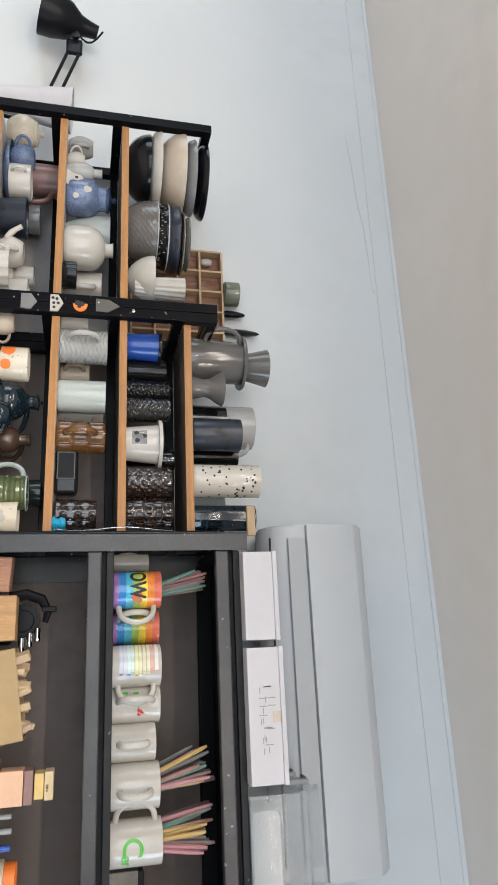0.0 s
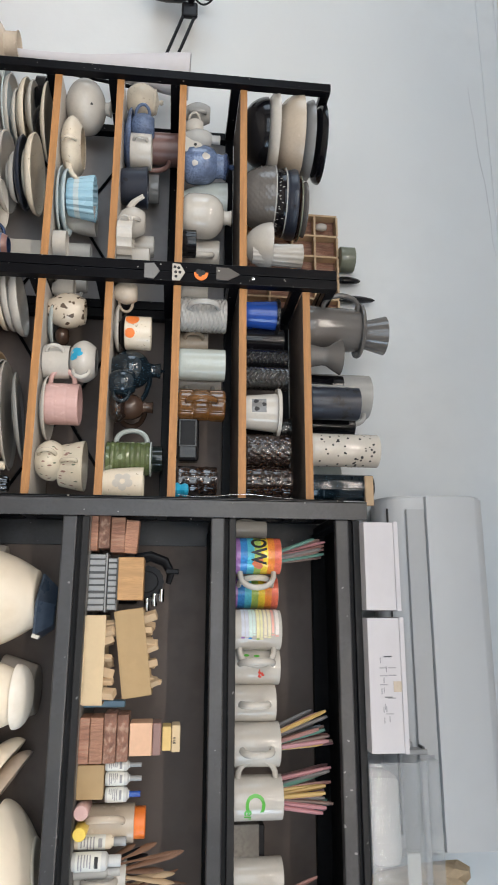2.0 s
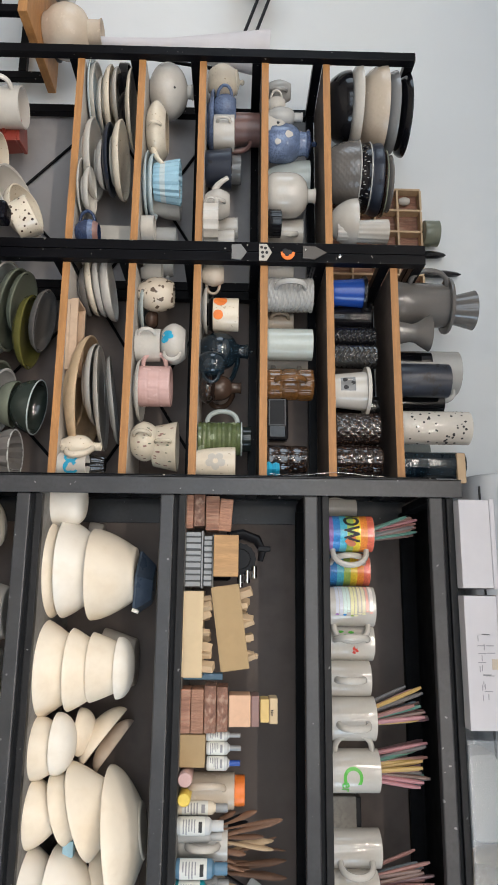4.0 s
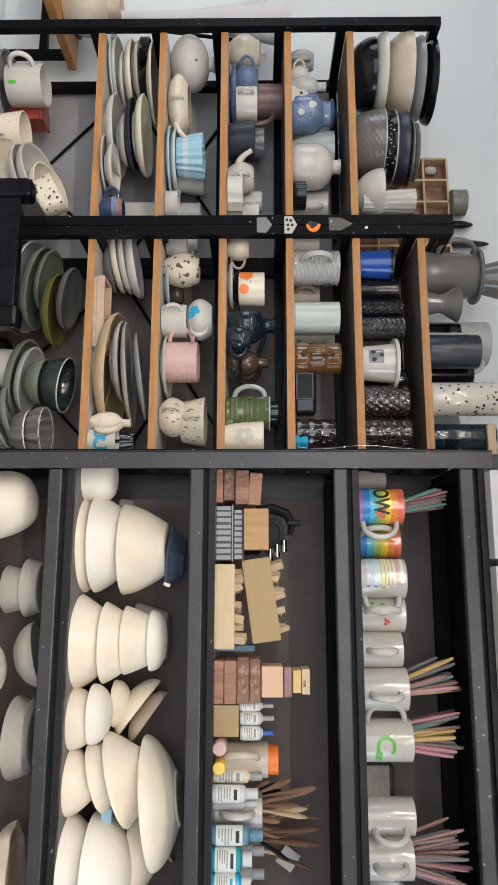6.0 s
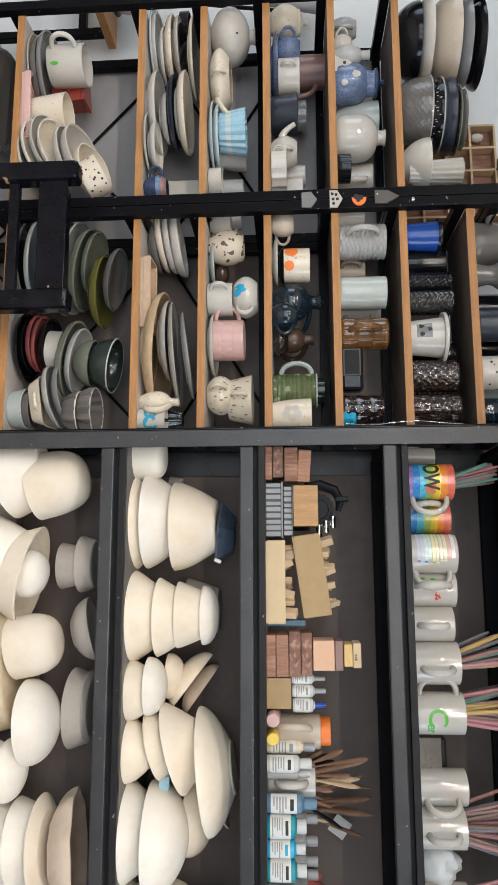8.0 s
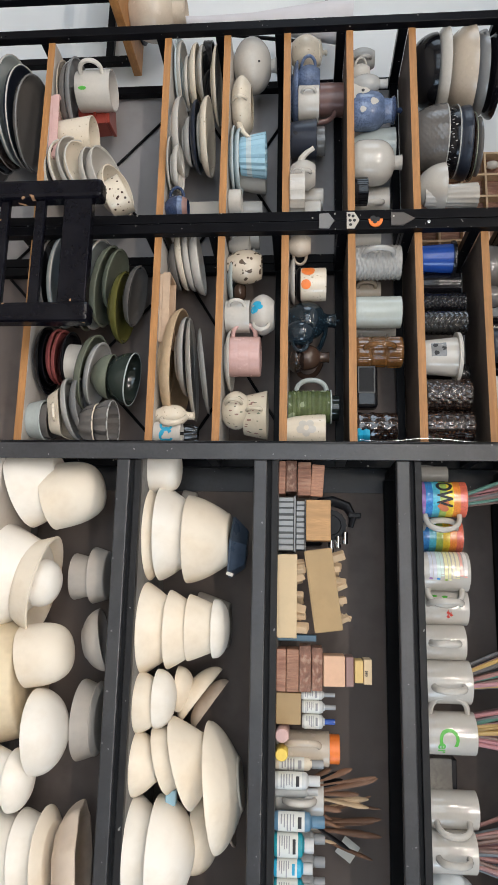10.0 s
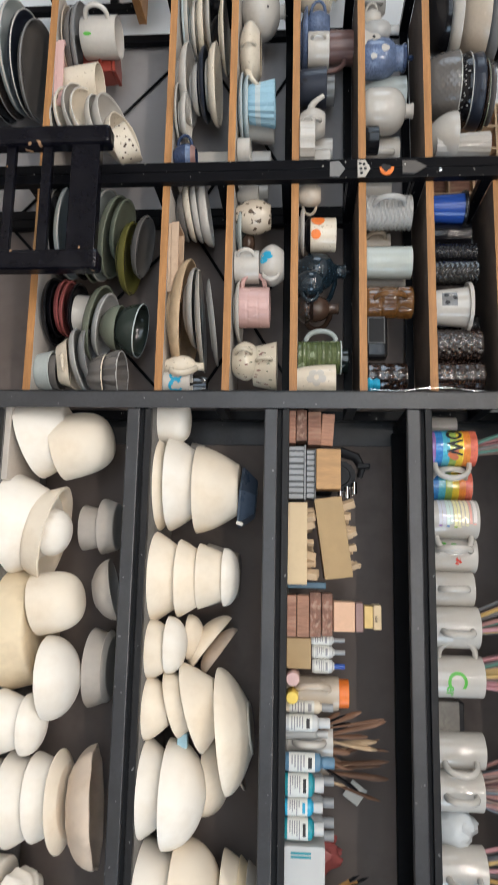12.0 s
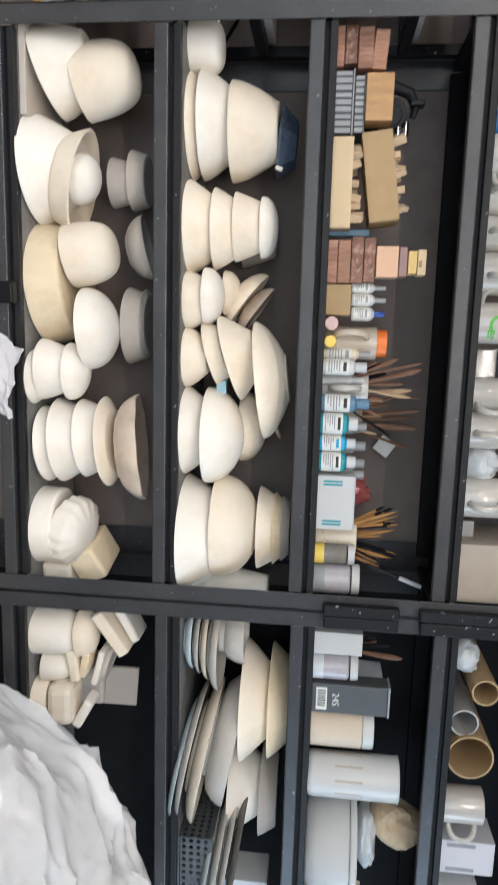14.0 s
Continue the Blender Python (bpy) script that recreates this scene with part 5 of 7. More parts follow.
def jar_lidded(X, Y, Z, R, H, mat, label, solid_body=False):
    R = max(R, 0.014)
    th = thing("jar", pose(X, Y, Z), label + " on the rack", "jar")
    if solid_body:
        part("body", lathe([(0, 0), (R * 0.95, 0), (R, 0.003), (R, H * 0.80), (R * 0.9, H * 0.83), (0, H * 0.83)], 30), mat, th, smooth=True)
    else:
        part("base_band", lathe([(0, 0), (R * 0.97, 0), (R, 0.003), (R, H * 0.24), (0, H * 0.24)], 30), mat, th, smooth=True)
        part("body", lathe([(0, H * 0.241), (R, H * 0.241), (R, H * 0.76), (R * 0.88, H * 0.80), (0, H * 0.80)], 30), SMOKY if mat is YELLOW else LILAC, th, smooth=True)
    part("lid", lathe([(0, H * 0.83), (R * 0.98, H * 0.83), (R * 0.98, H * 0.985), (R * 0.93, H), (0, H)], 44, 22, 0.012), PLASTIC_W, th, "white screw lid", smooth=True)
    return th


def fluted_mould(X, Y, Z, R, H, tilt=(0, 0)):
    prof = [(0, 0), (R * 0.95, 0), (R, 0.004), (R, H * 0.55), (R * 0.92, H * 0.7), (R * 0.6, H * 0.92), (R * 0.35, H), (0, H)]
    return solid("plaster_mould", lathe(prof, 64, 16, 0.035), PLASTER_W, "white fluted plaster mould on the black steel rack", "plaster mould", "plaster moulds", smooth=True, m=pose(X, Y, Z, tilt[0], tilt[1], 0))


def pen_case(X, Y, Z, w, d, h):
    th = thing("pen_case", pose(X, Y, Z), "translucent grey pen case with a printed label", "pen case")
    part("body", one_box(-w / 2, w / 2, -d / 2, d / 2, 0, h * 0.97, 0.003), PLASTIC_DK, th)
    part("lid", one_box(-w / 2 - 0.001, w / 2 + 0.001, -d / 2 - 0.001, d / 2 + 0.001, h * 0.972, h, 0.001), PLASTIC_G, th)
    la = part("label", one_box(-w * 0.38, w * 0.38, -d / 2 - 0.0012, -d / 2 - 0.0003, h * 0.06, h * 0.20), LABEL, th)
    for q in range(7):
        part("print_bar", one_box(-w * 0.3 + w * 0.085 * q, -w * 0.26 + w * 0.085 * q, -d / 2 - 0.0018, -d / 2 - 0.0013, h * 0.08, h * 0.18), INK, la)
    cu = bpy.data.curves.new("text", "FONT")
    cu.body, cu.size, cu.align_x, cu.extrude = "24S", 0.022, "CENTER", 0.0002
    tmp = bpy.data.objects.new("text", cu)
    me = tmp.to_mesh().copy()
    tmp.to_mesh_clear()
    bpy.data.objects.remove(tmp)
    me.materials.append(LABEL)
    tx = new("lettering", me)
    tx.parent = th
    tx.matrix_basis = pose(0, -d / 2 - 0.0010, h * 0.27, 90, 0, 0)
    return th


def basket(X, Y, Z, w, d, h):
    """A grey plastic basket: punched walls of strips and posts with round-cornered holes between."""
    th = thing("basket", pose(X, Y, Z), "dark grey perforated plastic basket with small plates", "basket")
    part("base", one_box(-w / 2, w / 2, -d / 2, d / 2, 0, 0.004), PLASTIC_DK, th)
    for name, u, fixed, ax in (("front_wall", w, -d / 2, 0), ("back_wall", w, d / 2, 0), ("side_wall", d, -w / 2, 1), ("side_wall", d, w / 2, 1)):
        bm = bmesh.new()
        nx, nz = int(u / 0.0165), 4
        cw, ch = u / nx, (h - 0.014) / nz
        for i in range(nx):
            for j in range(nz):
                cx, cz, r = -u / 2 + cw * (i + 0.5), 0.006 + ch * (j + 0.5), min(cw, ch) * 0.33
                out = [(-cw / 2, -ch / 2), (0, -ch / 2), (cw / 2, -ch / 2), (cw / 2, 0), (cw / 2, ch / 2), (0, ch / 2), (-cw / 2, ch / 2), (-cw / 2, 0)]
                ang = [-135, -90, -45, 0, 45, 90, 135, 180]
                for s in (-0.0012, 0.0012):
                    o = [bm.verts.new((cx + a, s, cz + b)) for a, b in out]
                    n = [bm.verts.new((cx + r * math.cos(radians(a)), s, cz + r * math.sin(radians(a)))) for a in ang]
                    for q in range(8):
                        bm.faces.new((o[q], o[(q + 1) % 8], n[(q + 1) % 8], n[q]))
        box(bm, -u / 2, u / 2, -0.003, 0.003, h - 0.008, h, 0.001)
        part(name, bm, PLASTIC_DK, th, m=pose(0, fixed, 0) if ax == 0 else pose(fixed, 0, 0, 0, 0, 90))
    return th


def tub(X, Y, Z, R, H):
    """A deep white tub with an overhanging flat lid."""
    th = thing("tub", pose(X, Y, Z), "deep white plastic tub with a flat lid on the rack", "tub")
    part("body", lathe([(0, 0), (R * 0.66, 0), (R * 0.74, 0.006), (R * 0.86, H * 0.25), (R * 0.93, H * 0.7), (R * 0.95, H - 0.0165), (0, H - 0.0165)], 40), PLASTIC_W, th, smooth=True)
    part("lid", lathe([(0, H - 0.016), (R, H - 0.016), (R * 1.02, H - 0.012), (R * 1.02, H - 0.003), (R, H), (0, H)], 40), PLASTIC_W, th, smooth=True)
    return th


def card_tube(X, Y, Z, R, L, mat=None, label="brown cardboard tube lying end-on"):
    """A thick-walled tube that points into the room, open at the end."""
    t = 0.004
    prof = [(R - t, 0), (R, 0), (R, L), (R - t, L), (R - t, 0)]
    return solid("card_tube", lathe(prof, 32), mat or CARD, label + " on the second steel rack", "tube", "tubes", smooth=True, m=pose(X, Y, max(Z, 1.712 + R), -90, 0, 0))


# ---- mugs, pens and boxes on the upper steel shelf ----
mug(0.010, 0.170, 1.700, 0.0216, 0.0861, WHITE, "plain white", h=120)
wow = mug(0.078, 0.075, 1.700, 0.0396, 0.1027, WHITE, "rainbow-banded", h=-22, hs=0.72, bands=RAINBOW, hm=WHITE)
curved_text('WOW', 0.0396, 0.046, -130, 0.038, INK, wow, squash=0.72, bold=0.0014)
curved_text('\u2665', 0.0396, 0.024, -62, 0.042, HEART, wow, 'heart')
mug(0.155, 0.130, 1.700, 0.0359, 0.1039, WHITE, "rainbow-banded", h=-115, bands=RAINBOW, hm=WHITE, hs=0.7)
pastel = mug(0.235, 0.075, 1.700, 0.0420, 0.1015, WHITE, "white pastel brush-striped", h=-24, hs=0.72)
rg = random.Random(5)
for q, m in enumerate((RAINBOW[0], PASTEL[1], RAINBOW[1], PASTEL[2], RAINBOW[3], PASTEL[3], PASTEL[4], PASTEL[3], PASTEL[5], PASTEL[5])):
    z = 0.016 + 0.0080 * q
    end = rg.uniform(-78, -64)
    label_patch(0.0420, z, z + rg.uniform(0.0045, 0.0075), -178, end - 4, PASTEL[min(6, 1 + q * 5 // 9)], pastel, "brush_stripe")
    sticker("leaf", lambda h: 0.0420, radians(end), z + 0.003, 0.0042, m, pastel)
leaf = mug(0.310, 0.100, 1.700, 0.0402, 0.1018, WHITE, "white leaf and letter printed", h=-100, hs=0.68)
for q, (a, z) in enumerate(((-124, 0.030), (-112, 0.040), (-122, 0.052), (-106, 0.026))):
    sticker('leaf', lambda h: 0.0402, radians(a), z, 0.0065, GREENINK, leaf)
for a, z in ((-78, 0.058), (-72, 0.064), (-66, 0.058)):
    sticker('stroke', lambda h: 0.0402, radians(a), z, 0.0045, REDINK, leaf)
mug(0.384, 0.085, 1.700, 0.0369, 0.0913, WHITE, "plain white", h=-92)
mug(0.464, 0.080, 1.700, 0.0443, 0.0983, WHITE, "white", h=-84)
cer = mug(0.564, 0.075, 1.700, 0.0427, 0.1022, WHITE, "white green-lettered", h=196, hs=0.75)
curved_text('C', 0.0427, 0.054, -88, 0.027, GREENINK, cer, bold=0.0008)
curved_text('er', 0.0427, 0.030, -56, 0.024, GREENINK, cer, bold=0.0006)
block(0.653, 0.12, 1.700, 0.070, 0.06, 0.060, SMOKY, 'storage_tin', 'low smoky grey tin on the black steel rack', 'tin')
block(0.653, 0.13, 1.7605, 0.060, 0.05, 0.012, PLASTIC_BK, 'black_lid', 'flat black lid on a grey tin', 'lid')
mug(0.714, 0.090, 1.700, 0.0368, 0.1043, WHITE, "creamy white", h=-62, wob=0.01)
mug(0.789, 0.080, 1.700, 0.0409, 0.0957, WHITE, "white", h=-88)
crumpled(0.866, 0.10, 1.700, 0.040, 0.085, FROST, 'plastic_bag', 'crumpled clear plastic bag on the black steel rack')
mug(0.938, 0.080, 1.700, 0.0437, 0.0966, WHITE, "white pink-printed", h=-85)
carton(1.099, 0.12, 1.700, 0.131, 0.16, 0.20, CARD_GREY, 'plain beige cardboard carton on the black steel rack')
block(1.033, 0.14, 1.700, 0.07, 0.08, 0.045, PALEGREY, 'ceramic_box', 'patterned grey ceramic box on the black steel rack')
pens(0.096, 0.075, 1.70, 0.030, 13, 1.704, 0.196, PEN_COL[:5], 3, spread=0.15, to=-0.26)
pens(0.480, 0.080, 1.70, 0.036, 18, 1.704, 0.196, PEN_COL, 5, spread=0.20, to=-0.24, rad=0.0046)
pens(0.564, 0.080, 1.70, 0.043, 24, 1.704, 0.196, PEN_COL, 6, spread=0.28, to=-0.06, rad=0.0046)
pens(0.789, 0.080, 1.70, 0.041, 26, 1.704, 0.196, [PEN_COL[1], PEN_COL[0], PEN_COL[6], PEN_COL[7]], 8, spread=0.34)
pens(0.938, 0.08, 1.70, 0.035, 12, 1.704, 0.196, PEN_COL[3:], 9, spread=0.3)

# ---- clay tools and bottles on the middle steel shelf ----
block(0.035, 0.080, 1.394, 0.074, 0.060, 0.015, TERRA, 'clay_block', 'rough red-brown clay test block on the black steel rack')
block(0.032, 0.080, 1.410, 0.070, 0.060, 0.024, TERRA_D, 'clay_block', 'dark red-brown clay test block on the black steel rack')
block(0.038, 0.080, 1.436, 0.075, 0.060, 0.030, TERRA, 'clay_block', 'combed red-brown clay test block on the black steel rack')
block(0.038, 0.080, 1.466, 0.071, 0.060, 0.028, TERRA_L, 'clay_block', 'rough red-brown clay test block on the black steel rack', rz=6, tilt=(0, 4))
clear_box(0.138, 0.09, 1.394, 0.121, 0.075, 0.038)
clear_box(0.141, 0.085, 1.433, 0.111, 0.06, 0.021)
block(0.130, 0.075, 1.455, 0.089, 0.060, 0.054, WOOD, 'pine_block', 'smooth orange pine wood block on the black steel rack')
tape_gun(0.132, 0.17, 1.394)
tool_tray(0.293, 0.04, 1.394, 0.173, 0.10, 0.042, CARD_PALE, 'pale card tray of small wooden sticks', 0, 11)
tool_tray(0.284, 0.045, 1.463, 0.172, 0.10, 0.060, CARD, 'brown cardboard box of wooden clay sticks', -8, 23)
block(0.384, 0.10, 1.394, 0.014, 0.02, 0.085, PLASTIC_BLUE, 'blue_sponge_stick', 'slim blue handled tool on the black steel rack', 'tool')
block(0.447, 0.080, 1.394, 0.086, 0.070, 0.020, TERRA, 'clay_block', 'combed red-brown clay test block on the black steel rack')
block(0.447, 0.080, 1.415, 0.086, 0.070, 0.026, TERRA_L, 'clay_block', 'grained red-brown clay test block on the black steel rack')
block(0.443, 0.080, 1.442, 0.093, 0.070, 0.025, TERRA_D, 'clay_block', 'dark marbled clay test block on the black steel rack')
block(0.443, 0.080, 1.468, 0.088, 0.070, 0.023, TERRA_D, 'clay_block', 'dark brown clay test block on the black steel rack')
block(0.446, 0.075, 1.493, 0.062, 0.060, 0.045, PEACH, 'peach_block', 'smooth peach-coloured block on the black steel rack')
block(0.446, 0.075, 1.539, 0.061, 0.060, 0.017, ROSEBROWN, 'clay_slab', 'flat mauve-brown clay slab on the black steel rack')
block(0.446, 0.075, 1.558, 0.046, 0.050, 0.018, STRAW, 'eraser_box', 'small yellow card box on the black steel rack')
ebox = block(0.446, 0.073, 1.577, 0.051, 0.050, 0.017, CARD_PALE, 'eraser_box', 'cream card box with printed label on the black steel rack')
for q in range(6):
    part('print_bar', one_box(-0.0025 + 0.0022 * q, -0.0025 + 0.0022 * q + (0.0008 if q % 2 else 0.0014), -0.0258, -0.0252, 0.003, 0.008), INK, ebox)
block(0.524, 0.085, 1.394, 0.063, 0.070, 0.052, CARD, 'card_box', 'small plain brown cardboard box on the black steel rack')
bottle(0.498, 0.075, 1.447, 0.0110, 0.0711, PLASTIC_W, PLASTIC_G, 'white squeeze bottle with a fine nozzle', cap_h=0.35, cap_r=0.4, lab=LABEL, print_mat=GREYINK)
bottle(0.523, 0.075, 1.448, 0.0128, 0.0712, PLASTIC_W, PLASTIC_G, 'white squeeze bottle with a fine nozzle', cap_h=0.35, cap_r=0.4, lab=LABEL, print_mat=GREYINK)
bottle(0.552, 0.075, 1.449, 0.0141, 0.0690, PLASTIC_W, BLUE, 'white squeeze bottle with a fine nozzle', cap_h=0.35, cap_r=0.4, lab=LABEL, print_mat=GREYINK)
roll_end(0.573, 0.025, 1.408, 0.0145, PINK, 'pink rolled clay stick lying end-on')
roll_end(0.610, 0.025, 1.407, 0.0130, YELLOW, 'yellow rolled stick lying end-on')
mug(0.614, 0.115, 1.394, 0.036, 0.1123, BEIGE, 'grey-beige', h=-110)
vessel(0.614, 0.115, 1.498, 0.030, 0.030, ORANGE, 'orange plastic', 'cyl', noun='cup')
bottle(0.638, 0.080, 1.394, 0.0133, 0.0999, CREAM, PLASTIC_G, 'cream glaze bottle with a grey cap', lab=LABEL, print_mat=GREYINK, cap_h=0.25)
bottle(0.664, 0.055, 1.394, 0.0168, 0.0922, PLASTIC_W, PLASTIC_W, 'white plastic glue bottle with printed label', lab=LABEL, print_mat=INK, cap_h=0.25)
bottle(0.694, 0.090, 1.394, 0.0124, 0.0892, PLASTIC_W, PLASTIC_W, 'white plastic jar', lab=None, print_mat=INK, cap_h=0.25)
bottle(0.741, 0.055, 1.394, 0.0184, 0.1013, PLASTIC_BLUE, PLASTIC_BLUE, 'slate blue bottle with cream label', lab=LABEL, print_mat=INK, cap_h=0.25)
bottle(0.786, 0.060, 1.394, 0.0236, 0.0799, TEAL, PLASTIC_W, 'teal printed bottle with a white cap', lab=LABEL, print_mat=INK, cap_h=0.25)
bottle(0.829, 0.060, 1.394, 0.0176, 0.0773, TURQ, PLASTIC_W, 'turquoise paint bottle with a white cap', lab=LABEL, print_mat=TURQ, cap_h=0.25)
bottle(0.870, 0.060, 1.394, 0.0216, 0.0794, TEAL, PLASTIC_W, 'teal paint bottle with a white cap', lab=LABEL, print_mat=INK, cap_h=0.25)
bottle(0.804, 0.15, 1.394, 0.017, 0.105, PLASTIC_G, PLASTIC_G, 'grey plastic paint bottle', lab=None)
bottle(0.849, 0.15, 1.394, 0.017, 0.105, PLASTIC_G, PLASTIC_G, 'grey plastic paint bottle', lab=None)
bottle(0.889, 0.15, 1.394, 0.017, 0.105, PLASTIC_G, PLASTIC_G, 'grey plastic paint bottle', lab=None)
bottle(0.916, 0.15, 1.394, 0.017, 0.105, PLASTIC_G, PLASTIC_G, 'grey plastic paint bottle', lab=None)
mug(0.714, 0.125, 1.394, 0.036, 0.100, WHITE, 'white', h=-95)
tools(0.714, 0.125, 1.400, 0.030, 16, 0.19, 31)
mug(0.793, 0.205, 1.394, 0.034, 0.095, BEIGE, 'beige', h=60)
tools(0.793, 0.205, 1.400, 0.028, 12, 0.20, 32)
carton(0.958, 0.075, 1.394, 0.120, 0.07, 0.082, PLASTIC_W, 'white carton with teal stripes on the black steel rack', stripes=TEAL)
crumpled(0.957, 0.17, 1.394, 0.042, 0.115, DARKRED, 'red_bag', 'crumpled dark red bag behind a white carton')
mug(1.058, 0.12, 1.394, 0.040, 0.092, CREAM, 'pale beige', h=80)
pencils(1.058, 0.12, 1.400, 0.032, 26, 0.185, 41)
jar_lidded(1.079, 0.06, 1.394, 0.0227, 0.0887, YELLOW, 'glass jar with yellow base and white lid')
jar_lidded(1.138, 0.065, 1.394, 0.0339, 0.1018, PLASTIC_G, 'frosted plastic jar with white screw lid')

# ---- plaster moulds on the lower steel shelves ----
solid("plaster_mould", lathe([(0, 0), (0.074, 0), (0.076, 0.005), (0.047, 0.037), (0.043, 0.039), (0, 0.039)], 6), material("slate_paint", (0.06, 0.08, 0.115), 0.28, vary=0.2), "six-sided slate blue painted mould on a cream mould", "plaster mould", m=pose(0.188, 0.165, 1.2785, 0, 5, 20))
solid("plaster_chip", one_box(-0.004, 0.004, -0.006, 0.006, 0, 0.016, 0.0015), PLASTER_W, "small white plaster chip on the slate mould", "plaster chip", m=pose(0.247, 0.120, 1.2745, 0, 20, 0))
block(0.720, 0.10, 1.16, 0.03, 0.02, 0.022, SKYBLUE, 'sponge', 'small pale blue sponge between plaster moulds')
block(0.069, 0.13, 0.748, 0.19, 0.20, 0.014, PLASTER_GREY_SHADE, 'plaster_bat', 'flat grey plaster bat on the black steel rack')
vessel(0.274, 0.120, 0.802, 0.1156, 0.0480, PLASTER, "thick open plaster", "taper", k=0.80, t=0.010, tilt=(-5, 11), noun="mould_bowl")
bowl(0.872, 0.110, 0.930, 0.1220, 0.0540, PLASTER_BEIGE, "beige petal-fluted plaster", k=0.62, ribs=9, depth=0.035, t=0.006, tilt=(-9, -5))
fluted_mould(1.064, 0.092, 0.805, 0.0777, 0.0640, tilt=(15, 12))
block(1.180, 0.14, 0.748, 0.075, 0.11, 0.07, PLASTER, 'plaster_block', 'cream plaster block mould tilted on the rack', rz=15, bevel=0.008)
block(1.160, 0.15, 0.825, 0.085, 0.12, 0.07, PLASTER_OLD, 'plaster_block', 'yellowed plaster block mould tilted on the rack', rz=15, tilt=(0, -25), bevel=0.008)
mould(0.009, 0.120, 1.090, 0.0547, 0.0696, PLASTER_W, k=0.8, p=4)
mould(0.158, 0.150, 1.090, 0.1095, 0.0260, PLASTER, k=0.75)
mould(0.155, 0.150, 1.114, 0.1125, 0.0662, PLASTER_W, k=0.66, p=1.3)
mould(0.169, 0.150, 1.178, 0.1032, 0.1002, PLASTER, k=0.60, p=1.55)
mould(0.071, 0.250, 1.146, 0.0300, 0.0340, PLASTER_GREY_SHADE, k=0.8)
mould(0.373, 0.130, 1.090, 0.1021, 0.0579, PLASTER, k=0.66)
mould(0.375, 0.130, 1.146, 0.0875, 0.0471, PLASTER, k=0.72)
mould(0.370, 0.130, 1.191, 0.0739, 0.0588, PLASTER, k=0.72)
mould(0.371, 0.130, 1.248, 0.0654, 0.0359, PLASTER_W, k=0.66, p=2.2)
mould(0.370, 0.250, 1.195, 0.0772, 0.0778, PLASTER_GREY_SHADE, k=0.7)
mould(0.530, 0.100, 1.090, 0.0640, 0.0420, PLASTER, k=0.72, p=1.6)
mould(0.521, 0.100, 1.130, 0.0620, 0.0430, PLASTER_W, k=0.55, p=2.1)
mould(0.510, 0.165, 1.164, 0.0500, 0.0370, PLASTER, k=0.6, p=2.2)
mould(0.528, 0.200, 1.216, 0.0740, 0.0420, PLASTER, k=0.5, p=2.0, tilt=(0, 218))
mould(0.552, 0.225, 1.236, 0.0660, 0.0340, PLASTER_BEIGE, k=0.5, p=2.0, tilt=(0, 216))
mould(0.655, 0.100, 1.090, 0.0670, 0.0500, PLASTER, k=0.55, p=1.5)
mould(0.648, 0.110, 1.143, 0.0720, 0.0330, PLASTER, k=0.80, p=1.3, tilt=(0, -16))
mould(0.655, 0.120, 1.186, 0.0980, 0.0620, PLASTER, k=0.50, p=1.15, tilt=(0, -17))
mould(0.705, 0.140, 1.253, 0.1330, 0.0660, PLASTER, k=0.42, p=1.7, tilt=(0, -7))
thinplate(0.765, 0.225, 1.262, 0.0950, 0.0120, PLASTER_BEIGE, "thin beige plaster", tilt=(-4, -17))
mould(0.821, 0.110, 1.090, 0.1010, 0.0511, PLASTER_W, k=0.66)
mould(0.831, 0.110, 1.139, 0.1101, 0.0837, PLASTER_W, k=0.45, p=2)
mould(0.820, 0.200, 1.207, 0.0840, 0.0600, PLASTER, k=0.6, p=2.1)
mould(1.066, 0.120, 1.090, 0.1368, 0.0726, PLASTER_W, k=0.75)
mould(1.045, 0.120, 1.161, 0.1192, 0.1015, PLASTER, k=0.5, p=2.2)
mould(1.054, 0.150, 1.260, 0.0976, 0.0376, PLASTER, k=0.8)
mould(1.054, 0.150, 1.296, 0.0853, 0.0199, PLASTER_OLD, k=0.8)
mould(1.054, 0.150, 1.314, 0.0767, 0.0207, PLASTER_GREY_SHADE, k=0.8)
mould(1.211, 0.180, 1.102, 0.0550, 0.1832, PLASTER_W, k=0.5)
mould(0.060, 0.120, 0.776, 0.0960, 0.1050, PLASTER_W, k=0.62, p=1.75, tilt=(0, -19))
mould(0.080, 0.120, 0.848, 0.0770, 0.1300, PLASTER, k=0.42, p=3.1, tilt=(0, -13))
mould(0.255, 0.120, 0.748, 0.1206, 0.0999, PLASTER_W, k=0.56, p=1.2, tilt=(0, -4))
mould(0.277, 0.100, 0.846, 0.0548, 0.0480, PLASTER_W, k=0.30, p=2.2, tilt=(0, 10))
mould(0.262, 0.220, 0.888, 0.0564, 0.0498, PLASTER_GREY_SHADE, k=0.8)
mould(0.258, 0.220, 0.936, 0.0687, 0.0376, PLASTER_GREY_SHADE, k=0.85)
mould(0.499, 0.160, 0.748, 0.1400, 0.0740, PLASTER_OLD, k=0.90, tilt=(0, -4))
mould(0.441, 0.100, 0.826, 0.0693, 0.1065, PLASTER, k=0.7, p=3.2, tilt=(0, -10))
mould(0.599, 0.100, 0.863, 0.0911, 0.0702, PLASTER_W, k=0.45, p=2, tilt=(0, -4))
bowl(0.419, 0.200, 0.929, 0.0740, 0.0480, PLASTER_GREY_SHADE, "thin grey plaster", k=0.5, t=0.004, tilt=(-6, -12))
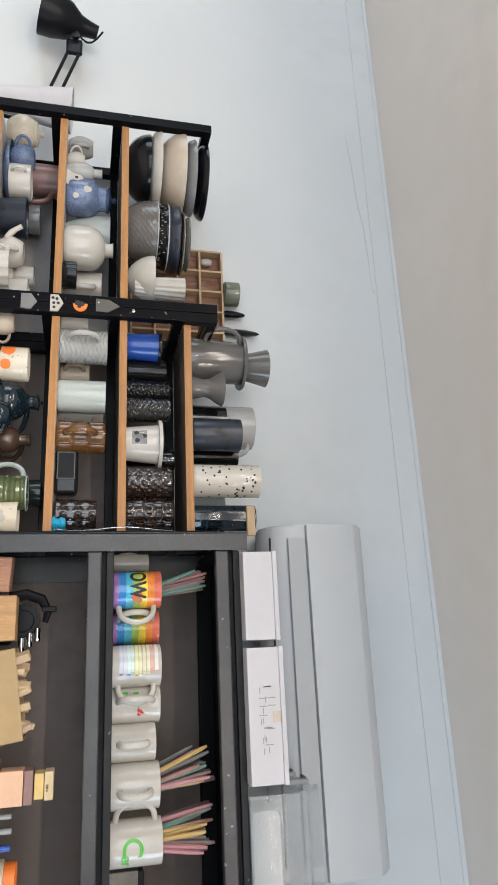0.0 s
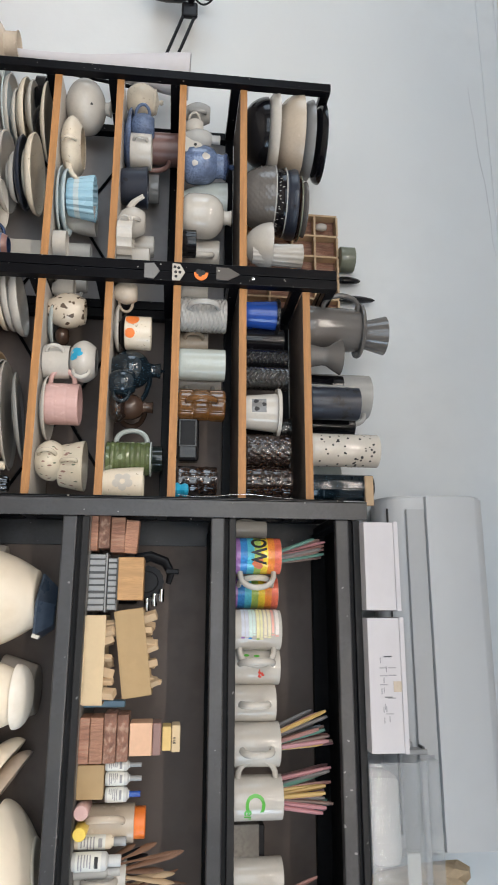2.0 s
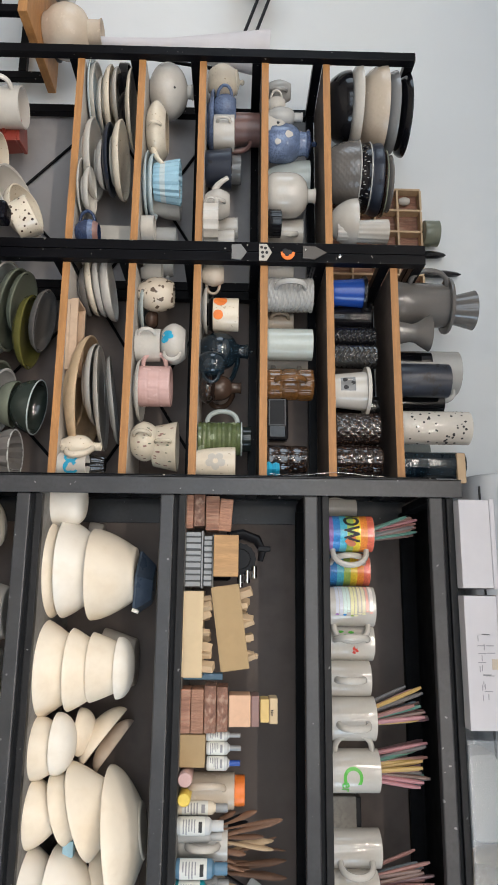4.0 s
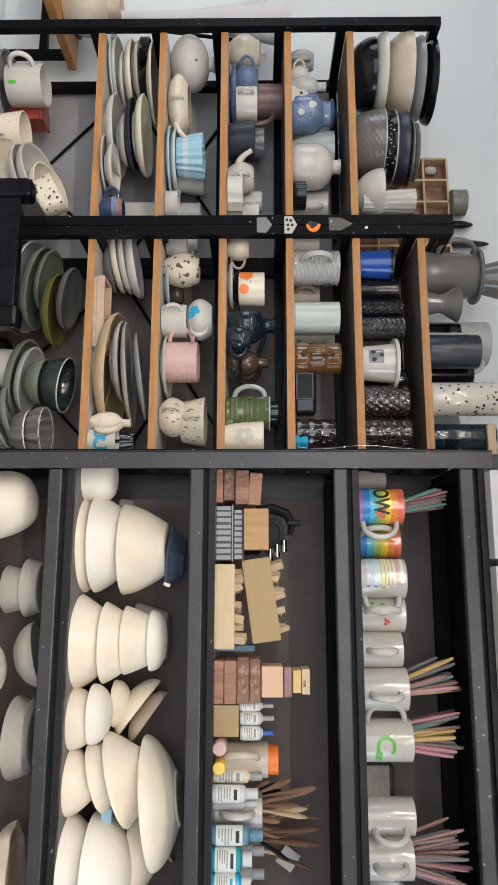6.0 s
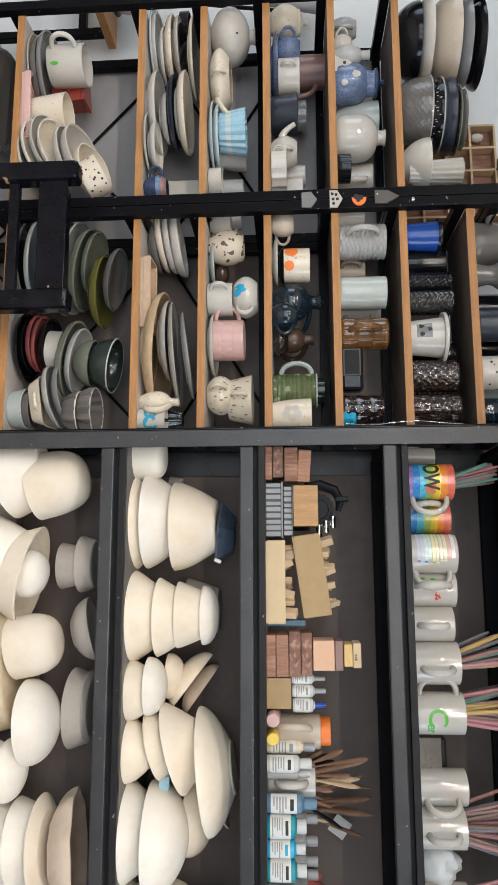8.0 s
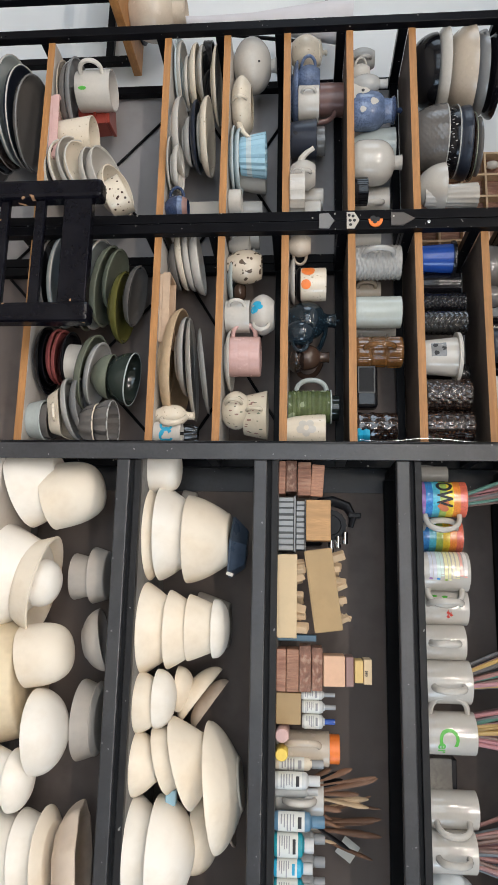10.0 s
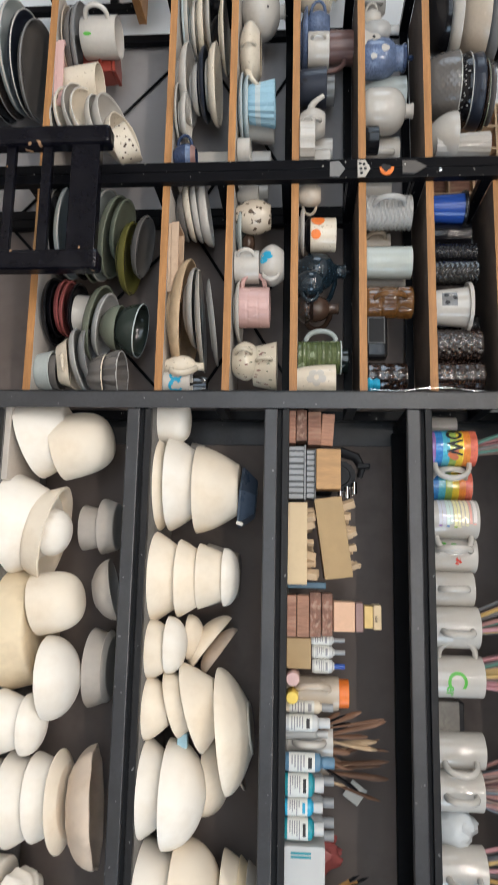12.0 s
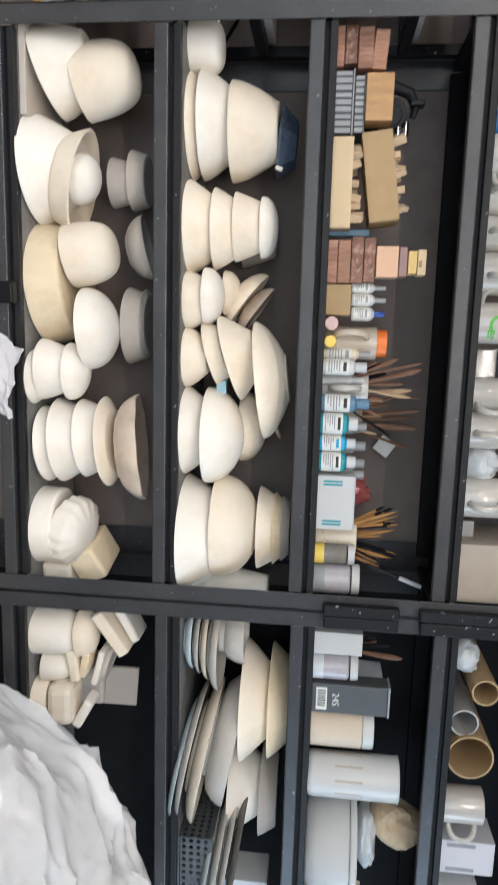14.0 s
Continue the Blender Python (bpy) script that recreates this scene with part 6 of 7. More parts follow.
mould(0.590, 0.200, 0.933, 0.0903, 0.0411, PLASTER_GREY_SHADE, k=0.85)
mould(0.586, 0.200, 0.972, 0.0827, 0.0120, PLASTER_GREY_SHADE, k=0.85)
mould(0.709, 0.070, 0.748, 0.0606, 0.0214, PLASTER_W, k=0.75)
mould(0.691, 0.080, 0.767, 0.0689, 0.0628, PLASTER_W, k=0.7)
mould(0.695, 0.080, 0.828, 0.0642, 0.0442, PLASTER_W, k=0.5, p=2)
mould(0.871, 0.110, 0.748, 0.0653, 0.0136, PLASTER_W, k=0.72, tilt=(0, -5))
mould(0.867, 0.110, 0.760, 0.0892, 0.0372, PLASTER_W, k=0.72, tilt=(0, -5))
mould(0.857, 0.110, 0.795, 0.0983, 0.0571, PLASTER_W, k=0.72, tilt=(0, -5))
mould(0.851, 0.110, 0.850, 0.0910, 0.0564, PLASTER_W, k=0.72, tilt=(0, -5))
mould(0.857, 0.110, 0.904, 0.1044, 0.0170, PLASTER, k=0.72, tilt=(0, -5))
mould(1.061, 0.100, 0.748, 0.0907, 0.0507, PLASTER_W, k=0.97, p=1.0)

# ---- second steel rack ----
plate(1.322, 0.110, 1.097, 0.0764, 0.0244, PALEBLUE, "pale blue stacked")
plate(1.327, 0.110, 1.119, 0.0824, 0.0197, WHITE, "white stacked")
plate(1.333, 0.110, 1.136, 0.0900, 0.0225, CREAM, "cream stacked")
plate(1.347, 0.110, 1.155, 0.1021, 0.0308, WHITE, "white stacked")
plate(1.311, 0.110, 1.180, 0.0691, 0.0667, WHITE, "white stacked")
plate(1.645, 0.120, 1.077, 0.1420, 0.0206, PALEBLUE, "pale blue large oval", tilt=(0, 10))
plate(1.616, 0.120, 1.095, 0.1610, 0.0264, WHITE, "white large oval", tilt=(0, 10))
plate(1.618, 0.120, 1.120, 0.1729, 0.0394, CREAM, "cream large oval", tilt=(0, 10))
plate(1.581, 0.120, 1.153, 0.1551, 0.0751, WHITE, "white large oval", tilt=(0, 10))
basket(1.935, 0.13, 1.097, 0.26, 0.20, 0.085)
plate(1.926, 0.120, 1.147, 0.1290, 0.0211, CELADON, "pale green small", tilt=(0, 8))
plate(1.894, 0.120, 1.171, 0.1322, 0.0240, WHITE, "white small", tilt=(0, 8))
plate(1.890, 0.120, 1.195, 0.1387, 0.0209, WHITE, "white small", tilt=(0, 8))
plate(1.875, 0.120, 1.216, 0.1373, 0.0238, GREYBROWN, "dark banded small", tilt=(0, 8))
block(1.284, 0.070, 1.402, 0.053, 0.060, 0.109, PLASTIC_W, 'white_box', 'plain white plastic box on the second steel rack')
tools(1.329, 0.14, 1.410, 0.03, 6, 0.19, 51)
jar_lidded(1.348, 0.065, 1.402, 0.0314, 0.1025, FROST, 'clear jar with a label strip and white lid')
block(0.857, 0.285, 1.538, 0.042, 0.002, 0.042, LABEL, 'card_tag', 'small white printed card hanging behind the tools', 'tag', 0.0004, tilt=(0, 35))
pen_case(1.416, 0.06, 1.402, 0.071, 0.05, 0.177)
block(1.405, 0.17, 1.402, 0.007, 0.10, 0.17, FROST, 'clear_folder', 'thin plastic sleeve standing upright on the second steel rack', 'folder', tilt=(0, 3))
block(1.424, 0.17, 1.402, 0.007, 0.10, 0.17, PLASTIC_G, 'clear_folder', 'thin plastic sleeve standing upright on the second steel rack', 'folder', tilt=(0, 3))
block(1.443, 0.17, 1.402, 0.007, 0.10, 0.17, FROST, 'clear_folder', 'thin plastic sleeve standing upright on the second steel rack', 'folder', tilt=(0, 3))
block(1.462, 0.17, 1.402, 0.007, 0.10, 0.17, PLASTIC_G, 'clear_folder', 'thin plastic sleeve standing upright on the second steel rack', 'folder', tilt=(0, 3))
jar_lidded(1.502, 0.075, 1.402, 0.0488, 0.1460, POWDER, 'cream-coloured powder jar with white lid', solid_body=True)
tb = vessel(1.613, 0.050, 1.402, 0.0509, 0.2057, PLASTIC_W, "white beige-banded", "cyl", noun="tube", rimmat=PLASTIC_W)
label_patch(0.0509, 0.062, 0.125, -180, 180, CARD_GREY, tb, "paper_band", words="beige paper band")
tub(1.835, 0.12, 1.402, 0.1442, 0.1210)
crumpled(1.815, 0.12, 1.523, 0.070, 0.05, FROST, 'bubble_wrap', 'crumpled clear wrap on a white tub')
crumpled(1.776, 0.13, 1.555, 0.055, 0.114, KRAFT, 'paper_bag', 'crumpled brown kraft paper bag on a white tub', 9, True)
block(1.980, 0.080, 1.402, 0.073, 0.060, 0.142, CREAM, 'cream_box', 'cream coloured tin on the second steel rack')
card_tube(1.364, 0.02, 1.782, 0.030, 0.25)
card_tube(1.529, 0.03, 1.757, 0.052, 0.26)
card_tube(1.451, 0.04, 1.747, 0.032, 0.25, PALEGREY, 'printed paper-lined tube lying end-on')
mug(1.674, 0.07, 1.712, 0.042, 0.095, WHITE, 'glossy white', h=-40)
carton(1.796, 0.09, 1.712, 0.085, 0.09, 0.13, PAPER, 'white carton with printed picture panels', stripes=GREYINK)
carton(1.918, 0.09, 1.712, 0.09, 0.09, 0.10, PLASTIC_W, 'white box with a green side', stripes=TEAL)
crumpled(1.306, 0.08, 1.712, 0.035, 0.06, FROST, 'plastic_bag', 'clear plastic bag on the second steel rack')
mould(1.322, 0.080, 0.735, 0.0570, 0.1080, PLASTER_W, p=3.4)
mould(1.326, 0.085, 0.841, 0.0560, 0.0430, PLASTER, p=2.6, tilt=(0, -5))
block(1.318, 0.085, 0.912, 0.120, 0.075, 0.030, PLASTER, 'plaster_bat', 'thick cream plaster bat leaning among moulds', tilt=(0, -36), bevel=0.006)
block(1.300, 0.110, 0.950, 0.090, 0.080, 0.022, PLASTER_W, 'plaster_bat', 'white plaster bat leaning among moulds', tilt=(0, -30), bevel=0.006)
mould(1.411, 0.080, 0.753, 0.0383, 0.0700, PLASTER_W, p=3.0)
block(1.398, 0.080, 0.820, 0.080, 0.070, 0.026, PLASTER, 'plaster_bat', 'cream plaster bat standing among moulds', tilt=(0, -10), bevel=0.007)
block(1.390, 0.080, 0.850, 0.066, 0.060, 0.020, PLASTER_OLD, 'plaster_bat', 'yellowed plaster bat standing among moulds', tilt=(0, 12), bevel=0.006)
block(1.405, 0.100, 0.880, 0.090, 0.070, 0.016, PLASTER_W, 'plaster_bat', 'thin white plaster bat leaning among moulds', tilt=(0, 14), bevel=0.005)
mould(1.415, 0.130, 0.905, 0.0480, 0.0240, PLASTER_GREY_SHADE, p=2.2, tilt=(0, 196))
mould(1.489, 0.070, 0.735, 0.0506, 0.0354, PLASTER, k=0.88, p=1.1)
block(1.492, 0.070, 0.772, 0.100, 0.090, 0.066, PLASTER, 'plaster_block', 'chamfered cream plaster block mould on the rack', bevel=0.018)
block(1.510, 0.070, 0.846, 0.075, 0.060, 0.024, PLASTER_W, 'plaster_bat', 'white plaster bat leaning on a block mould', tilt=(0, 28), bevel=0.006)
block(1.510, 0.180, 0.870, 0.105, 0.012, 0.085, PLASTER_GREY_SHADE, 'plaster_bat', 'thin grey plaster bat standing on edge', tilt=(-8, 4), bevel=0.003)
block(1.510, 0.215, 0.735, 0.110, 0.090, 0.134, PLASTER_GREY_SHADE, 'plaster_block', 'pale grey plaster block mould, shade in its colour, at the back', bevel=0.010)
mould(1.492, 0.140, 1.238, 0.1451, 0.0662, PLASTER, k=0.6)
mould(1.499, 0.160, 1.302, 0.1384, 0.0521, PLASTER_OLD, k=0.7)
mould(1.769, 0.200, 1.205, 0.1202, 0.0805, PLASTER_W, k=0.6)
mould(1.778, 0.200, 1.283, 0.1115, 0.0447, PLASTER_GREY_SHADE, k=0.8)
carton(2.036, 0.16, 1.097, 0.11, 0.10, 0.214, PLASTIC_W, 'white lidded carton behind a grey basket')

# ---- things on and round the racks, air conditioner, left corner ----
# cornice along the ceiling
bm = bmesh.new()
box(bm, ROOM_L, ROOM_R, WALL_Y - 0.004, WALL_Y, CEIL_Z - 0.075, CEIL_Z, 0.001)
box(bm, ROOM_L, ROOM_R, WALL_Y - 0.009, WALL_Y - 0.0042, CEIL_Z - 0.014, CEIL_Z, 0.002)
solid("cornice", bm, M_WALL, "narrow white painted cornice under the ceiling", "cornice", kind="structure")
# hairline crack in the plaster
rg = random.Random(4)
pts = [(-1.45 + 0.06 * q, WALL_Y - 0.0004, 2.475 + 0.004 * q + rg.uniform(-0.004, 0.004)) for q in range(11)]
solid("wall_crack", sweep(pts, [0.0002 + 0.0003 * math.sin(math.pi * q / 10) for q in range(11)], 5), GREYINK, "thin grey hairline crack in the wall plaster", "crack", kind="structure")
# windows in the wall behind
for w in WX:
    fr = thing("window", pose(w, ROOM_B - 0.1, 0.9), "white framed workshop window with a plain pane", "window")
    fr["kind"] = "structure"
    for a, c, d, e in ((-0.525, -0.48, 0, 1.3), (0.48, 0.525, 0, 1.3), (-0.48, 0.48, 0, 0.045), (-0.48, 0.48, 1.255, 1.3), (-0.02, 0.02, 0.045, 1.255)):
        part("window_frame", one_box(a, c, 0.0, 0.03, d, e, 0.003), PLASTIC_W, fr)
    pane = part("pane", one_box(-0.48, 0.48, 0.012, 0.016, 0.045, 1.255), glass("window_glass", (1, 1, 1), 0.0, 1.05), fr)
    pane.visible_shadow = False
for xa in (ROOM_L - 0.1, ROOM_R + 0.1):
    fr = thing("window", pose(xa, -1.45, 0.925), "white framed side window with two panes", "window")
    fr["kind"] = "structure"
    for a, c, d, e in ((-0.75, -0.705, 0, 1.35), (0.705, 0.75, 0, 1.35), (-0.705, 0.705, 0, 0.045), (-0.705, 0.705, 1.305, 1.35), (-0.02, 0.02, 0.045, 1.305)):
        part("window_frame", one_box(-0.015, 0.015, a, c, d, e, 0.003), PLASTIC_W, fr)
# ceiling battens
M_LIT = glow("lit_diffuser", (1.0, 0.88, 0.74), 4.0)
for lx, ly, power in LAMPS:
    bt = thing("ceiling_light", pose(lx, ly, LAMP_Z), "slim white suspended batten light, switched on", "ceiling light", "ceiling lights")
    part("housing", one_box(-0.6, 0.6, -0.045, 0.045, -0.025, 0.015, 0.004), PLASTIC_W, bt)
    for s in (-0.5, 0.5):
        part("hanger", sweep([(s, 0, 0.015), (s, 0, CEIL_Z - LAMP_Z)], 0.002, 6), CHROME, bt)
    part("diffuser", one_box(-0.575, 0.575, -0.036, 0.036, -0.036, -0.0252, 0.003), M_LIT, bt)


M_CASE = material("aged_casing", (0.54, 0.555, 0.57), 0.35, vary=0.03, scale=2)


def air_conditioner(x0, x1):
    """A split unit: curved casing, flat front panel, grey air vane, end caps, badge and display."""
    th = thing("air_conditioner", pose(0, 0, 0), "white wall-mounted air conditioner above the steel rack", "air conditioner")

    def extrude(name, prof, a, c, mat, label="", bev=0.0):
        bm = bmesh.new()
        prof = [(y, 2.06 + (z - 2.06) * 0.93) for y, z in prof]
        u = [bm.verts.new((a, y, z)) for y, z in prof]
        v = [bm.verts.new((c, y, z)) for y, z in prof]
        bm.faces.new(u)
        bm.faces.new(v[::-1])
        for q in range(len(prof)):
            w = (q + 1) % len(prof)
            bm.faces.new((u[q], v[q], v[w], u[w]))
        if bev:
            bmesh.ops.bevel(bm, geom=[e for e in bm.edges if abs(e.verts[0].co.x - e.verts[1].co.x) < 1e-6], offset=bev, segments=3, affect="EDGES")
        return part(name, bm, mat, th, label, smooth=True)

    body = [(WALL_Y - 0.001, 2.095)]
    for q in range(9):
        a = q / 8 * math.pi / 2
        body.append((0.215 - 0.085 * math.sin(a), 2.145 - 0.085 * math.cos(a)))
    body += [(0.126, 2.25)]
    for q in range(7):
        a = q / 6 * math.pi / 2
        body.append((0.186 - 0.06 * math.cos(a), 2.295 + 0.05 * math.sin(a)))
    body += [(WALL_Y - 0.001, 2.352)]
    extrude("casing", body, x0, x1, M_CASE, bev=0.006)
    extrude("front_panel", [(0.1258, 2.170), (0.116, 2.172), (0.112, 2.24), (0.118, 2.302), (0.1258, 2.306)], x0 + 0.004, x1 - 0.004, M_CASE, "smooth white front panel")
    extrude("air_vane", [(0.1285, 2.120), (0.1225, 2.122), (0.1195, 2.166), (0.1255, 2.167)], x0 + 0.035, x1 - 0.035, material("vane_grey", (0.42, 0.43, 0.44), 0.4, vary=0.03), "pale grey air vane")
    part("vane_gap", one_box(x0 + 0.03, x1 - 0.03, 0.150, 0.156, 2.0785, 2.0815), INK, th)
    # badge as plain shapes
    part("badge", lathe([(0.006, 0), (0.0085, 0), (0.0085, 0.0006), (0.006, 0.0006), (0.006, 0)], 20), GREYINK, th, m=pose(0.283, 0.1158, 2.190, 90, 0, 0))
    part("badge_bar", one_box(0.296, 0.330, 0.1150, 0.1158, 2.1865, 2.1925), GREYINK, th)
    part("display", one_box(0.50, 0.512, 0.1188, 0.1195, 2.140, 2.150), GREYINK, th)
    part("pipe_cover", one_box(x1 + 0.0005, x1 + 0.05, 0.26, WALL_Y - 0.001, 2.12, 2.20, 0.004), PLASTIC_W, th)
    return th


air_conditioner(-0.075, 0.695)


def storage_box(x0, x1, y0, y1, z0, z1, label, writing):
    """A white lidded card box with folded corners; pencilled writing as plain strokes."""
    th = thing("storage_box", pose(0, 0, 0), label, "box", "boxes on the rack")
    part("body", one_box(x0, x1, y0, y1, z0, z1 - 0.010, 0.0015), PAPER, th)
    part("lid", one_box(x0 - 0.0015, x1 + 0.0015, y0 - 0.0015, y1 + 0.0015, z1 - 0.0098, z1, 0.0015), PAPER, th)
    if writing:
        rg = random.Random(7)
        for q in range(7):
            x = x0 + 0.075 + 0.018 * q
            for s in range(3):
                a, c = rg.uniform(0, 0.010), rg.uniform(0.026, 0.05)
                up = rg.random() < 0.5
                part("pencil_mark", one_box(x + a, x + a + (0.0016 if up else 0.011), y0 - 0.0008, y0 - 0.0002, z0 + c - 0.006, z0 + c + (0.010 if up else -0.0045)), GREYINK, th)
        part("tape_piece", one_box(x1 - 0.135, x1 - 0.115, y0 - 0.0009, y0 - 0.0002, z1 - 0.027, z1 - 0.0105), BEIGE, th)
    return th


storage_box(0.012, 0.194, -0.028, 0.17, 1.9682, 2.042, "plain white card box on top of the steel rack", False)
storage_box(0.209, 0.468, -0.028, 0.17, 1.9682, 2.045, "white card box with faint pencil writing on the rack", True)

# clear storage container with clasps
cb = thing("clear_container", pose(0.62, 0.10, 1.9682), "clear plastic container with lid clasps holding white things", "container")
CA, CB_, CH = 0.130, 0.105, 0.118
for a, c, d, e in ((-CA, CA, -CB_, -CB_ + 0.003), (-CA, CA, CB_ - 0.003, CB_), (-CA, -CA + 0.003, -CB_ + 0.0032, CB_ - 0.0032), (CA - 0.003, CA, -CB_ + 0.0032, CB_ - 0.0032)):
    part("side_wall", one_box(a, c, d, e, 0, CH, 0.0008), CLEAR, cb)
part("base", one_box(-CA + 0.0032, CA - 0.0032, -CB_ + 0.0032, CB_ - 0.0032, 0, 0.003), CLEAR, cb)
part("rim", one_box(-CA - 0.004, CA + 0.004, -CB_ - 0.004, -CB_ - 0.0002, CH - 0.012, CH, 0.001), CLEAR, cb, "thicker clear rim")
part("lid", one_box(-CA - 0.006, CA + 0.006, -CB_ - 0.006, CB_ + 0.006, CH + 0.0005, CH + 0.026, 0.006), CLEAR, cb, "clear lid")
for s in (-0.062, 0.030):
    clasp = part("clasp", one_box(-CA - 0.016, -CA - 0.0065, s, s + 0.034, CH - 0.026, CH + 0.020, 0.002), PLASTIC_G, cb, "grey clasp")
    part("clasp_bar", sweep([(-CA - 0.019, s + 0.004, CH + 0.012), (-CA - 0.019, s + 0.030, CH + 0.012)], 0.003, 8), PLASTIC_DK, clasp, smooth=True)
wc = solid("white_case", one_box(-0.085, 0.085, -0.045, 0.045, 0, 0.066, 0.020), PLASTIC_W, "rounded white plastic case inside a clear container", "case", smooth=True, m=pose(0.60, 0.055, 1.9715))
solid("paper_slip", one_box(-0.045, 0.045, -0.001, 0.001, 0, 0.026), LABEL, "white paper slip inside a clear container", "paper", m=pose(0.70, 0.004, 2.040))
crumpled(0.775, 0.14, 1.9682, 0.06, 0.27, KRAFT, "paper_bag", "folded brown paper bag on top of the rack", 5, True)
block(-0.078, 0.10, 2.011, 0.07, 0.012, 0.020, PALEWOOD, "wood_strip", "small raw wood strip lying on a teal vase", "wood strip", rz=0)
solid("blue_clay", lathe([(0, 0), (0.014, 0), (0.017, 0.004), (0.011, 0.012), (0.015, 0.02), (0.012, 0.028), (0, 0.03)], 18, 5, 0.12), TURQ, "small bright blue clay figure base on an oak shelf", "clay piece", smooth=True, m=pose(-0.066, 0.072, 1.570))

# ornaments stuck to the middle post
def ornament(x, z, outline_, mat, label, spot=None, y=0.0355, group="ornaments on the post"):
    bm = bmesh.new()
    lo = [bm.verts.new((x + a, y + 0.004, z + c)) for a, c in outline_]
    hi = [bm.verts.new((x + a, y, z + c)) for a, c in outline_]
    bm.faces.new(lo)
    bm.faces.new(hi[::-1])
    for q in range(len(lo)):
        w = (q + 1) % len(lo)
        bm.faces.new((lo[q], lo[w], hi[w], hi[q]))
    th = thing("ornament", pose(0, 0, 0), label, "ornament", group)
    part("plaque", bm, mat, th)
    for a, c, r, m in spot or ():
        part("spot", lathe([(0, 0), (r, 0), (r, 0.0012), (0, 0.0012)], 12), m, th, m=pose(x + a, y + 0.0002, z + c, 90, 0, 0))
    return th


house = [(-0.018, 0), (0.018, 0), (0.020, 0.022), (0.0, 0.036), (-0.020, 0.022)]
ornament(-0.580, 1.483, house, GREY, "grey ceramic house ornament stuck on the black post")
ornament(-0.580, 1.548, [(-0.021, 0), (0.021, 0), (0.021, 0.018), (0.0, 0.030), (-0.021, 0.018)], WHITE, "white ceramic ornament with dark spots on the post", [(-0.012, 0.006, 0.0036, INK), (-0.010, 0.015, 0.0036, INK), (0.001, 0.008, 0.0036, INK), (0.001, 0.018, 0.0036, INK), (0.012, 0.009, 0.0036, INK)])
ornament(-0.578, 1.600, [(0.02 * math.cos(math.pi * q / 8 - math.pi / 2) * 1.0 - 0.004, 0.016 + 0.017 * math.sin(math.pi * q / 8 - math.pi / 2)) for q in range(9)], ORANGE, "orange half-round ceramic ornament on the black post", [(-0.005, 0.010, 0.007, INK), (-0.003, 0.020, 0.006, INK), (0.003, 0.014, 0.005, INK)])
ornament(-0.582, 1.652, [(-0.016, 0), (0.016, 0), (0.017, 0.028), (0.0, 0.056), (-0.015, 0.03)], GREYBROWN, "grey pointed ceramic ornament on the black post", [(-0.006, 0.006, 0.0022, WHITE)])
ornament(-0.976, 1.5702, [(-0.022, 0), (0.022, 0), (0.022, 0.022), (0.0, 0.044), (-0.022, 0.022)], WHITE, "white ceramic house plaque leaning on an oak shelf", [(0.0, 0.026, 0.004, INK)], 0.095, "")
solid("stud", lathe([(0, 0), (0.005, 0), (0.004, 0.002), (0, 0.003)], 14), CHROME, "small round metal stud on the black post", "stud", smooth=True, m=pose(-0.574, 0.0395, 1.740, 90, 0, 0))

# letter case hung on the wall over the shelves
lc = thing("letter_case", pose(-0.925, WALL_Y - 0.001, 1.752), "small wooden compartment case on the wall above the shelf", "letter case")
cw, nx, nz = 0.066, 5, 4
part("back", one_box(0, cw * nx, -0.004, 0, 0, cw * nz), TERRA, lc, "dark stained back")
for q in range(nx + 1):
    part("divider", one_box(cw * q - 0.003, cw * q + 0.003, -0.034, -0.0042, 0, cw * nz, 0.0006), PALEWOOD, lc)
for q in range(nz + 1):
    for c in range(nx):
        part("divider", one_box(cw * c + 0.0031, cw * (c + 1) - 0.0031, -0.0338, -0.0042, cw * q - 0.003, cw * q + 0.003, 0.0006), PALEWOOD, lc)
vessel(-0.895, WALL_Y - 0.022, 1.957, 0.012, 0.030, WHITE, "tiny white", "round", noun="figure_pot")
vessel(-0.79, WALL_Y - 0.03, 2.020, 0.036, 0.042, SAGE, "grey-green lidded", "cyl", noun="box")
for q, (x, L) in enumerate(((-0.73, 0.065), (-0.672, 0.105))):
    bm = sweep([(0, 0, 0), (0, 0, L * 0.2), (0, 0, L * 0.6), (0, 0, L * 0.9), (0, 0, L)], [0.018, 0.020, 0.019, 0.011, 0.003], 12, flat=0.55)
    solid("clay_shoe", bm, BLACK, "narrow black ceramic piece standing on the letter case", "ceramic piece", smooth=True, m=pose(x, WALL_Y - 0.02, 2.0192))

# black painted wooden ladder standing in front of the shelves
ld = thing("wooden_ladder", pose(0, 0, 0), "black-painted wooden ladder stand with flat rungs before the shelves", "ladder")
for a, c, top in ((-0.638, -0.592, 0.985), (-0.338, -0.292, 0.972)):
    part("stile", one_box(a, c, -0.075, -0.030, 0, top, 0.009), M_LADDER, ld)
for a, c, d in ((0.896, 0.962, 0.0), (0.826, 0.850, 0.006), (0.742, 0.764, 0.006), (0.55, 0.60, 0), (0.25, 0.30, 0)):
    part("rung", one_box(-0.5925, -0.3375, -0.068 + d, -0.040 - d, a, c, 0.003), M_LADDER, ld)

M_FOAM = material("scuffed_foam", (0.008, 0.009, 0.011), 0.55, spec=0.25, vary=0.3, scale=14, bump=0.6, bscale=60, speck=((0.22, 0.23, 0.24), 80, 0.705))
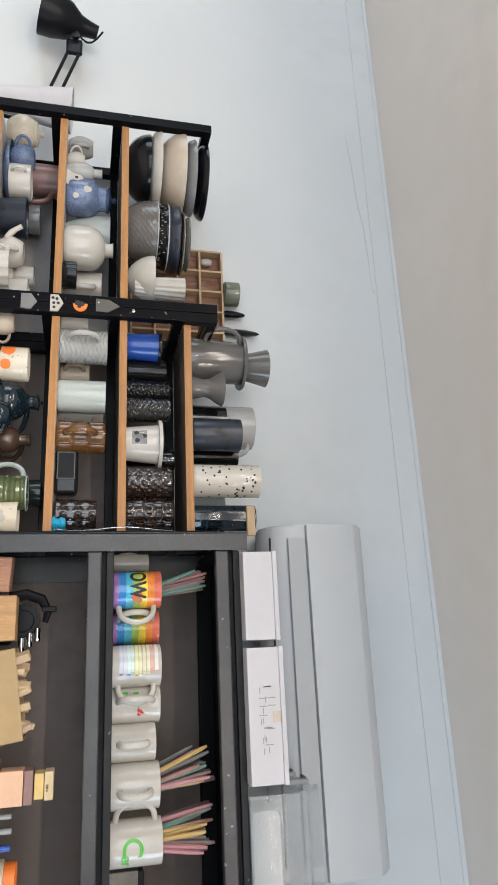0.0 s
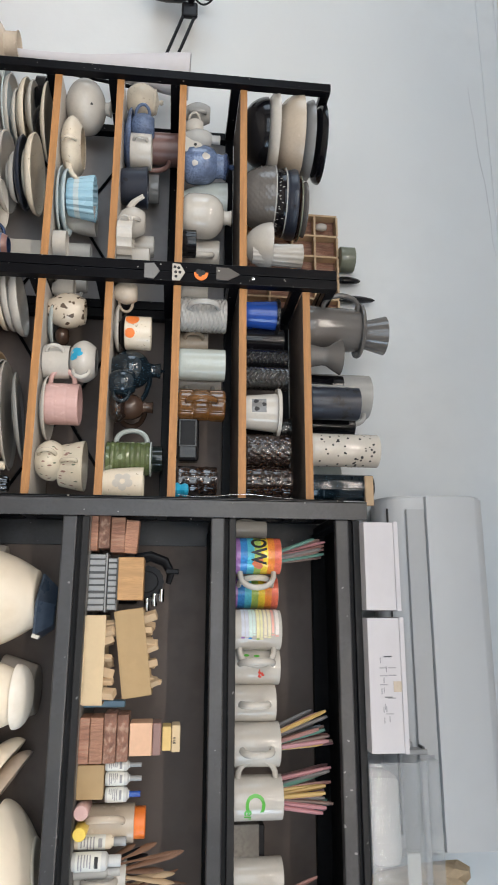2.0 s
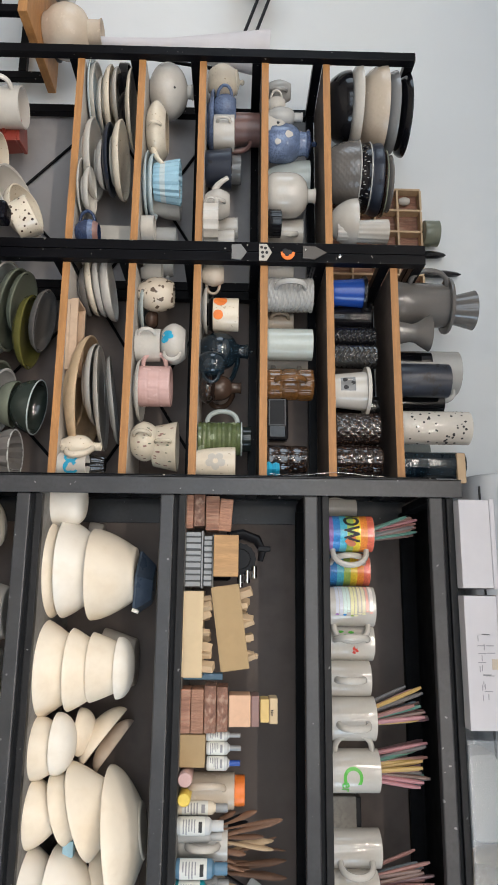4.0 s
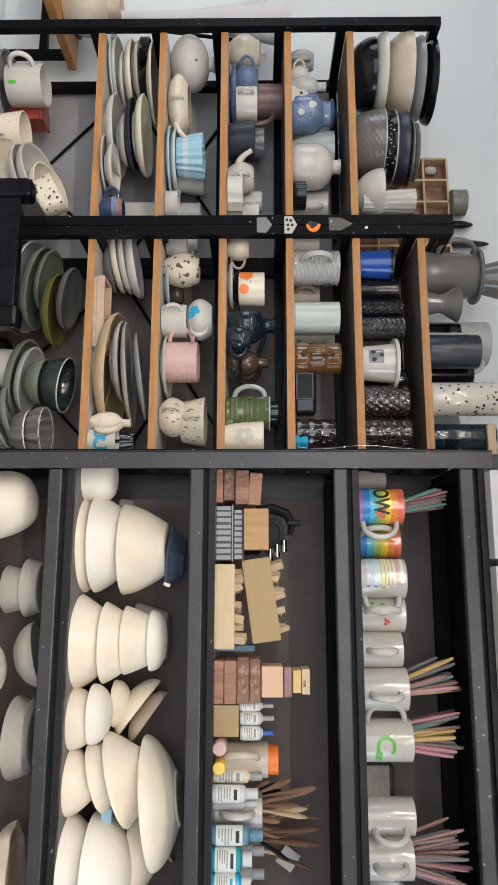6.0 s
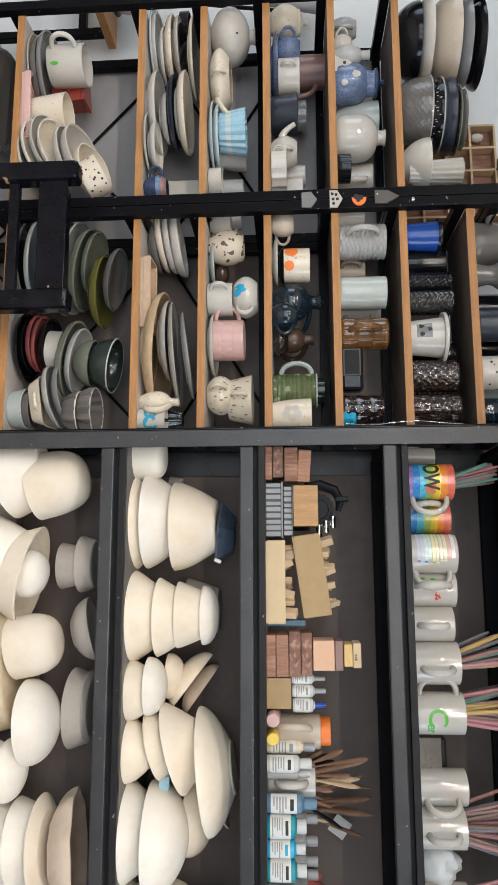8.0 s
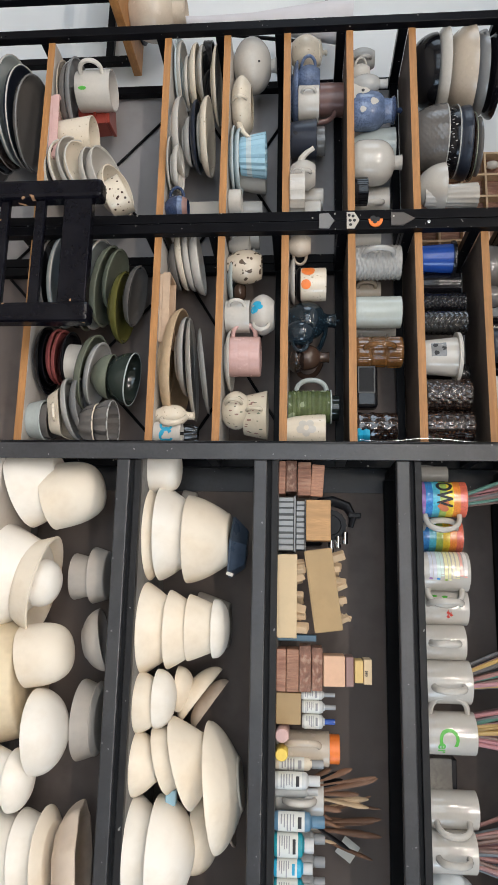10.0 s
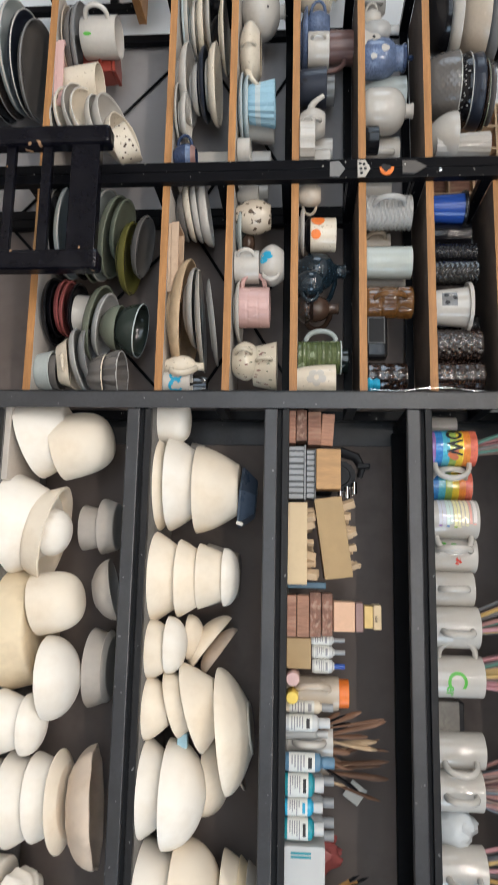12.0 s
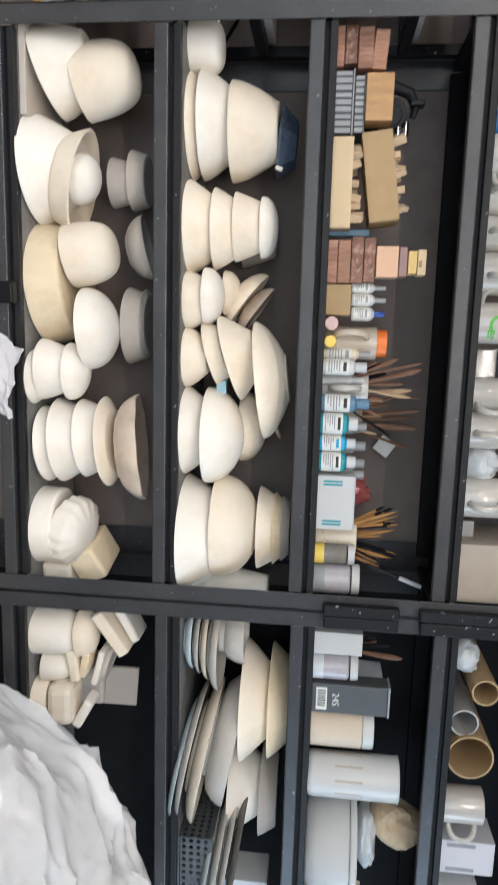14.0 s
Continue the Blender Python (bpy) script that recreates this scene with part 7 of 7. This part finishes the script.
# worn black foam guards on the posts between the racks
for a, c in ((1.418, 1.580), (1.622, 1.788)):
    gd = thing("foam_guard", pose(0, 0, 0), "scuffed black foam guard taped to the rack posts", "foam guard", "foam guards")
    part("pad", one_box(1.168, 1.1925, -0.022, -0.0005, a, c, 0.004), M_FOAM, gd)
    part("pad", one_box(1.1935, 1.222, -0.022, -0.0005, a + 0.002, c - 0.001, 0.004), M_FOAM, gd)
block(0.527, -0.014, 0.716, 0.045, 0.026, 0.030, PLASTIC_BK, "spring_clip", "black spring clip on the rack beam", "clip", 0.004)

# crumpled paper over the beam, and the big plastic bag on the floor
# a sheet creased along random fold lines, draped over the beam
rg = random.Random(3)
folds = [(rg.uniform(-1, 1), rg.uniform(-1, 1), rg.uniform(0, TAU), rg.uniform(-0.6, 0.6)) for _ in range(26)]
bm = bmesh.new()
NS = 12
grid = []
for i in range(NS):
    row = []
    for j in range(NS):
        u, v = -1 + 2 * i / (NS - 1), -1 + 2 * j / (NS - 1)
        bulge = sum(h * abs((u - a) * math.cos(w) + (v - c) * math.sin(w)) for a, c, w, h in folds)
        edge = 0.10 * math.sin(5 * u + 2) + 0.12 * math.sin(4 * v)
        row.append(bm.verts.new((0.072 * (u + edge * 0.6 + 0.3 * v) + rg.uniform(-0.004, 0.004), -0.018 + 0.008 * bulge - 0.02 * (1 - u * u) + rg.uniform(-0.006, 0.006), 0.042 * (v + edge) + 0.004 * bulge + rg.uniform(-0.004, 0.004))))
    grid.append(row)
for i in range(NS - 1):
    for j in range(NS - 1):
        bm.faces.new((grid[i][j], grid[i + 1][j], grid[i + 1][j + 1], grid[i][j + 1]))
solid("crumpled_paper", bm, PAPER, "crumpled white paper hanging over the rack beam", "crumpled paper", m=pose(0.700, -0.012, 0.715))
# thin wire lying along the end of the oak shelves
solid("wire", sweep([(-0.052 + 0.004 * math.sin(q), 0.052, 1.575 + 0.032 * q) for q in range(9)], 0.0008, 6), CHROME, "thin bare metal wire beside the oak shelf boards", "wire", smooth=True)
# big clear-white bag: a sagging sack with long sharp folds, pinched again at smaller steps
BAG_H = 0.54
bm = bmesh.new()
bmesh.ops.create_icosphere(bm, subdivisions=7, radius=1.0)


def pleat(p, k, off, sharp):
    """Height of a sharp-crested fold at p, for folds of about 1 / k."""
    w = noise.noise(p * k * 0.6 + Vector((off + 3, 1, 4))) * 0.7
    q = Vector((p[0] * k + w, p[1] * k * 0.8 - w, p[2] * k * 0.55 + w * 0.5))
    return max(0.0, 1 - 2.6 * abs(noise.noise(q + Vector((off, off * 1.7, 2))))) ** sharp


for v in bm.verts:
    d = v.co.normalized()
    q = 0.955 + 0.062 * pleat(d, 2.4, 5, 1.4) + 0.038 * pleat(d, 4.8, 11, 1.3) + 0.014 * pleat(d, 10, 23, 1.2) + 0.07 * noise.noise(d * 1.7)
    q += 0.0028 * pleat(d, 22, 31, 1.0)
    q /= (abs(d[0]) ** 3.2 + abs(d[1]) ** 2.2 + abs(d[2]) ** 3.2) ** (1 / 3.2)
    v.co = Vector((d[0] * 0.60 * q, d[1] * 0.29 * q, max(0.0, 0.58 + d[2] * BAG_H * q * (1.0 if d[2] > 0 else 1.35))))
M_BAG = film("bag_film", (0.84, 0.835, 0.83), 0.44, 0.10, 0.45, 10)
solid("plastic_bag", bm, M_BAG, "large crumpled clear-white plastic bag standing before the rack", "plastic bag", smooth=True, m=pose(1.83, -0.40, 0)).data.set_sharp_from_angle(angle=radians(42))
# what the bag holds: pale wrapped bundles
for q, (x, y, z, r) in enumerate(((1.62, -0.40, 0.62, 0.17), (1.90, -0.42, 0.70, 0.20), (2.10, -0.38, 0.45, 0.20))):
    crumpled(x, y, z - r, r, 2 * r, KRAFT if q == 2 else PAPER, "wrapped_bundle", "pale wrapped bundle inside a plastic bag", 31 + q)

# left corner: board on a black stand, pot, paper roll, desk lamp
st = thing("side_stand", pose(0, 0, 0), "black steel stand with an orange-brown wooden top", "stand")
for x in (-1.72, -1.245):
    for y in (0.02, 0.25):
        part("leg", one_box(x, x + 0.022, y, y + 0.022, 0, 0.938, 0.0015), M_TUBE, st)
for y in (0.02, 0.25):
    part("rail", one_box(-1.697, -1.246, y + 0.001, y + 0.021, 0.86, 0.882, 0.0015), M_TUBE, st)
part("top", one_box(-1.76, -1.205, 0.0, 0.29, 0.9382, 0.962, 0.002), M_OAK, st, "orange-brown wooden board")
vessel(-1.285, 0.15, 0.9622, 0.072, 0.155, BEIGE, "glossy beige round", "jar", k=0.45, noun="jar")
bowl(-1.45, 0.14, 0.9622, 0.07, 0.06, PALEGREY, "pale grey petal-edged", ribs=7, depth=0.06)
solid("paper_roll", lathe([(0, 0), (0.012, 0), (0.014, 0.2), (0.022, 0.34), (0.060, 0.615), (0.0585, 0.615), (0.020, 0.34), (0.0, 0.33)], 28, 3, 0.05), PAPER, "loosely rolled white paper sheet standing in the corner", "paper roll", smooth=True, m=pose(-1.285, 0.17, 0.9625, 0, 3.5, 0))
lamp = thing("desk_lamp", pose(0, 0, 0), "black jointed desk lamp beside the shelf", "lamp")
part("base", lathe([(0, 0), (0.07, 0), (0.072, 0.006), (0.06, 0.016), (0.012, 0.022), (0, 0.022)], 32), PLASTIC_BK, lamp, smooth=True, m=pose(-1.36, 0.24, 0.9622))
part("lower_arm", sweep([(-1.36, 0.24, 0.98), (-1.30, 0.25, 1.22), (-1.262, 0.25, 1.465)], 0.0055, 10), PLASTIC_BK, lamp, smooth=True)
for a, c in (((-1.262, 1.465), (-1.546, 1.556)), ((-1.268, 1.500), (-1.538, 1.587))):
    part("upper_arm", sweep([(a[0], 0.25, a[1]), (c[0], 0.25, c[1])], 0.0048, 8), PLASTIC_BK, lamp, smooth=True)
part("joint", one_box(-1.585, -1.532, 0.242, 0.258, 1.548, 1.596, 0.006), PLASTIC_BK, lamp)
part("knob", lathe([(0, 0), (0.012, 0), (0.012, 0.012), (0, 0.012)], 16), PLASTIC_BK, lamp, smooth=True, m=pose(-1.59, 0.2415, 1.575, 90, 0, 0))
part("shade", lathe(wall_profile([(0.020, 0), (0.024, 0.03), (0.030, 0.055), (0.052, 0.085), (0.064, 0.13), (0.068, 0.17)], 0.002), 32), PLASTIC_BK, lamp, smooth=True, m=pose(-1.628, 0.25, 1.640, 8, 190, 0))
part("cable", sweep([(-1.635 + 0.05 * math.sin(q / 10 * math.pi), 0.25, 1.655 - 0.085 * q / 10) for q in range(11)], 0.003, 8), PLASTIC_BK, lamp, smooth=True)
# marker leaning out of the pencil mug
mk = thing("marker_pen", pose(0, 0, 0), "black and white marker pen leaning in a mug", "pen")
part("barrel", sweep([(1.1207, 0.1200, 1.5153), (1.1482, 0.1200, 1.5904)], 0.0046, 10), PLASTIC_BK, mk, smooth=True)
part("cap", sweep([(1.1484, 0.1200, 1.5909), (1.1672, 0.1200, 1.6421)], [0.0052, 0.0046], 10), PLASTIC_W, mk, "white cap", smooth=True)
